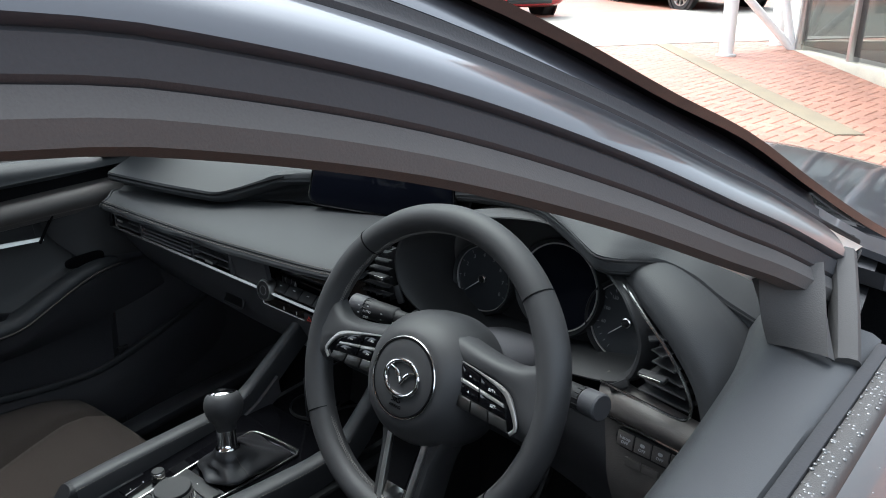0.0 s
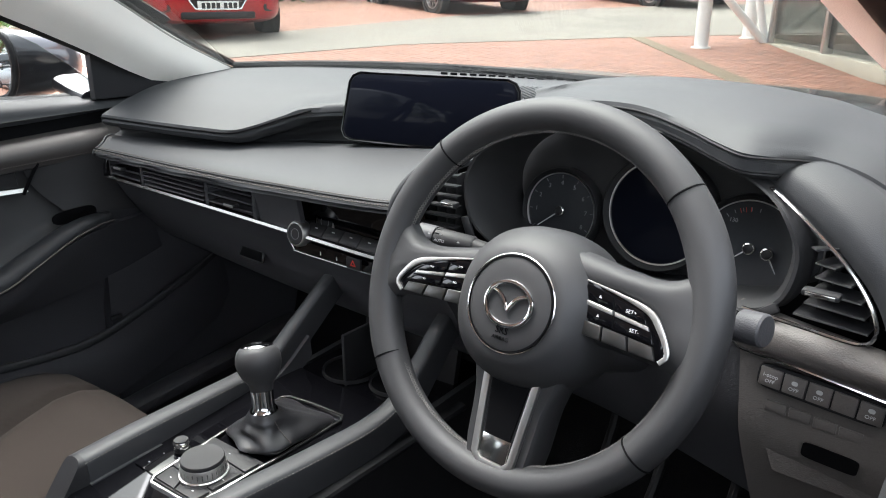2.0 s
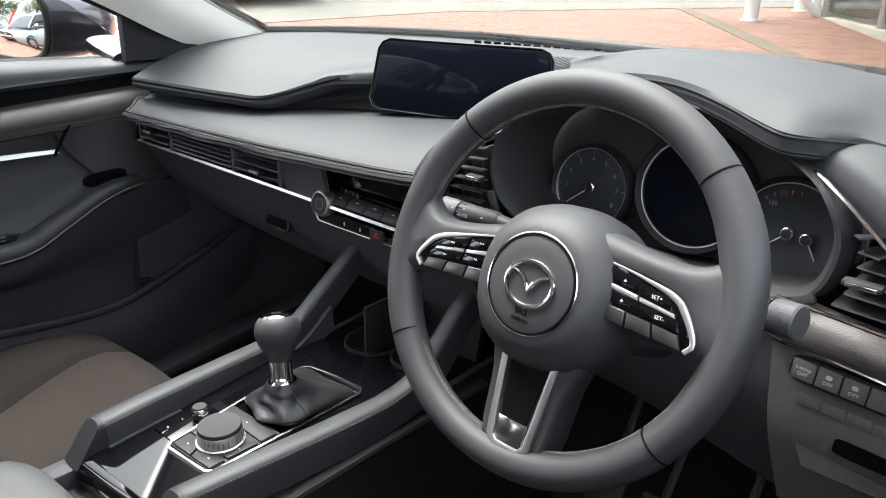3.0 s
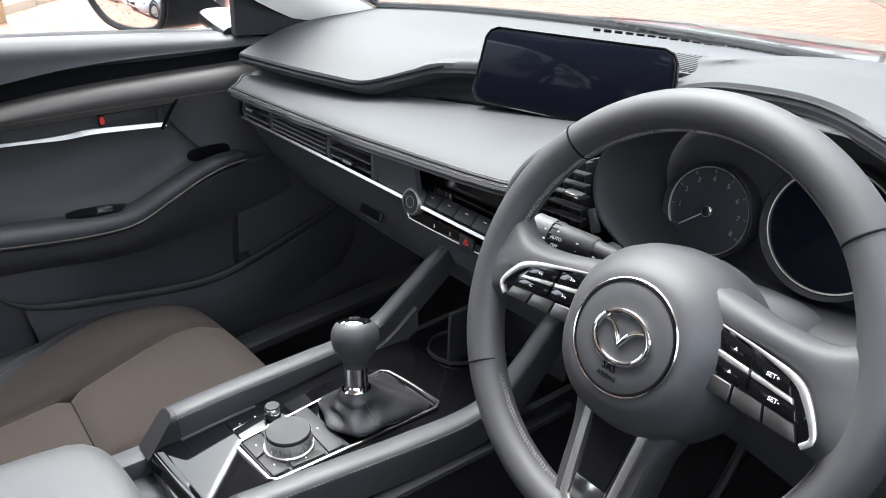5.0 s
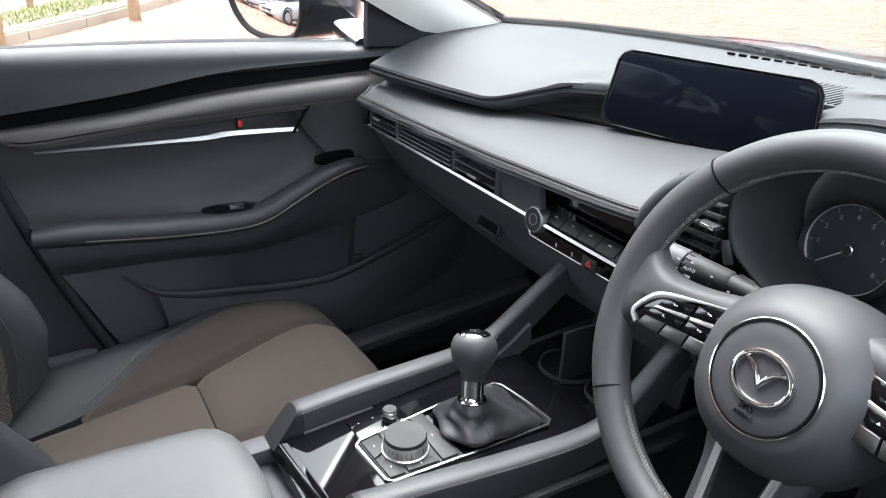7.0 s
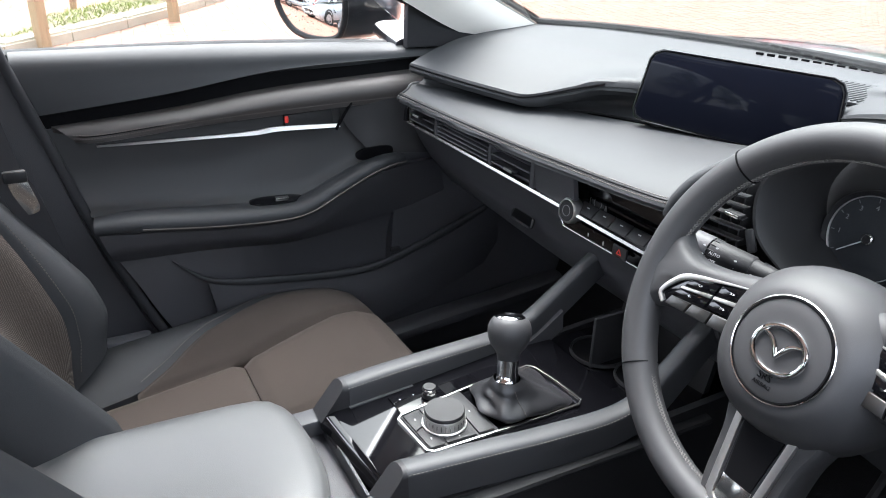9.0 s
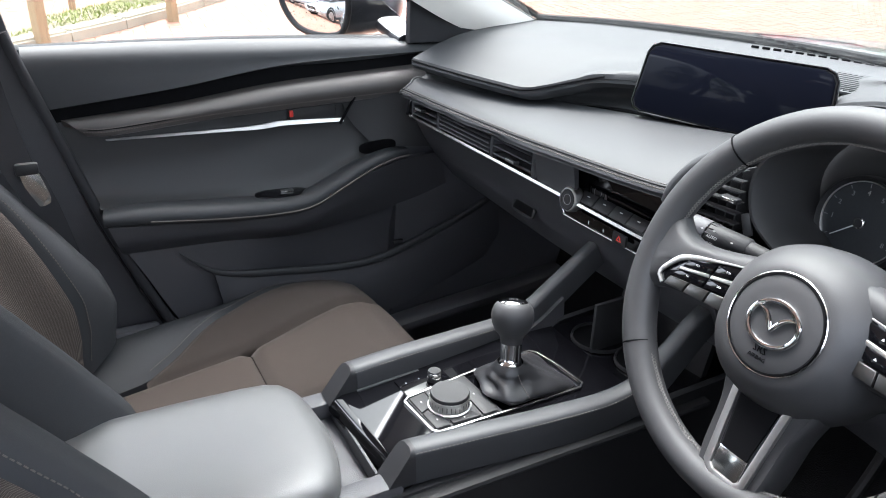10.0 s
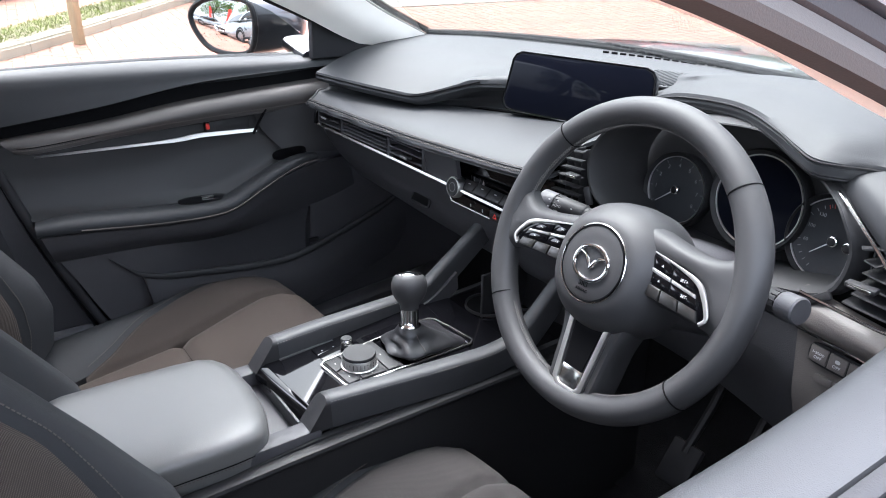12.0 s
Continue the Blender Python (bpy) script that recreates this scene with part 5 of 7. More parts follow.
oval = [em @ Vector((0.0232 * math.cos(t), 0.0190 * math.sin(t), 0.0014)) for t in np.linspace(0, 2 * np.pi, 48, endpoint=False)]
emblem = part("emblem", sweep(oval, disc(0.0024, 0.0020, 8), up=tuple(W.to_3x3() @ Vector((0, 0, 1))), closed=True), "bright", wheel, "chrome winged oval badge")
part("emblem_wing", join(*[sweep([em @ Vector((s * x, y, 0.0018)) for x, y in ((0.0195, 0.0100), (0.012, 0.0085), (0.006, 0.004), (0.0, -0.0060))], disc(0.0021, 0.0016, 8), up=tuple(W.to_3x3() @ Vector((0, 0, 1))), n=14, scale=[0.5, 1, 1.1, 0.8]) for s in (-1, 1)]), "bright", emblem)
part("airbag_text", lettering("SRS", 0.0085, HUB @ Matrix.Translation((0, -0.0245, 0.0397))), "gloss", wheel, "embossed lettering")
part("airbag_text", lettering("AIRBAG", 0.0050, HUB @ Matrix.Translation((0, -0.0315, 0.0394))), "gloss", wheel, "embossed lettering")
SPIN = W @ Matrix.Rotation(radians(1.5), 4, "Z")
for s in (-1, 1):
    def w(x, y, z, s=s):
        return SPIN @ Vector((s * x + 0.004, y - (0.015 if s < 0 and y > 0.010 else 0), z * (0.80 if y > 0.010 else 0.92)))
    part("side_spoke", sheet([[w(0.045, 0.052, 0.0), w(0.10, 0.042, 0.004), w(0.135, 0.044, 0.004), w(0.162, 0.068, 0.002)], [w(0.045, 0.048, 0.016), w(0.10, 0.039, 0.016), w(0.135, 0.038, 0.015), w(0.162, 0.050, 0.011)], [w(0.045, 0.038, 0.022), w(0.10, 0.033, 0.022), w(0.135, 0.028, 0.019), w(0.162, 0.026, 0.014)], [w(0.045, 0.028, 0.021), w(0.10, 0.023, 0.020), w(0.140, 0.014, 0.0185), w(0.162, 0.005, 0.014)],
                              [w(0.045, 0.018, 0.013), w(0.10, 0.016, 0.013), w(0.147, -0.002, 0.016), w(0.162, -0.015, 0.013)], [w(0.045, -0.018, 0.011), w(0.10, -0.018, 0.011), w(0.150, -0.020, 0.013), w(0.162, -0.040, 0.010)], [w(0.045, -0.026, 0.0), w(0.10, -0.027, 0.0), w(0.150, -0.034, 0.004), w(0.160, -0.060, 0.002)]], 18, 26, 0.012, (0, 0.927, -0.375)), "leather", wheel)
    b0, b1, t0, t1, tip = ((V(-0.050, -0.0252), V(-0.1295, -0.0285), V(-0.046, 0.0215), V(-0.1130, 0.0050), V(-0.1365, -0.0200)) if s < 0 else
                           (V(0.066, -0.0165), V(0.1415, -0.0205), V(0.066, 0.0290), V(0.1230, 0.0175), V(0.1465, -0.0120)))

    def on(u, v, b0=b0, b1=b1, t0=t0, t1=t1):
        return tuple((b0 * (1 - u) + b1 * u) * (1 - v) + (t0 * (1 - u) + t1 * u) * v)

    def key_shape(name, u0, u1, v0, v1, depth, mat, parent, label="", base=0.0175):
        q = [on(u0 + 0.012, v0), on(u1 - 0.012, v0), on(u1 - 0.012, v1), on(u0 + 0.012, v1)]
        q = q[::-1] if s < 0 else q
        return part(name, prism(q, depth, W @ Matrix.Translation((0, 0, base)), 0.0008), mat, parent, label)
    rim_line = [tuple(t0), on(0.5, 1.03), tuple(t1), tuple(t1 * 0.55 + tip * 0.45 + V(0.0022 * s, 0.0022)), tuple(tip), tuple(b1)]
    outline = rim_line + [tuple(b0)]
    pack = part("switch_pack", prism(outline if s < 0 else outline[::-1], 0.006, W @ Matrix.Translation((0, 0, 0.012)), 0.0008), "gloss", wheel, "gloss black switch pack")
    part("pack_frame", sweep([W @ Vector((x, y, 0.0185)) for x, y in curve(rim_line, 30)], squircle(0.0026, 0.0016, 3, 10), up=tuple(W.to_3x3() @ Vector((0, 0, 1))), scale=[0.3, 0.4, 0.6, 1.0, 1.25, 1.0, 0.8]), "satin", pack, "satin chrome switch surround")
    for i, (u0, u1, v0, v1) in enumerate(((0.0, 0.46, 0.68, 0.95), (0.47, 0.95, 0.68, 0.93), (0.0, 0.46, 0.33, 0.57), (0.47, 0.99, 0.33, 0.57))):
        key = key_shape("switch_key", u0, u1, v0, v1, 0.0022, "gloss", pack)
        c = Vector((*on((u0 + u1) / 2 + 0.02, (v0 + v1) / 2), 0.0199))
        word = ({1: "SET+", 3: "SET-"} if s > 0 else {0: ">>", 1: "<+", 2: ">>", 3: "<-"}).get(i, "")
        if word:
            part("key_mark", lettering(word, 0.0044, W @ Matrix.Translation(c)), "white_mark", key)
        else:
            part("key_mark", prism(tri, 0.0003, W @ Matrix.Translation(c) @ Matrix.Scale(0.27, 4)), "white_mark", key)
    for u0, u1 in ((0.0, 0.46), (0.47, 0.97)):
        key_shape("rocker", u0, u1, 0.575, 0.665, 0.0030, "satin", pack, "satin chrome rocker")
    for i in range(3):
        key_shape("lower_key", 0.325 * i, 0.325 * (i + 1), 0.01, 0.285, 0.0030, "gunmetal", pack, "dark satin metal key")
# lower spoke
loops = []
for z, k, drop in ((-0.046, 0.80, 0.0), (-0.030, 0.94, 0.0), (-0.010, 1.0, 0.0), (0.002, 1.0, 0.0), (0.006, 0.97, 0.001), (0.008, 0.93, 0.002)):
    loops.append(np.array([W @ Vector((0.013 + x * k, y + drop, z)) for x, y in ring([(-0.046, -0.052), (-0.038, -0.10), (-0.034, -0.145), (-0.026, -0.164), (0.0, -0.167), (0.026, -0.164), (0.034, -0.145), (0.038, -0.10), (0.046, -0.052), (0.0, -0.045)], 60)]))
bm = loft(loops)
part("lower_spoke", bm, "leather", wheel)
# Near-black plate on the solid spoke, painted as a shaded opening.
part("spoke_gap", prism([(-0.021, -0.066), (0.021, -0.066), (0.0125, -0.138), (-0.0125, -0.138)], 0.002, W @ Matrix.Translation((0.013, 0, 0.0086))), "pit", wheel)
u_line = [W @ Vector((x + 0.013, y, 0.009)) for x, y in ((-0.027, -0.062), (-0.0195, -0.150), (-0.0120, -0.157), (0.0120, -0.157), (0.0195, -0.150), (0.027, -0.062))]
part("spoke_trim", sweep(u_line, squircle(0.0042, 0.0034, 3, 8), up=tuple(W.to_3x3() @ Vector((0, 0, 1)))), "satin", wheel, "satin chrome spoke trim")
part("spoke_foot", prism([(-0.015, -0.130), (0.015, -0.130), (0.0145, -0.153), (-0.0145, -0.153)], 0.003, W @ Matrix.Translation((0.013, 0, 0.0078)), 0.001), "chrome", wheel)

# ---- stalks ----
def stalk(name, label, root, tip, r, marks):
    ob = thing(name, label, "control stalk")
    d = Vector(tip) - Vector(root)
    m = Matrix.Translation(root) @ d.to_track_quat("Z", "Y").to_matrix().to_4x4()
    ln = d.length
    part("stem", lathe([(r * 0.7, 0), (r * 0.8, ln * 0.35), (r * 0.95, ln * 0.5)], m, 24), "plastic", ob)
    part("barrel", lathe([(r * 0.9, ln * 0.42), (r * 1.02, ln * 0.44), (r * 1.05, ln * 0.8)], m, 30), "plastic", ob)
    for k in range(14):
        t = k * 2 * math.pi / 14
        part("grip_rib", box((0.0012, 0.0012, ln * 0.07), (r * 1.05 * math.cos(t), r * 1.05 * math.sin(t), ln * 0.78), 0, m), "plastic", ob)
    part("end_cap", lathe([(r * 1.08, ln * 0.815), (r * 1.12, ln * 0.83), (r * 1.12, ln * 0.985), (r * 1.0, ln), (0.0005, ln)], m, 30), "hard", ob)
    return ob, m, ln


right_stalk = stalk("wiper_stalk", "black wiper stalk behind the wheel", (0.43, 0.615, 0.930), (0.545, 0.588, 0.944), 0.0128, 0)
left_stalk, lm, ln = stalk("light_stalk", "black light stalk with white symbols", (0.280, 0.622, 0.934), (0.160, 0.600, 0.942), 0.0130, 0)
mk = axes((0.203, 0.5835, 0.9475), (1, 0.15, -0.05), (0, 0.35, 1))
for word, dx, dy in (("AUTO", 0.0, 0.001), ("OFF", 0.0, -0.0065), ("-", 0.024, -0.003)):
    part("stalk_text", lettering(word, 0.0046, mk @ Matrix.Translation((dx, dy, 0.0))), "white_mark", left_stalk)
for dx, dy in ((-0.014, 0.006), (-0.013, -0.003), (0.0, 0.008), (0.023, 0.004), (0.043, -0.002)):
    part("stalk_symbol", prism(squircle(0.0015, 0.0008, 2.2, 12), 0.0004, mk @ Matrix.Translation((dx, dy, -0.0004))), "white_mark", left_stalk)

# ---- centre console ----
console = thing("centre_console", "gloss black centre console with padded side rails", "car console")
part("console_side", sheet([[(0.105, -0.25, 0.625), (0.108, 0.1, 0.640), (0.110, 0.28, 0.650), (0.115, 0.55, 0.655), (0.125, 0.70, 0.67), (0.13, 0.9, 0.68)], [(0.112, -0.25, 0.56), (0.115, 0.1, 0.57), (0.118, 0.28, 0.575), (0.122, 0.55, 0.58), (0.13, 0.70, 0.59), (0.135, 0.9, 0.60)], [(0.125, -0.25, 0.30), (0.125, 0.1, 0.30), (0.128, 0.28, 0.30), (0.13, 0.55, 0.30), (0.135, 0.70, 0.30), (0.14, 0.9, 0.30)]], 20, 10, 0.01, (-1, 0, 0)), "plastic", console)
part("console_side", sheet([[(-0.118, -0.25, 0.625), (-0.122, 0.28, 0.645), (-0.135, 0.55, 0.65), (-0.14, 0.9, 0.67)], [(-0.14, -0.25, 0.30), (-0.14, 0.28, 0.30), (-0.15, 0.55, 0.30), (-0.155, 0.9, 0.30)]], 20, 6, 0.01, (1, 0, 0)), "plastic", console)
part("side_step", sweep([(0.112, -0.2, 0.632), (0.113, 0.15, 0.637), (0.114, 0.25, 0.640), (0.117, 0.4, 0.643), (0.122, 0.56, 0.646), (0.128, 0.72, 0.65)], squircle(0.012, 0.006, 3, 10), n=12), "plastic", console)
part("console_deck", prism([(-0.10, 0.262), (0.086, 0.276), (0.10, 0.45), (0.104, 0.62), (-0.112, 0.62), (-0.108, 0.45)], 0.016, Matrix.Translation((0, 0, 0.660)), 0.002), "gloss", console, "gloss black top panel")
part("deck_slope", sheet([[(-0.070, 0.250, 0.660), (0.0, 0.256, 0.661), (0.070, 0.266, 0.660)], [(-0.070, 0.256, 0.671), (0.0, 0.262, 0.672), (0.070, 0.272, 0.671)], [(-0.070, 0.268, 0.6758), (0.0, 0.274, 0.6760), (0.070, 0.284, 0.6758)]], 12, 8, 0.006, (0, 0, -1)), "gloss", console)
rail_left = [(-0.084, 0.288, 0.690), (-0.092, 0.36, 0.689), (-0.104, 0.46, 0.684), (-0.113, 0.54, 0.682), (-0.114, 0.590, 0.697), (-0.109, 0.635, 0.735), (-0.103, 0.67, 0.768), (-0.098, 0.70, 0.795)]
rail_right = [(0.086, 0.293, 0.683), (0.094, 0.38, 0.681), (0.102, 0.48, 0.678), (0.107, 0.56, 0.679), (0.112, 0.610, 0.695), (0.116, 0.650, 0.735), (0.118, 0.68, 0.768), (0.12, 0.71, 0.795)]
RAIL_SECTION = [(-0.0150, -0.026), (-0.0155, 0.006), (-0.0145, 0.0115), (-0.012, 0.0145), (-0.006, 0.0165), (0.004, 0.0172), (0.011, 0.0160), (0.0145, 0.0130), (0.0160, 0.009), (0.0175, -0.006), (0.0185, -0.026)]
for nm, rail, s in (("left", rail_left, -1), ("right", rail_right, 1)):
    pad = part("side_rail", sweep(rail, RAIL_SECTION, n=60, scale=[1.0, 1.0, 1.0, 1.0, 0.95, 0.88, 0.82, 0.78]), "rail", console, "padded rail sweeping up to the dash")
    end = []
    for shift in (0.002, 0.0):
        end.append(np.array([V(*rail[0]) + V(u * (0.985 if shift == 0 else 1), shift - 0.0006 if shift else -0.004 - 0.034 * (0.0172 - v) / 0.043, v) for u, v in RAIL_SECTION]))
    part("rail_end", loft(end), "plastic", pad)
    part("rail_wall", sheet([[(x, y, z - 0.012) for x, y, z in rail[:6]], [(x + 0.002 * s, y + 0.004, z - 0.045) for x, y, z in rail[:6]]], 30, 4, 0.022, (-s, 0, 0)), "hard", pad)
    part("rail_stitching", stitches([(x + 0.0152, y, z + 0.0125) for x, y, z in rail[:5]], 0.005, 0.0006), "dark_thread", pad)
# chrome frame with dial keys and shift opening
frame_pts = [(-0.013, 0.333), (0.054, 0.339), (0.060, 0.346), (0.061, 0.45), (0.061, 0.556), (0.054, 0.565), (0.0, 0.560), (-0.036, 0.553), (-0.044, 0.545), (-0.036, 0.45), (-0.020, 0.34)]
zt = 0.6785
part("deck_frame", sweep([(x, y, zt) for x, y in frame_pts], squircle(0.0020, 0.0020, 3, 8), closed=True), "chrome", console, "satin chrome deck frame")
part("key_plate", prism([(-0.015, 0.337), (0.057, 0.342), (0.058, 0.436), (-0.031, 0.430)], 0.004, Matrix.Translation((0, 0, 0.6755)), 0.001), "plastic", console)
for q in ([(-0.013, 0.339), (0.020, 0.341), (0.012, 0.358), (-0.017, 0.360)], [(0.022, 0.341), (0.056, 0.343), (0.056, 0.362), (0.030, 0.360)], [(-0.019, 0.364), (-0.004, 0.364), (-0.010, 0.405), (-0.025, 0.405)], [(0.046, 0.366), (0.056, 0.366), (0.057, 0.405), (0.046, 0.400)], [(-0.026, 0.409), (0.057, 0.409), (0.057, 0.430), (-0.030, 0.427)]):
    key = part("menu_key", prism(q, 0.003, Matrix.Translation((0, 0, 0.6792)), 0.0008), "plastic", console)
    c = np.mean(q, 0)
    part("key_mark", prism(squircle(0.0018, 0.0007, 2, 10) + c, 0.0003, Matrix.Translation((0, 0, 0.6821))), "white_mark", key)
part("volume_plate", prism([(-0.062, 0.340), (-0.024, 0.342), (-0.034, 0.412), (-0.060, 0.41)], 0.003, Matrix.Translation((0, 0, 0.6755)), 0.001), "gloss", console)
for x, y in ((-0.050, 0.352), (-0.052, 0.372), (-0.054, 0.395), (-0.029, 0.378), (-0.032, 0.402)):
    part("volume_mark", prism(squircle(0.0012, 0.0008, 2, 10) + (x, y), 0.0003, Matrix.Translation((0, 0, 0.6784))), "white_mark", console)
for k in range(3):
    part("hold_switch", box((0.018, 0.020, 0.004), (0.075, 0.36 + 0.024 * k, 0.677), 0.001), ("hard", "hard", "gloss")[k], console)

commander = thing("control_dial", "round black control dial with chrome skirt", "control knob")
cm = Matrix.Translation((0.020, 0.380, 0.679))
part("skirt", lathe([(0.0280, 0.0), (0.0280, 0.004), (0.0262, 0.0048), (0.0258, 0.0165), (0.0248, 0.0185)], cm, 60), "satin", commander, "knurled satin chrome skirt")
for k in range(60):
    t = k * math.pi / 30
    part("knurl", box((0.0008, 0.0010, 0.008), (0.0260 * math.cos(t), 0.0260 * math.sin(t), 0.0110), 0, cm), "chrome", commander) if k % 2 == 0 else None
part("cap", lathe([(0.0248, 0.0180), (0.0250, 0.0215), (0.0240, 0.0230), (0.021, 0.0228), (0.001, 0.0226)], cm, 60), "plastic", commander)
volume = thing("volume_knob", "small knurled volume knob on the console", "control knob")
vm = Matrix.Translation((-0.041, 0.390, 0.678))
part("body", lathe([(0.0095, 0.0), (0.0095, 0.006), (0.0090, 0.0075), (0.0088, 0.014), (0.008, 0.0155), (0.001, 0.0155)], vm, 36), "plastic", volume)
part("ring", lathe([(0.0096, 0.006), (0.0100, 0.0075), (0.0098, 0.013), (0.0090, 0.014)], vm, 36, False), "chrome", volume)

# ---- gear lever ----
lever = thing("gear_lever", "leather gear lever with chrome-capped knob", "gear lever")
base, top = Vector((0.028, 0.464, 0.684)), Vector((-0.004, 0.484, 0.796))
L = Matrix.Translation(base) @ (top - base).to_track_quat("Z", "X").to_matrix().to_4x4()
ln = (top - base).length
part("collar", lathe([(0.0155, 0.026), (0.0165, 0.029), (0.0165, 0.034), (0.0148, 0.036), (0.0140, 0.042), (0.0138, 0.066)], L, 36), "bright", lever, "polished chrome collar")
part("knob", lathe([(0.0137, 0.060), (0.0148, 0.068), (0.0172, 0.0725), (0.0222, 0.0785), (0.0262, 0.0870), (0.0280, 0.0960), (0.0275, 0.1035), (0.0252, 0.1100), (0.0220, 0.1140), (0.0180, 0.1164), (0.001, 0.1164)], L, 44), "leather", lever, "smooth black leather knob")
part("knob_cap", lathe([(0.0196, 0.1135), (0.0192, 0.1162), (0.0165, 0.1182), (0.009, 0.1194), (0.001, 0.1197)], L, 40), "bright", lever, "chrome cap with shift pattern")
part("shift_pattern", join(*[box((0.0008, 0.012, 0.0004), (dx, 0, 0.1197), 0, L) for dx in (-0.006, 0, 0.006)] + [box((0.0125, 0.0008, 0.0004), (0, 0, 0.1197), 0, L)]), "plastic", lever)
boot_loops = []
foot = ring([(-0.030, 0.445), (0.052, 0.443), (0.056, 0.50), (0.052, 0.550), (0.0, 0.548), (-0.038, 0.542), (-0.034, 0.49)], 48)
rnd = random.Random(7)
axis_at = lambda h: base + (top - base) * h  # noqa: E731
for k, h in enumerate(np.linspace(0, 1, 26)):
    z = 0.679 + 0.041 * h
    c = axis_at((z - 0.685) / 0.115)
    loop = []
    for i, (x, y) in enumerate(foot):
        ang = math.atan2(y - 0.487, x - 0.010)
        side = 0.5 + 0.5 * math.cos(2 * ang)
        fold = 0.0035 * math.sin(2.6 * math.pi * h + 0.8 * math.sin(ang)) * (0.4 + side) + 0.0095 * math.exp(-((ang + 1.35) / 0.42) ** 2) * math.sin(3.2 * math.pi * min(1, h * 1.5) + 0.5 * ang) + 0.0035 * math.sin(11 * h - 2.2 * math.cos(ang + 0.6)) * math.exp(-((ang + 0.9) / 0.9) ** 2) + 0.0012 * math.sin(7 * ang - 12 * h)
        w = h ** 0.95
        px, py = x * (1 - w) + (c.x + 0.0170 * math.cos(ang)) * w, y * (1 - w) + (c.y + 0.0170 * math.sin(ang)) * w
        bell = 0.005 * math.sin(math.pi * min(1, h * 1.4)) if h < 0.714 else 0
        k2 = (fold + bell) * (1 - h)
        loop.append((px + k2 * math.cos(ang), py + k2 * math.sin(ang), z + 0.002 * math.sin(3 * ang) * (1 - h) * h * 4))
    boot_loops.append(np.array(loop))
part("gaiter", loft(boot_loops, False), "gaiter", lever, "creased black leather gaiter")
for ang in (-1.9, 0.75):
    part("gaiter_stitching", stitches([tuple(b[int((ang % (2 * math.pi)) / (2 * math.pi) * 48 + 30) % 48] + V(0, 0, 0.0012)) for b in boot_loops[2:24:2]], 0.004, 0.0006), "thread", lever)

# ---- cup holders and front cubby ----
# Cups are lined near-black, so their inner shade is in the colour.
for x, y, r in ((-0.045, 0.675, 0.040), (0.035, 0.690, 0.038)):
    cup = part("cup_holder", lathe([(r, 0.665), (r * 0.94, 0.664), (r * 0.9, 0.60), (0.001, 0.60)], Matrix.Translation((x, y, 0)), 36), "pit", console, "cup holder with its inner shade in near-black colour")
    part("cup_rim", lathe([(r * 1.08, 0.664), (r * 1.06, 0.669), (r * 1.0, 0.669), (r * 0.98, 0.664)], Matrix.Translation((x, y, 0)), 40, False), "plastic", cup)
part("cup_deck", box((0.23, 0.20, 0.02), (0.0, 0.715, 0.652), 0.004), "gloss", console)
part("cubby_wall", sheet([[(-0.085, 0.74, 0.66), (0.0, 0.73, 0.66), (0.10, 0.74, 0.66)], [(-0.085, 0.755, 0.74), (0.0, 0.745, 0.735), (0.10, 0.755, 0.735)]], 10, 5, 0.01, (0, 1, 0)), "plastic", console)
part("cubby_lip", tube([(-0.09, 0.752, 0.742), (0.0, 0.743, 0.736), (0.105, 0.752, 0.736)], 0.0016, 12, 6), "chrome", console)
part("cubby_divider", box((0.006, 0.10, 0.085), (-0.022, 0.69, 0.70), 0.002), "plastic", console)

# ---- armrest and tray ----
tray = part("tray", join(box((0.150, 0.044, 0.004), (0.0, 0.234, 0.638), 0.001), box((0.150, 0.004, 0.022), (0.0, 0.213, 0.647), 0.001), box((0.150, 0.004, 0.026), (0.0, 0.256, 0.649), 0.001)), "hard", console, "narrow open tray")
for s in (-1, 1):
    part("tray_side", box((0.030, 0.110, 0.030), (-0.090 if s < 0 else 0.090, 0.222, 0.647), 0.004), "hard", console)
# Near-black block in place of the shade inside the bin.
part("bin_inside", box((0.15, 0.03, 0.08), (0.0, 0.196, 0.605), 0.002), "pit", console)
for x in (0.028, 0.058):
    socket = part("usb_socket", box((0.017, 0.004, 0.010), (x, 0.2125, 0.628), 0.0012), "plastic", console, "small black charging socket")
    part("socket_trim", box((0.012, 0.001, 0.0014), (x, 0.2146, 0.6305), 0), "dim_mark", socket)
    part("socket_trim", box((0.012, 0.001, 0.0014), (x, 0.2146, 0.6255), 0), "dim_mark", socket)
lid = thing("armrest_lid", "pale-sheened padded armrest lid with stitched edge", "armrest")
lo = []
for k, (y, w, z, hh) in enumerate(((-0.26, 0.112, 0.668, 0.034), (-0.10, 0.115, 0.668, 0.034), (0.08, 0.117, 0.664, 0.034), (0.17, 0.117, 0.661, 0.034), (0.200, 0.115, 0.660, 0.033), (0.214, 0.110, 0.659, 0.031), (0.222, 0.100, 0.659, 0.026), (0.225, 0.082, 0.659, 0.018))):
    lo.append(np.array([(x - 0.010, y - 0.030 * (x / 0.104) ** 2 * (k > 2) * 0.6, z + zz) for x, zz in squircle(w, hh, 5.4, 56)]))
# The cushion's pale grey includes painted sheen from the sky.
part("cushion", loft(lo), "vinyl", lid, "smooth padded cushion with sky sheen in its grey")
part("lid_stitching", stitches([(0.1066, -0.2, 0.662), (0.1073, 0.05, 0.659), (0.1073, 0.16, 0.656), (0.100, 0.194, 0.655)], 0.005, 0.0006), "thread", lid)
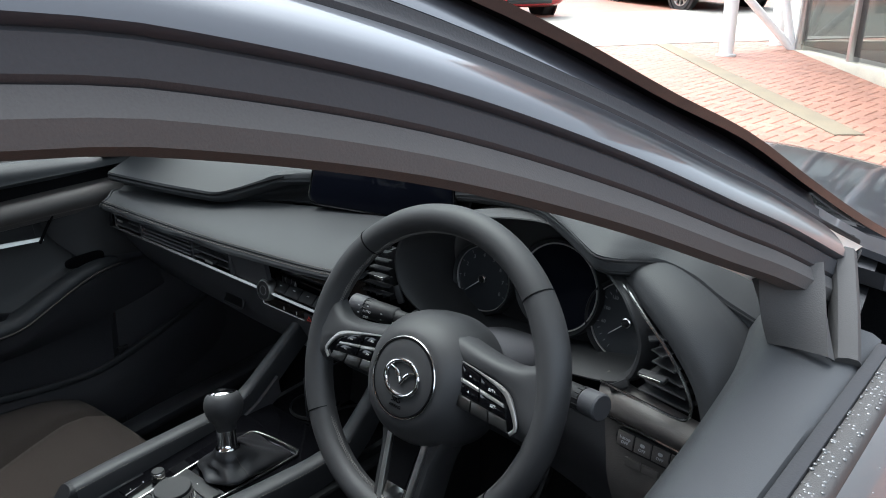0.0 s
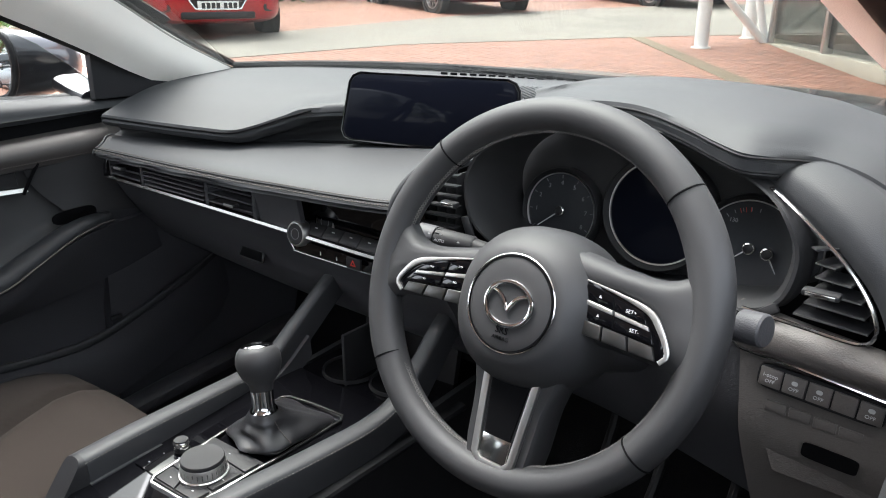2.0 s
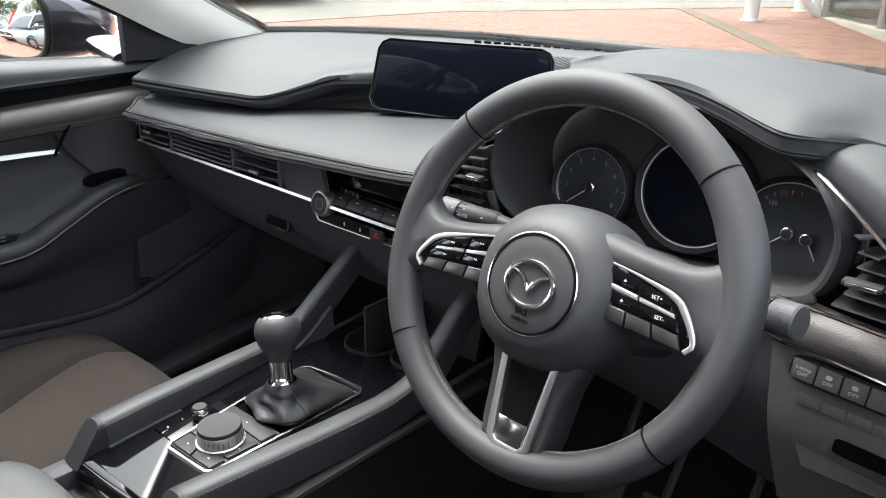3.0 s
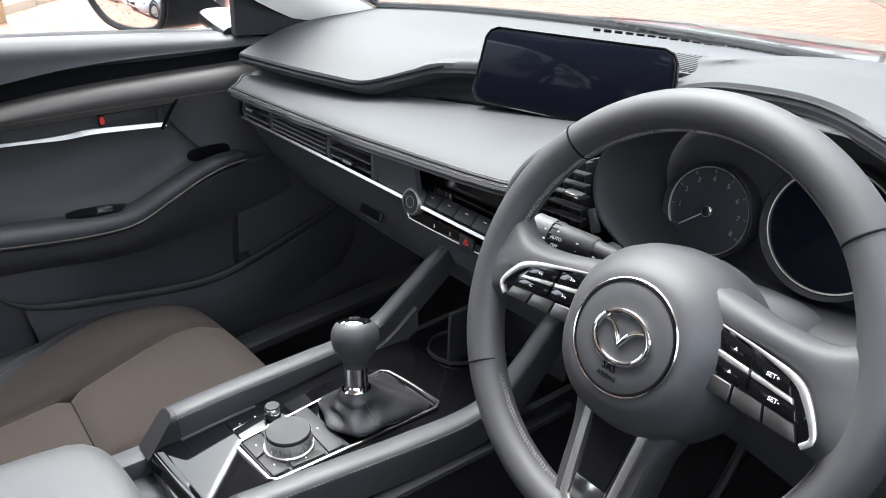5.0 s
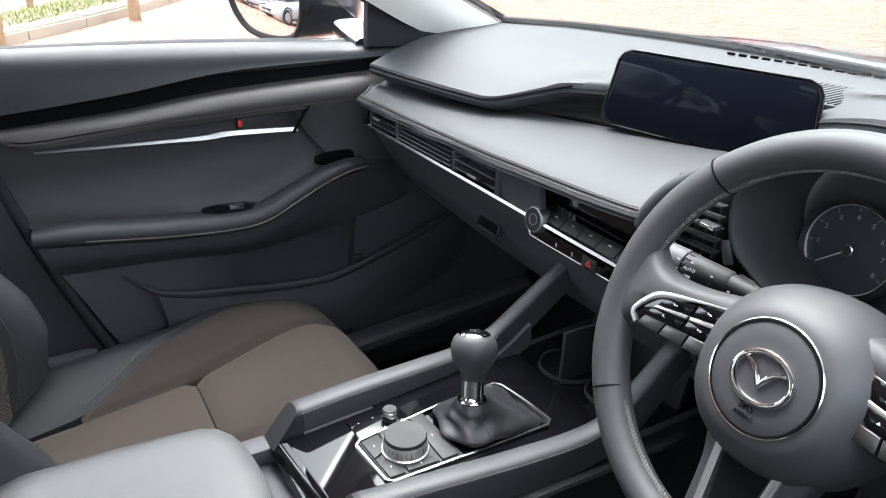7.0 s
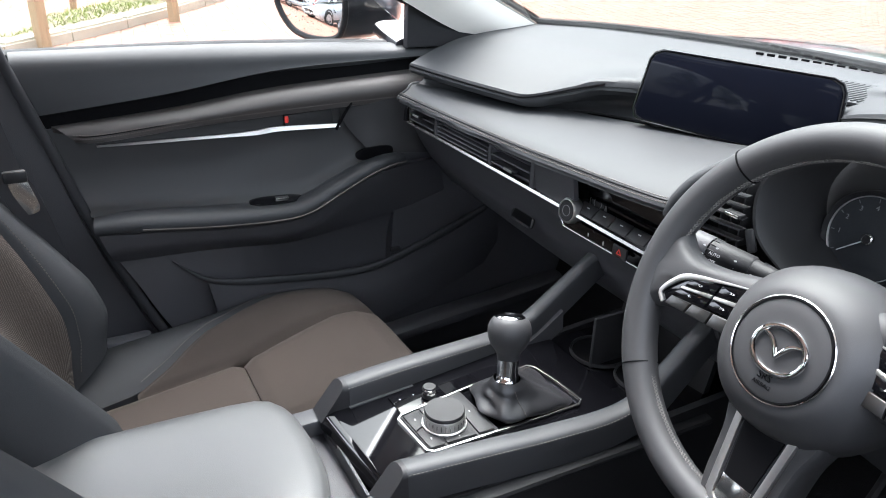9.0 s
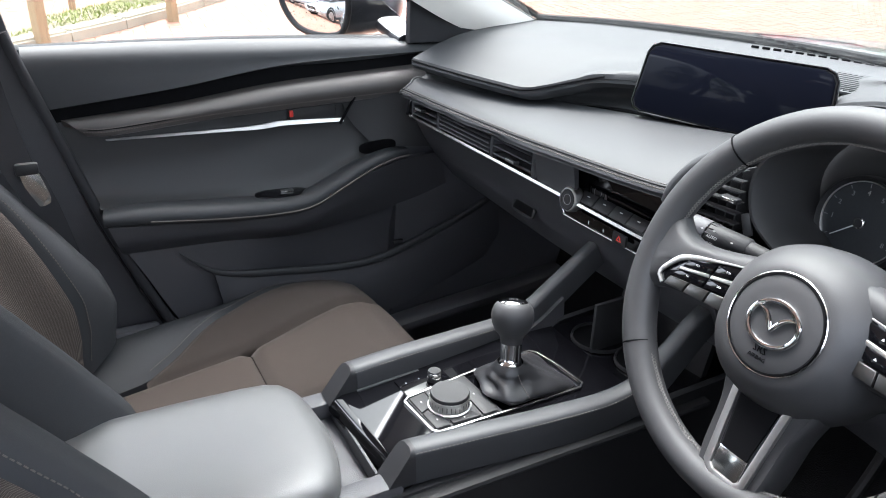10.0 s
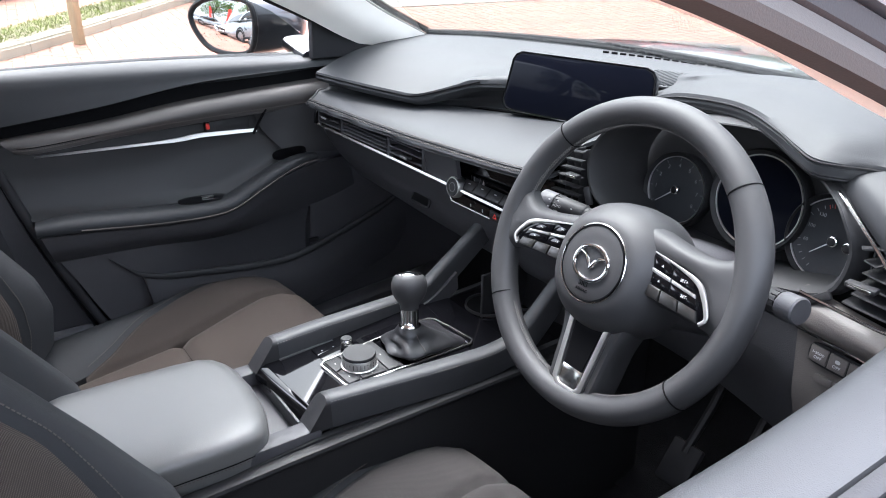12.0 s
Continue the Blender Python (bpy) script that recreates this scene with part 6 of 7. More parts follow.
part("lid_seam", tube([(0.1062, -0.2, 0.665), (0.1070, 0.05, 0.662), (0.1070, 0.16, 0.659), (0.100, 0.196, 0.658)], 0.0009, 20, 5), "pit", lid)


# ---- seats ----
def smooth_step(a, b, v):
    t = max(0.0, min(1.0, (v - a) / (b - a)))
    return t * t * (3 - 2 * t)


def cushion_z(u, y):
    b = float(np.interp(y, [-0.10, 0.02, 0.237, 0.36, 0.42, 0.46, 0.50, 0.53, 0.545, 0.55], [0.49, 0.505, 0.533, 0.560, 0.572, 0.570, 0.552, 0.510, 0.46, 0.40]))
    up = 0.030 * smooth_step(0.09, 0.19, abs(u)) * (1 - smooth_step(0.30, 0.47, y))
    down = 0.26 * max(0.0, abs(u) - 0.20) ** 1.5 * 4
    return b + up - down


def cushion_part(lo_edge, hi_edge, y0, y1, nx, ny):
    g = []
    for y in np.linspace(y0, y1, ny):
        a, b = lo_edge(y), hi_edge(y)
        row = []
        for k in range(nx):
            t = k / (nx - 1)
            u = a + (b - a) * t
            dip = 0.009 * (math.exp(-(t * abs(b - a) / 0.010) ** 2) + math.exp(-((1 - t) * abs(b - a) / 0.010) ** 2)) + (0.010 * math.exp(-((y - 0.236) / 0.011) ** 2) if abs(u) < SEAM(y) + 0.001 else 0.0)
            row.append((u, y - 0.02 * (abs(u) / 0.25) ** 2 * smooth_step(0.3, 0.5, y), cushion_z(u, y) - dip))
        g.append(row)
    return g


def grid(g, thick):
    ny, nx = len(g), len(g[0])
    v = np.array(g).reshape(-1, 3)
    f = [(i * nx + j, i * nx + j + 1, (i + 1) * nx + j + 1, (i + 1) * nx + j) for i in range(ny - 1) for j in range(nx - 1)]
    o = nx * ny
    v2 = v - (0, 0, thick) if np.ndim(thick) == 0 else v - np.array(thick)
    f += [tuple(o + q for q in reversed(k)) for k in f]
    rim = [j for j in range(nx)] + [i * nx + nx - 1 for i in range(1, ny)] + [(ny - 1) * nx + j for j in range(nx - 2, -1, -1)] + [i * nx for i in range(ny - 2, 0, -1)]
    f += [(rim[k - 1], rim[k], o + rim[k], o + rim[k - 1]) for k in range(len(rim))]
    return mesh(np.vstack([v, v2]), f)


SEAM = lambda y: float(np.interp(y, [-0.1, 0.05, 0.237, 0.441, 0.55], [0.098, 0.096, 0.098, 0.125, 0.130]))  # noqa: E731
EDGE = lambda y: float(np.interp(y, [-0.1, 0.06, 0.12, 0.20, 0.27, 0.35, 0.45, 0.55], [0.10, 0.11, 0.14, 0.195, 0.225, 0.240, 0.245, 0.22]))  # noqa: E731
HR = V(0, 0.005, 0.515)
HU, HF = V(0, -0.42, 0.907), V(0, 0.907, 0.42)


def back_point(u, h):
    swell = float(np.interp(h, [0.0, 0.06, 0.12, 0.2, 0.35, 0.5, 0.62], [0.080, 0.118, 0.122, 0.108, 0.082, 0.058, 0.03]))
    f = swell * smooth_step(0.10, 0.20, abs(u)) - 3.2 * max(0.0, abs(u) - 0.228) ** 1.35 + 0.012 * math.sin(min(1, h / 0.6) * math.pi)
    f -= 0.10 * smooth_step(0.5, 0.66, h)
    return V(u, 0, 0) + HR + HU * h + HF * f


def back_part(lo_edge, hi_edge, h0, h1, nx, nh):
    g = []
    for h in np.linspace(h0, h1, nh):
        a, b = lo_edge(h), hi_edge(h)
        row = []
        for k in range(nx):
            t = k / (nx - 1)
            dip = 0.006 * (math.exp(-(t * abs(b - a) / 0.006) ** 2) + math.exp(-((1 - t) * abs(b - a) / 0.006) ** 2))
            row.append(tuple(back_point(a + (b - a) * t, h) - HF * dip))
        g.append(row)
    return g


B_SEAM = lambda h: float(np.interp(h, [0, 0.2, 0.5, 0.65], [0.075, 0.075, 0.095, 0.10]))  # noqa: E731
B_EDGE = lambda h: float(np.interp(h, [0, 0.1, 0.3, 0.5, 0.65], [0.135, 0.155, 0.176, 0.168, 0.145]))  # noqa: E731
B_OUT = lambda h: float(np.interp(h, [0, 0.1, 0.3, 0.5, 0.65], [0.262, 0.276, 0.280, 0.262, 0.21]))  # noqa: E731


def seat(label):
    ob = thing("front_seat", label, "car seat", "front seats")
    neg = lambda fn: (lambda y: -fn(y))  # noqa: E731
    part("cushion_front", grid(cushion_part(neg(SEAM), SEAM, 0.237, 0.548, 30, 44), 0.03), "fabric", ob)
    part("cushion_rear", grid(cushion_part(neg(SEAM), SEAM, -0.06, 0.235, 30, 40), 0.03), "fabric", ob)
    for s in (-1, 1):
        sg = (lambda fn, s=s: (lambda y: s * fn(y)))
        part("cushion_bolster", grid(cushion_part(sg(SEAM), sg(EDGE), 0.06, 0.545, 24, 40), 0.03), "bolster_cloth", ob, "darker brown bolster cloth")
        part("cushion_flank", grid(cushion_part(sg(EDGE), sg(lambda y: 0.265), -0.06, 0.54, 14, 34), 0.10), "side_cloth", ob, "dark plain side cloth")
        part("cushion_stitching", stitches([(s * (EDGE(y) + 0.007), y - 0.02 * (EDGE(y) / 0.25) ** 2 * smooth_step(0.3, 0.5, y), cushion_z(s * (EDGE(y) + 0.007), y) + 0.0008) for y in np.linspace(0.07, 0.5, 24)], 0.005, 0.0007), "thread", ob)
        part("back_bolster", grid(back_part(sg(B_SEAM), sg(B_EDGE), 0.0, 0.64, 14, 34), -HF * -0.05), "mesh_cloth", ob, "brown-grey mesh cloth")
        part("back_flank", grid(back_part(sg(B_EDGE), sg(B_OUT), 0.0, 0.64, 14, 34), HF * 0.10), "side_cloth", ob, "dark plain side cloth")
        part("back_stitching", stitches([tuple(back_point(s * (B_EDGE(h) + 0.006), h) + HF * 0.0008) for h in np.linspace(0.02, 0.62, 30)], 0.006, 0.0009), "thread", ob)
    part("back_centre", grid(back_part(neg(B_SEAM), B_SEAM, 0.0, 0.64, 22, 30), HF * 0.06), "fabric", ob)
    part("back_shell", loft([np.array([tuple(HR + HU * h - HF * d + V(x * w, 0, 0)) for x, d in ((-0.23, 0.02), (0.23, 0.02), (0.21, 0.10), (-0.21, 0.10))]) for h, w in ((0.0, 1), (0.3, 1.05), (0.55, 0.98), (0.64, 0.8))]), "side_cloth", ob)
    part("headrest", loft([np.array([tuple(HR + HU * h + HF * (d - 0.07) + V(x, 0, 0)) for x, d in squircle(w, 0.05, 3, 24)]) for h, w in ((0.66, 0.09), (0.68, 0.12), (0.76, 0.13), (0.82, 0.11), (0.835, 0.07))]), "side_cloth", ob)
    for x in (-0.07, 0.07):
        part("headrest_post", tube([tuple(HR + HU * h + HF * -0.06 + V(x, 0, 0)) for h in (0.58, 0.68)], 0.006, 4), "chrome", ob)
    part("seat_base", box((0.44, 0.46, 0.16), (0, 0.22, 0.38), 0.03), "plastic", ob)
    part("hinge_cover", box((0.03, 0.16, 0.07), (-0.262, 0.03, 0.50), 0.012), "hard", ob, "black plastic hinge cover")
    part("hinge_cover", box((0.03, 0.16, 0.07), (0.262, 0.03, 0.50), 0.012), "hard", ob, "black plastic hinge cover")
    for x in (-0.18, 0.18):
        part("seat_rail", box((0.04, 0.5, 0.02), (x, 0.2, 0.305), 0.004), "plastic", ob)
    return ob


passenger_seat = seat("brown-grey cloth front seat with dark side bolsters")
passenger_seat.matrix_basis = Matrix.Translation((-0.362, 0, 0))
driver_seat = copy_thing(passenger_seat, Matrix.Translation((0.362, 0.0, 0.012)))

for ob in driver_seat.children:
    if ob.name.startswith(("cushion_bolster", "cushion_front", "cushion_rear")):
        ob.data = ob.data.copy()
        ob.data.materials.clear()
        ob.data.materials.append(M["dark_mesh"])

for ob in passenger_seat.children:
    if ob.name.startswith(("back_", "headrest")):
        ob.location.y -= 0.05

# ---- belt on the centre pillar ----
belt = thing("seat_belt", "black seat belt on the centre pillar", "seat belt")
part("webbing", sweep([(-0.625, -0.10, 1.22), (-0.615, -0.085, 1.0), (-0.60, -0.065, 0.872), (-0.59, -0.04, 0.80), (-0.60, 0.02, 0.45)], [(-0.0235, -0.0006), (0.0235, -0.0006), (0.0235, 0.0006), (-0.0235, 0.0006)], up=(1, 0.2, 0), n=30), "rubber", belt)
tongue = part("tongue", prism(squircle(0.014, 0.034, 4, 24), 0.003, axes((-0.592, -0.045, 0.838), (0, 1, 0.25), (0, -0.25, 1)), 0.001), "chrome", belt, "metal belt tongue")
part("tongue_cover", box((0.012, 0.034, 0.020), (-0.592, -0.052, 0.868), 0.004), "plastic", tongue)

# ---- rear-view mirror ----
rear_mirror = thing("rear_view_mirror", "black rear-view mirror under the windscreen", "mirror")
rm = axes((-0.03, 0.508, 1.257), (1, 0.30, 0.045), (-0.05, 0.12, 1))
rl = [(x, y) for x, y in squircle(0.136, 0.039, 4.5, 44)]
part("housing", loft([np.array([rm @ Vector((x * k, y * k, z)) for x, y in rl]) for k, z in ((0.97, 0.006), (1.0, 0.002), (1.0, -0.004), (0.93, -0.02), (0.6, -0.034), (0.2, -0.038))]), "plastic", rear_mirror)
part("mirror_glass", prism([(x * 0.96, y * 0.93) for x, y in rl], 0.002, rm @ Matrix.Translation((0, 0, 0.005))), "mirror_dim", rear_mirror, "mirror glass coloured dark like a dim reflection", smooth=False)
part("stem", tube([tuple(rm @ Vector((0, 0, -0.03))), (-0.015, 0.56, 1.30), (-0.01, 0.60, 1.325)], 0.010, 8, 10), "plastic", rear_mirror)

# ---- pedals and mats ----
pedals = []
for x, w in ((0.25, 0.06), (0.34, 0.07), (0.45, 0.05)):
    p = thing("pedal", "black rubber foot pedal in the footwell", "pedal", "driver pedals")
    part("pad", box((w, 0.015, 0.08 if x < 0.42 else 0.16), (0, 0, 0), 0.004, pose(x, 0.88, 0.42, -35)), "rubber", p)
    part("arm", tube([(x, 0.89, 0.44), (x, 0.97, 0.55), (x, 1.0, 0.7)], 0.008, 10), "plastic", p)
for x in (-0.38, 0.38):
    mat_ob = part("floor_mat", box((0.42, 0.62, 0.012), (x, 0.72, 0.306), 0.004), "carpet")
    tagged(mat_ob, "black carpet mat on the footwell floor", "floor mat", "floor mats")
part("toe_board", sheet([[(-0.65, 0.85, 0.31), (0.65, 0.85, 0.31)], [(-0.65, 1.0, 0.40), (0.65, 1.0, 0.40)], [(-0.65, 1.07, 0.70), (0.65, 1.07, 0.70)]], 6, 8, 0.01, (0, 1, 0)), "carpet", car)


# ---- parked cars ----
def wheel_parts(owner, x, y, side, z=0.35):
    m = Matrix.Translation((x, y, z)) @ pose(0, 0, 0, 0, 90 * side, 0)
    w = part("wheel", lathe([(0.22, -0.10), (0.33, -0.11), (0.355, -0.08), (0.36, 0.0), (0.355, 0.08), (0.33, 0.11), (0.25, 0.105), (0.245, 0.02), (0.05, 0.015), (0.001, 0.015)], m, 36), "tyre", owner)
    part("rim", join(lathe([(0.25, 0.095), (0.255, 0.108), (0.235, 0.108), (0.225, 0.06)], m, 36, False), lathe([(0.06, 0.02), (0.055, 0.085), (0.001, 0.088)], m, 20),
                     *[prism([(0.04, -0.022), (0.235, -0.030), (0.240, -0.008), (0.04, 0.006)], 0.03, m @ Matrix.Rotation(k * math.pi / 5, 4, "Z") @ Matrix.Translation((0, 0, 0.065))) for k in range(10)]), "alloy", w, "bright alloy rim")


def parked_car(label, paint, m, tall=1.0):
    """A five-door car, its nose at the origin and its length along y."""
    ob = thing("parked_car", label, "car", "parked cars")
    ob.matrix_basis = m
    st = ((0.0, 0.66, 0.36, 0.66), (0.05, 0.76, 0.26, 0.78), (0.16, 0.84, 0.22, 0.88), (0.4, 0.89, 0.21, 0.95), (0.9, 0.925, 0.20, 1.01), (1.35, 0.93, 0.20, 1.05), (2.4, 0.93, 0.20, 1.08), (3.5, 0.93, 0.22, 1.10), (4.15, 0.90, 0.26, 1.10), (4.4, 0.84, 0.34, 1.04), (4.5, 0.74, 0.46, 0.96))
    loops = []
    for y, w, z0, z1 in st:
        z1 *= 1 + (tall - 1) * 0.5
        sec = squircle(w, (z1 - z0) / 2, 5.0, 44)
        sec[:, 0] *= 1 - 0.06 * np.clip(sec[:, 1] / ((z1 - z0) / 2), 0, 1) ** 2
        loops.append(np.array([(x, y, (z0 + z1) / 2 + z) for x, z in sec]))
    net = np.stack([curve([lp[j] for lp in loops], 36) for j in range(44)], 1)
    body = part("body", loft(list(net)), paint, ob)
    gh = ((1.05, 0.74, 1.02, 1.05), (1.35, 0.73, 1.03, 1.26), (1.75, 0.71, 1.05, 1.50), (2.1, 0.69, 1.06, 1.60), (2.9, 0.68, 1.08, 1.63), (3.7, 0.66, 1.09, 1.56), (4.15, 0.62, 1.09, 1.30), (4.35, 0.60, 1.07, 1.10))
    loops = []
    for y, w, z0, z1 in gh:
        z1 = z0 + (z1 - z0) * tall
        loops.append(np.array([(x * (1 - 0.16 * max(0, z / ((z1 - z0) / 2)) * (z1 - z0) / 0.55), y, (z0 + z1) / 2 + z) for x, z in squircle(w, (z1 - z0) / 2, 4.5, 32)]))
    net = np.stack([curve([lp[j] for lp in loops], 26) for j in range(32)], 1)
    part("side_glass", loft(list(net)), "dark_glass", ob, "dark tinted glazing")
    zt = lambda y: float(np.interp(y, [1.75, 2.1, 2.9, 3.7, 4.15], [1.07 + 0.45 * tall, 1.06 + 0.54 * tall, 1.08 + 0.55 * tall, 1.09 + 0.47 * tall, 1.09 + 0.21 * tall]))  # noqa: E731
    part("roof", sheet([[(x, y, zt(y) + 0.012 - 0.05 * (x / 0.55) ** 4) for x in (-0.56, -0.45, 0, 0.45, 0.56)] for y in (1.78, 2.1, 2.9, 3.7, 4.1)], 14, 14, 0.02, (0, 0, -1)), paint, ob)
    for s in (-1, 1):
        part("pillar", sweep([(s * 0.735, 1.08, 1.04), (s * 0.66, 1.45, 1.06 + 0.24 * tall), (s * 0.58, 1.80, 1.07 + 0.46 * tall)], squircle(0.035, 0.03, 3, 10), n=8), paint, ob)
        part("pillar", sweep([(s * 0.715, 2.55, 1.08), (s * 0.60, 2.6, 1.06 + 0.53 * tall)], squircle(0.04, 0.03, 3, 10), n=4), "grille", ob)
        part("pillar", sweep([(s * 0.70, 3.75, 1.10), (s * 0.60, 3.65, 1.08 + 0.46 * tall)], squircle(0.10, 0.03, 3, 10), n=4), paint, ob)
        part("wing_mirror", loft([np.array([(s * 0.98 + x, 1.42 + d, 1.10 + z) for x, z in squircle(0.11 * k, 0.065 * k, 3, 16)]) for d, k in ((-0.10, 0.3), (-0.07, 0.8), (0.0, 1.0), (0.03, 1.0))]), paint, ob)
        part("headlamp", sheet([[(s * 0.46, 0.015, 0.70), (s * 0.62, 0.04, 0.72), (s * 0.80, 0.20, 0.78)], [(s * 0.46, 0.012, 0.62), (s * 0.62, 0.03, 0.63), (s * 0.81, 0.19, 0.68)]], 12, 5, 0.03, (0, 1, 0)), "lamp", ob, "clear headlamp")
        part("fog_recess", prism(squircle(0.08, 0.05, 3, 20), 0.02, axes((s * 0.66, 0.035, 0.42), (1, s * 0.45, 0), (0, 0, 1))), "grille", ob)
        part("arch", lathe([(0.43, -0.02), (0.43, 0.012), (0.37, 0.016), (0.36, -0.10)], Matrix.Translation((s * 0.925, 0.92, 0.36)) @ pose(0, 0, 0, 0, 90 * s, 0), 32, False), "grille", ob)
        part("arch", lathe([(0.43, -0.02), (0.43, 0.012), (0.37, 0.016), (0.36, -0.10)], Matrix.Translation((s * 0.925, 3.58, 0.36)) @ pose(0, 0, 0, 0, 90 * s, 0), 32, False), "grille", ob)
        part("sill_trim", box((0.04, 1.9, 0.12), (s * 0.925, 2.25, 0.27), 0.015), "grille", ob)
        part("door_line", box((0.004, 0.012, 0.62), (s * 0.929, 1.38, 0.72), 0), "grille", ob)
        part("door_line", box((0.004, 0.012, 0.66), (s * 0.932, 2.45, 0.74), 0), "grille", ob)
        part("door_handle", box((0.02, 0.16, 0.03), (s * 0.935, 2.2, 0.92), 0.008), paint, ob)
        part("tail_lamp", box((0.30, 0.05, 0.10), (s * 0.62, 4.46, 0.92), 0.02), "red_mark", ob)
        for y in (0.92, 3.58):
            wheel_parts(ob, s * 0.83, y, s)
    grille = part("grille", prism([(-0.42, 0.74), (0.42, 0.74), (0.46, 0.66), (0.28, 0.42), (-0.28, 0.42), (-0.46, 0.66)], 0.05, axes((0, 0.03, 0), (1, 0, 0), (0, 0, 1)), 0.01), "grille", ob, "black radiator grille")
    part("grille_trim", sweep([(-0.47, -0.022, 0.68), (-0.29, -0.03, 0.41), (0.29, -0.03, 0.41), (0.47, -0.022, 0.68)], disc(0.014, n=8)), "bright", grille)
    part("badge", lathe([(0.07, 0.0), (0.07, 0.008), (0.05, 0.01), (0.04, 0.004)], axes((0, -0.024, 0.62), (1, 0, 0), (0, 0, 1)), 24, False), "bright", grille)
    part("bumper_intake", box((0.95, 0.05, 0.10), (0, 0.02, 0.33), 0.02), "grille", ob)
    plate = part("number_plate", box((0.52, 0.012, 0.11), (0, -0.035, 0.45), 0.003), "white_paint", ob, "white number plate")
    part("plate_bars", join(*[box((0.045, 0.004, 0.07), (-0.19 + 0.062 * k + 0.03 * (k > 3), -0.043, 0.45), 0) for k in range(7)]), "grille", plate)
    return ob


red_one = parked_car("glossy red parked car with a white front plate", "red_paint", place(-7.93, 5.92, 66.4), 1.05)
copy_thing(red_one, place(-7.33, 11.45, 68))
copy_thing(red_one, place(-4.9, 15.4, 62))
silver = parked_car("silver parked car on the yard", "silver_paint", place(-3.2, -8.5, 215), 0.92)
copy_thing(silver, place(-1.2, -10.4, 215))
copy_thing(silver, place(-7.6, -12.5, 205))
tagged(copy_thing(silver, place(4.5, -9, 200)), "silver parked car on the yard")
dark_car = parked_car("dark parked car beyond the verge", "paint", place(-10.1, -3.2, 14), 0.95)
parked_car("white parked car on the yard", "white_paint", place(-9.5, -15.0, 205), 0.95)
parked_car("blue parked car on the yard", "blue_paint", place(-12.5, -17.0, 205), 0.95)


# ---- greenery ----
def leaf_cloud(spots, count, size, seed):
    """Loose leaves over rounded clumps, each a small folded blade."""
    r = random.Random(seed)
    verts, faces = [], []
    total = sum(a * b for *_, a, b in spots)
    for cx, cy, cz, rx, rz in spots:
        for _ in range(int(count * rx * rz / total)):
            u, t = r.uniform(-1, 1), r.uniform(0, 2 * math.pi)
            k = r.uniform(0.72, 1.06) + 0.10 * math.sin(5 * t + 7 * u)
            q = math.sqrt(max(0, 1 - u * u))
            p = Vector((cx + rx * k * q * math.cos(t), cy + rx * k * q * math.sin(t), cz + rz * k * u))
            e = Euler((r.uniform(0, 6.3), r.uniform(0, 6.3), r.uniform(0, 6.3))).to_matrix()
            s = size * r.uniform(0.6, 1.3)
            o = len(verts)
            verts += [p + e @ Vector(c) * s for c in ((-1, 0, 0), (0, -0.45, 0.12), (1, 0, 0), (0, 0.45, 0.12))]
            faces += [(o, o + 1, o + 2), (o, o + 2, o + 3)]
    return mesh(verts, faces)


def spots_along(a, b, n, rx, rz, lift, seed):
    r = random.Random(seed)
    out = []
    for k in range(n):
        t = (k + 0.5) / n
        x, y = a[0] + (b[0] - a[0]) * t + r.uniform(-0.2, 0.2), a[1] + (b[1] - a[1]) * t + r.uniform(-0.2, 0.2)
        out.append((x, y, gz(x, y) + lift, rx * r.uniform(0.85, 1.2), rz * r.uniform(0.85, 1.15)))
    return out


tagged(part("hedge", leaf_cloud(spots_along((-15.0, 3.0), (-9.6, 26), 22, 0.9, 0.75, 0.6, 3), 9000, 0.10, 1), "leaf", smooth=False), "clipped green hedge behind the parked cars", "hedge", kind="stuff")
tagged(part("bush", leaf_cloud([(-11.6, 4.1, gz(-11.6, 4.1) + 0.9, 1.35, 1.15)], 4200, 0.07, 2), "leaf", smooth=False), "rounded green bush beside a parked car", "bush", kind="stuff")
tagged(part("bush", leaf_cloud([(-11.2, 5.25, gz(-11.2, 5.25) + 0.7, 0.45, 0.75)], 900, 0.06, 5), "leaf_yellow", smooth=False), "yellow-green shrub beside a parked car", "bush", kind="stuff")
tagged(part("bush", leaf_cloud([(-9.1, 2.30, gz(-9.1, 2.3) + 0.42, 0.42, 0.38), (-8.9, 2.9, gz(-8.9, 2.9) + 0.3, 0.3, 0.28)], 2400, 0.045, 6), "leaf", smooth=False), "small clipped shrub on the verge", "bush", kind="stuff")


def tree(x, y, h, seed):
    ob = thing("tree", "broad leafy tree beyond the car park", "tree", "trees round the yard")
    z = gz(x, y)
    r = random.Random(seed)
    limbs = [tube([(x, y, z - 0.2), (x + 0.1, y, z + h * 0.25), (x - 0.05, y + 0.1, z + h * 0.55)], 0.16, 8, 8)]
    spots = []
    for k in range(9):
        t, rr = k * 2.4, h * r.uniform(0.12, 0.26)
        tip = (x + rr * math.cos(t), y + rr * math.sin(t), z + h * r.uniform(0.45, 0.9))
        limbs.append(tube([(x, y, z + h * r.uniform(0.25, 0.45)), tuple((V(x, y, z + h * 0.5) + V(*tip)) / 2), tip], 0.06, 6, 6))
        spots.append((*tip, h * r.uniform(0.13, 0.2), h * r.uniform(0.11, 0.16)))
    part("trunk", join(*limbs), "bark", ob)
    part("crown", leaf_cloud(spots, 3200, 0.16, seed), "leaf", ob, smooth=False)
    return ob


first = tree(-9.0, -27, 8.5, 11)
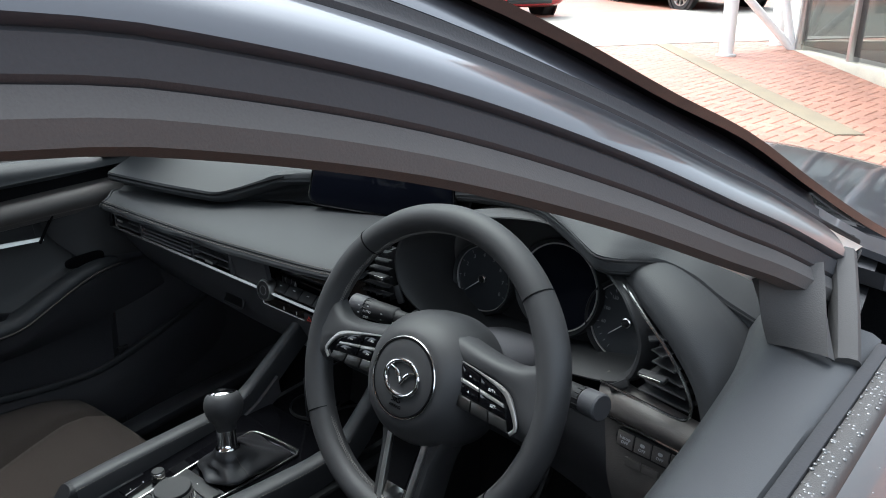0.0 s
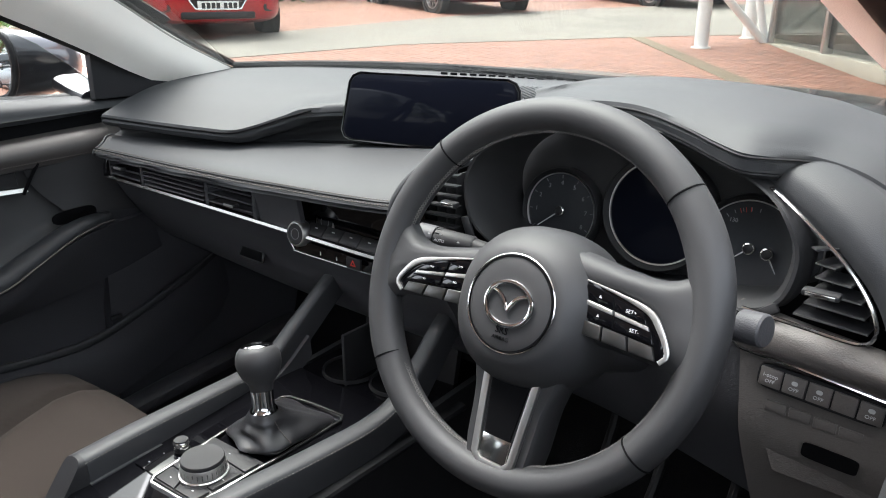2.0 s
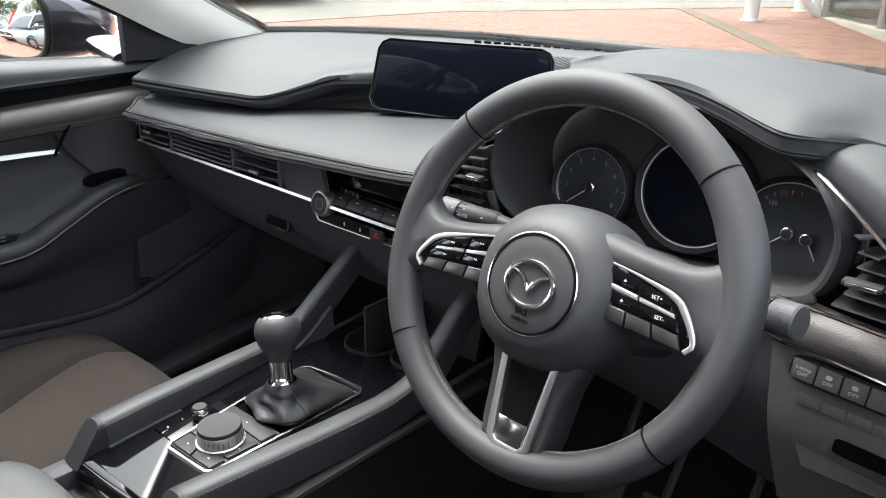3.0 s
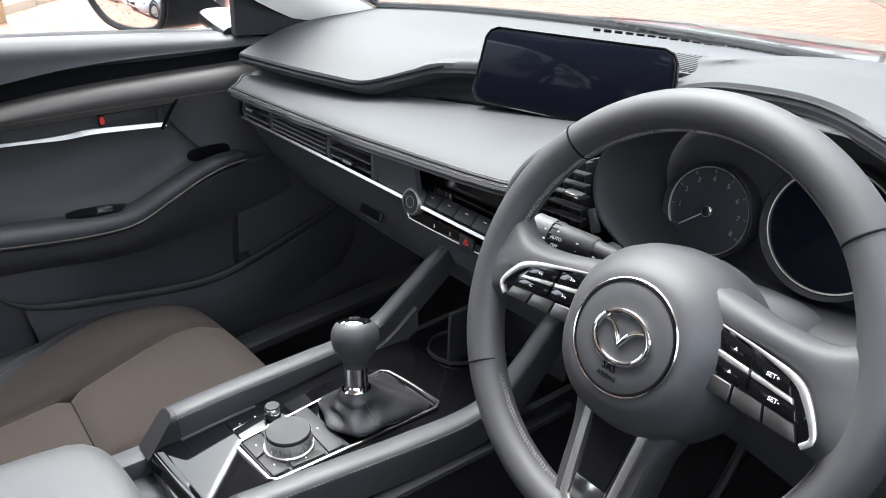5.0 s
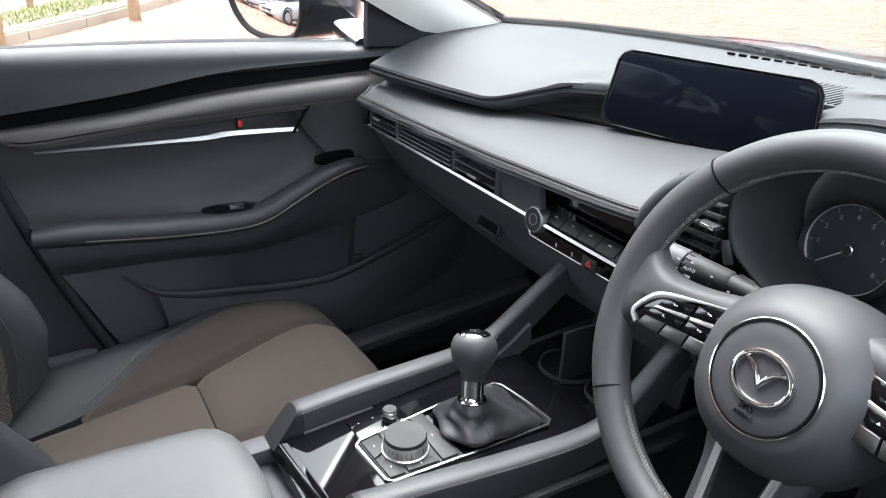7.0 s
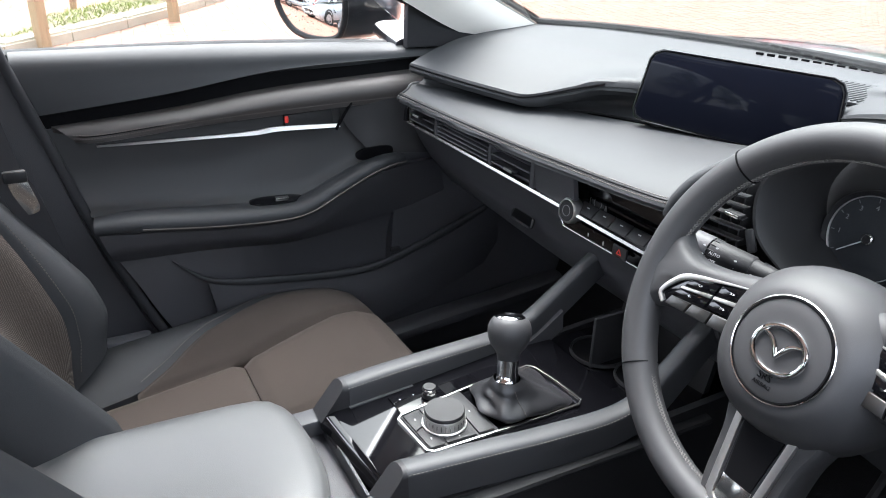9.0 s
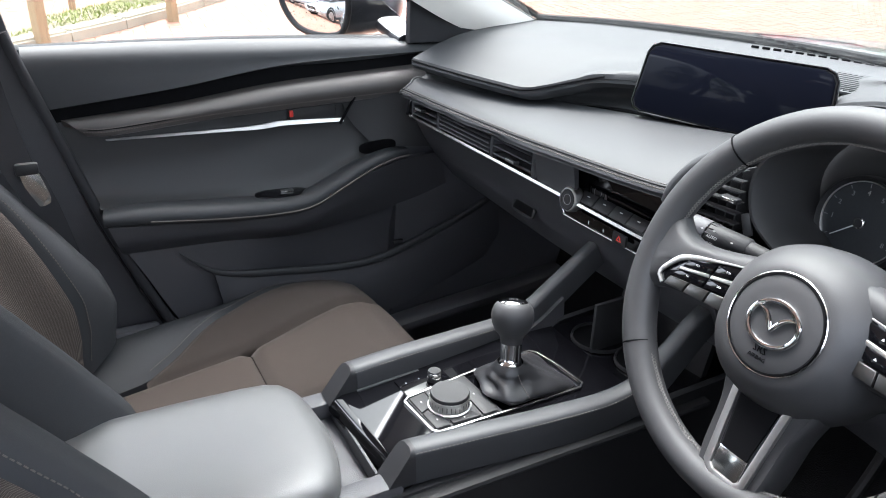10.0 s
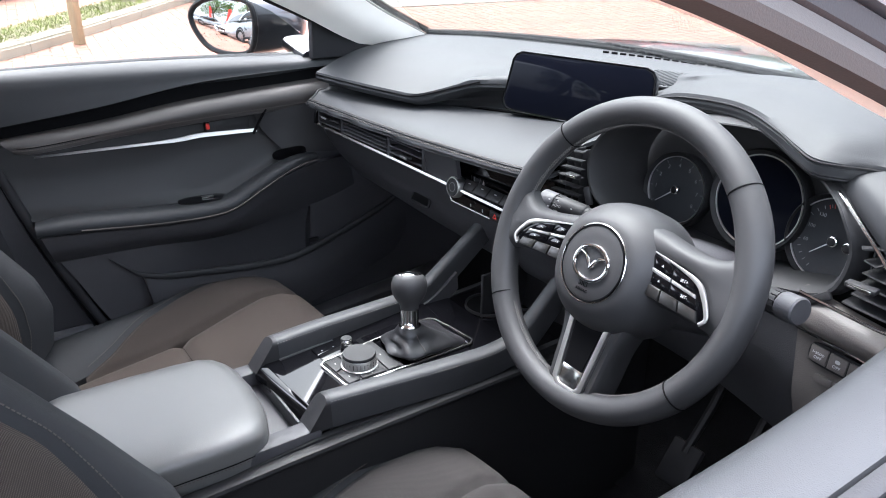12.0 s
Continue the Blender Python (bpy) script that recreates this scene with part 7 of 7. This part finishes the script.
# Trees past the hedge are added out of view to darken roof reflections.
for x, y in ((-15, -26), (-3, -29), (-21, -24), (4, -28), (11, -26), (-24, -8), (-26, 4), (-22, 18), (-15, 30), (-6, 34), (-25, 11), (-20, 23), (-17, 20), (-11, 30), (-23, 25), (-2, 31), (-18, 13)):
    copy_thing(first, Matrix.Translation((x + 9, y + 27, gz(x, y) - gz(-9, -27))))

# ---- verge with its kerb and posts ----
KERB = [(-5.0, -1.2), (-6.05, 0.22), (-6.75, 1.02), (-7.40, 1.62), (-8.7, 2.80), (-11.5, 5.1)]


def beside(points, d):
    p = curve(points, 24)
    t = np.gradient(p, axis=0)
    n = np.stack([-t[:, 1], t[:, 0]], 1) / np.linalg.norm(t, axis=1, keepdims=True)
    return p + n * d


pk = curve(KERB, 24)
kerb = thing("kerb", "pale kerb stones along the verge", "kerb", kind="structure")
line = curve(KERB, 60)
step = np.r_[0, np.cumsum(np.linalg.norm(np.diff(line, axis=0), axis=1))]
for k in range(int(step[-1] / 0.6)):
    a_, b_ = [np.array([np.interp(0.6 * (k + f), step, line[:, j]) for j in (0, 1)]) for f in (0.01, 0.99)]
    d_ = (b_ - a_) / np.linalg.norm(b_ - a_)
    nrm = np.array([d_[1], -d_[0]]) * -1
    quad = [a_, b_, b_ + nrm * 0.17, a_ + nrm * 0.17]
    bm = slab([tuple(q) for q in quad], -0.1, 0.10)
    bmesh.ops.bevel(bm, geom=[e for e in bm.edges if all(v.co.z > gz(v.co.x, v.co.y) + 0.05 for v in e.verts)], offset=0.02, segments=2, affect="EDGES")
    part("kerb_stone", bm, "kerbstone", kerb)
sign = 1 if beside(KERB, 0.13)[0][0] < pk[0][0] else -1
verge = tagged(part("verge_soil", slab([tuple(q) for q in beside(KERB, 0.12 * sign)] + [tuple(q) for q in beside(KERB, 0.75 * sign)[::-1]], -0.05, 0.085), "edging"), "bare earth of the narrow verge", "verge", kind="structure")
r = random.Random(9)
verts, faces = [], []
band = (beside(KERB, 0.24 * sign), beside(KERB, 0.75 * sign))
for _ in range(9000):
    i, w = r.uniform(0, 22.9), r.random()
    q0, q1 = band[0][int(i)], band[1][int(i)]
    nx0, nx1 = band[0][int(i) + 1], band[1][int(i) + 1]
    f = i - int(i)
    p = (q0 * (1 - f) + nx0 * f) * (1 - w) + (q1 * (1 - f) + nx1 * f) * w
    if math.sin(p[0] * 3.1) + math.sin(p[1] * 4.3) < -0.9:
        continue
    z = gz(*p) + 0.08
    a_, h = r.uniform(0, 6.28), r.uniform(0.012, 0.045)
    o = len(verts)
    verts += [(p[0] + 0.006 * math.cos(a_), p[1] + 0.006 * math.sin(a_), z), (p[0] - 0.006 * math.cos(a_), p[1] - 0.006 * math.sin(a_), z), (p[0] + r.uniform(-0.03, 0.03), p[1] + r.uniform(-0.03, 0.03), z + h)]
    faces.append((o, o + 1, o + 2))
tagged(part("verge_grass", mesh(verts, faces), "grass", smooth=False), "thin bright grass on the verge", "grass", kind="stuff")
for x, y, w, h in ((-6.62, 1.12, 0.075, 1.5), (-5.88, 0.03, 0.085, 1.5), (-7.6, 0.35, 0.05, 1.3)):
    post = part("wooden_post", box((w, w, h), (0, 0, h / 2 - 0.1), 0.008, place(x, y, 35)), "wood")
    tagged(post, "weathered wooden post beside the kerb", "post", "verge posts")

# ---- showroom corner with its white columns ----
for x, y in ((-2.85, 9.37), (-2.73, 10.75)):
    col = thing("support_column", "white painted round steel column", "column", "white columns")
    part("shaft", lathe([(0.085, -0.05), (0.085, 3.6)], place(x, y), 28), "white_paint", col)
    part("foot_plate", lathe([(0.12, 0.0), (0.12, 0.02), (0.09, 0.025)], place(x, y), 28), "white_paint", col)
for dx, dy in ((-2.0, -1.75), (-0.55, -0.45)):
    br = part("column_brace", tube([(-2.40, 10.42, gz(-2.4, 10.42)), (-2.40 + dx, 10.42 + dy, gz(-2.4, 10.42) + 2.6)], 0.05, 6, 14), "white_paint")
    tagged(br, "white slanting steel brace tube", "brace", "white braces")
show = thing("showroom_front", "glazed showroom front with pale metal frames", "building")
A, B, C = V(-2.30, 10.40), V(0.55, 6.52), V(3.0, 14.3)
for a_, b_ in ((A, B), (A, C)):
    d_ = (b_ - a_) / np.linalg.norm(b_ - a_)
    ln_ = float(np.linalg.norm(b_ - a_))
    ang = math.degrees(math.atan2(d_[1], d_[0]))
    pm = place(*((a_ + b_) / 2), ang)
    part("base_sill", box((ln_, 0.16, 0.16), (0, 0, 0.06), 0.01, pm), "kerbstone", show)
    n_ = max(2, int(ln_ / 1.3))
    for k in range(n_ + 1):
        part("mullion", box((0.07, 0.12, 3.6), (-ln_ / 2 + ln_ * k / n_, 0, 1.9), 0.008, pm), "alloy", show)
    for k in range(n_):
        pane = part("window_pane", box((ln_ / n_ - 0.08, 0.02, 3.4), (-ln_ / 2 + ln_ * (k + 0.5) / n_, 0, 1.9), 0, pm), "glass", show, smooth=False)
        pane.visible_shadow = False
    part("head_rail", box((ln_, 0.14, 0.14), (0, 0, 3.7), 0.01, pm), "alloy", show)
part("inner_panel", box((1.9, 0.06, 2.4), (0, 0, 1.4), 0.01, place(0.15, 8.2, math.degrees(math.atan2(-3.88, 2.85)))), "wall_panel", show, "grey display panel behind the glass")
part("roof_slab", slab([(-3.9, 10.0), (-0.4, 5.2), (5.5, 9.0), (2.0, 15.6)], 3.75, 3.95), "white_paint", show)
part("inner_floor", slab([(-2.25, 10.4), (0.55, 6.6), (5.3, 9.5), (3.0, 14.2)], -0.02, 0.02), "concrete", show)
for k, (x, y) in enumerate(((-5.75, 11.2), (-5.45, 12.1))):
    tagged(part("road_patch", slab([(x, y), (x + 0.75, y + 1.15), (x + 0.58, y + 1.30), (x - 0.17, y + 0.15)], -0.02, 0.010), "tyre"), "dark patch in the concrete", "road patch", "road patches", "structure")
for x, y in ((-6.2, -16), (-4.9, -17)):
    flag = thing("banner_flag", "red feather banner on a thin pole", "flag", "yard banners")
    part("pole", tube([(x, y, gz(x, y)), (x, y, gz(x, y) + 3.4)], 0.02, 4), "alloy", flag)
    part("cloth", sheet([[(x + 0.02, y, gz(x, y) + 1.0), (x + 0.15, y + 0.03, gz(x, y) + 1.0), (x + 0.28, y - 0.02, gz(x, y) + 1.05)], [(x + 0.02, y, gz(x, y) + 3.3), (x + 0.18, y - 0.03, gz(x, y) + 3.2), (x + 0.30, y + 0.02, gz(x, y) + 2.9)]], 8, 10, 0.004, (0, 1, 0)), "red_mark", flag)


# ---- the car's tail and wheels ----
for s, y0 in ((-1, -0.055), (1, -0.145)):
    part("rear_side", sheet([mirrored([(-0.776, y0, 1.022), (-0.775, -0.8, 1.03), (-0.70, -1.66, 1.05)], -s), mirrored([(-0.858, y0, 0.89), (-0.868, -0.8, 0.90), (-0.80, -1.74, 0.93)], -s),
                             mirrored([(-0.888, y0, 0.6), (-0.892, -0.8, 0.62), (-0.83, -1.80, 0.64)], -s), mirrored([(-0.858, y0, 0.3), (-0.862, -0.8, 0.32), (-0.79, -1.76, 0.34)], -s)], 24, 16, 0.015 * s), "paint", car, "dark grey rear door and wing panel")
    part("rear_pillar", sheet([mirrored([(-0.588, -0.80, 1.275), (-0.52, -1.10, 1.325)], -s), mirrored([(-0.66, -1.05, 1.14), (-0.61, -1.38, 1.20)], -s), mirrored([(-0.735, -1.22, 1.03), (-0.69, -1.62, 1.055)], -s)], 8, 10, 0.03, (-s, 0, 0)), "paint", car)
    part("rear_rail", sweep(mirrored([(-0.588, -0.60, 1.285), (-0.575, -0.85, 1.28), (-0.54, -1.12, 1.30)], -s), squircle(0.03, 0.03, 3, 12), n=10), "paint", car)
    part("tail_lamp", box((0.34, 0.06, 0.09), (s * 0.56, -1.84, 0.90), 0.02), "red_mark", car, "red tail lamp")
    for y in (1.40, -1.28):
        wheel_parts(car, s * 0.79, y, s, 0.345)
part("tailgate", sheet([[(-0.68, -1.63, 1.06), (0, -1.70, 1.085), (0.68, -1.63, 1.06)], [(-0.77, -1.80, 0.92), (0, -1.88, 0.93), (0.77, -1.80, 0.92)], [(-0.80, -1.80, 0.62), (0, -1.90, 0.62), (0.80, -1.80, 0.62)], [(-0.77, -1.76, 0.34), (0, -1.84, 0.34), (0.77, -1.76, 0.34)]], 20, 16, 0.02, (0, 1, 0)), "paint", car, "dark grey tailgate and bumper")
rear_glass = part("rear_glass", sheet([[(-0.50, -1.12, 1.325), (0, -1.17, 1.360), (0.50, -1.12, 1.325)], [(-0.58, -1.38, 1.20), (0, -1.46, 1.235), (0.58, -1.38, 1.20)], [(-0.66, -1.62, 1.065), (0, -1.69, 1.09), (0.66, -1.62, 1.065)]], 14, 10, 0.005), "glass", car, "clear rear window glass")
rear_glass.visible_shadow = False
part("front_bumper", sheet([[(-0.66, 2.16, 0.78), (0, 2.30, 0.80), (0.66, 2.16, 0.78)], [(-0.74, 2.18, 0.62), (0, 2.36, 0.62), (0.74, 2.18, 0.62)], [(-0.74, 2.14, 0.32), (0, 2.32, 0.30), (0.74, 2.14, 0.32)]], 16, 12, 0.02, (0, -1, 0)), "paint", car, "dark grey front bumper")


# ---- laid paving blocks ----
def paver_material(name, joined):
    m = material(name, (0.255, 0.122, 0.082), 0.6, grain=0.5, scale=90, vary=0.18, blotch=5, relief=0.003)
    n, l = m.node_tree.nodes, m.node_tree.links
    if joined:
        src = n.new("ShaderNodeNewGeometry").outputs["Random Per Island"]
    else:
        src = n.new("ShaderNodeObjectInfo").outputs["Random"]
    hs, mr = n.new("ShaderNodeHueSaturation"), n.new("ShaderNodeMapRange")
    mr.inputs["To Min"].default_value, mr.inputs["To Max"].default_value = 0.86, 1.14
    l.new(src, mr.inputs[0]), l.new(mr.outputs[0], hs.inputs["Value"])
    l.new(n["Color Ramp"].outputs[0], hs.inputs["Color"])
    l.new(hs.outputs[0], n["Principled BSDF"].inputs["Base Color"])
    return m


M["paver"], M["paver_joined"] = paver_material("paving_block", False), paver_material("paving_blocks_far", True)
TURN = radians(-5.7)
CT, ST = math.cos(TURN), math.sin(TURN)


def block_shape(w, h):
    """Top face, a worn bevel and the sides of one block."""
    a_, b_, e = w / 2 - 0.002, h / 2 - 0.002, 0.006
    vs = [(x, y, -0.03) for x, y in ((-a_, -b_), (a_, -b_), (a_, b_), (-a_, b_))] + [(x, y, 0.001) for x, y in ((-a_, -b_), (a_, -b_), (a_, b_), (-a_, b_))] + [(x, y, 0.006) for x, y in ((-a_ + e, -b_ + e), (a_ - e, -b_ + e), (a_ - e, b_ - e), (-a_ + e, b_ - e))]
    fs = [(k, (k + 1) % 4, 4 + (k + 1) % 4, 4 + k) for k in range(4)] + [(4 + k, 4 + (k + 1) % 4, 8 + (k + 1) % 4, 8 + k) for k in range(4)] + [(8, 9, 10, 11)]
    return vs, fs


shapes = {True: block_shape(0.2, 0.1), False: block_shape(0.1, 0.2)}
block_mesh = {}
for lying, (vs, fs) in shapes.items():
    me = bpy.data.meshes.new("paving_block")
    me.from_pydata(vs, [], fs)
    me.materials.append(M["paver"])
    block_mesh[lying] = me
r = random.Random(21)
verts, faces, built = [], [], 0
for i in range(-125, 30):
    for j in range(-40, 135):
        d = (i - j) % 4
        if d not in (0, 3):
            continue
        lying = d == 0
        u, v = (0.1 * i + 0.1, 0.1 * j + 0.05) if lying else (0.1 * i + 0.05, 0.1 * j + 0.1)
        x, y = u * CT - v * ST, u * ST + v * CT
        if not (-10.5 < x < 1.5 and -1.0 < y < 11.0) or (x > -2.2 and y < 2.6):
            continue
        z = gz(x, y) + r.uniform(-0.0012, 0.0012)
        if -6.3 < x < -4.6 and 0.2 < y < 2.2 and built < 300:
            ob = new("paving_block", block_mesh[lying])
            ob.matrix_basis = Matrix.Translation((x, y, z)) @ Matrix.Rotation(TURN, 4, "Z") @ Matrix.Rotation(0.0348, 4, "Y") @ Matrix.Rotation(0.0385, 4, "X")
            ob.parent = ground
            built += 1
            continue
        vs, fs = shapes[lying]
        o = len(verts)
        for p, q, h in vs:
            px, py = x + p * CT - q * ST, y + p * ST + q * CT
            verts.append((px, py, gz(px, py) - gz(x, y) + z + h))
        faces += [tuple(o + k for k in f) for f in fs]
me = bpy.data.meshes.new("laid_paving")
me.from_pydata(verts, [], faces)
me.materials.append(M["paver_joined"])
laid = new("laid_paving", me)
laid.parent = ground
tagged(laid, "red paving blocks laid in herringbone", kind="stuff")
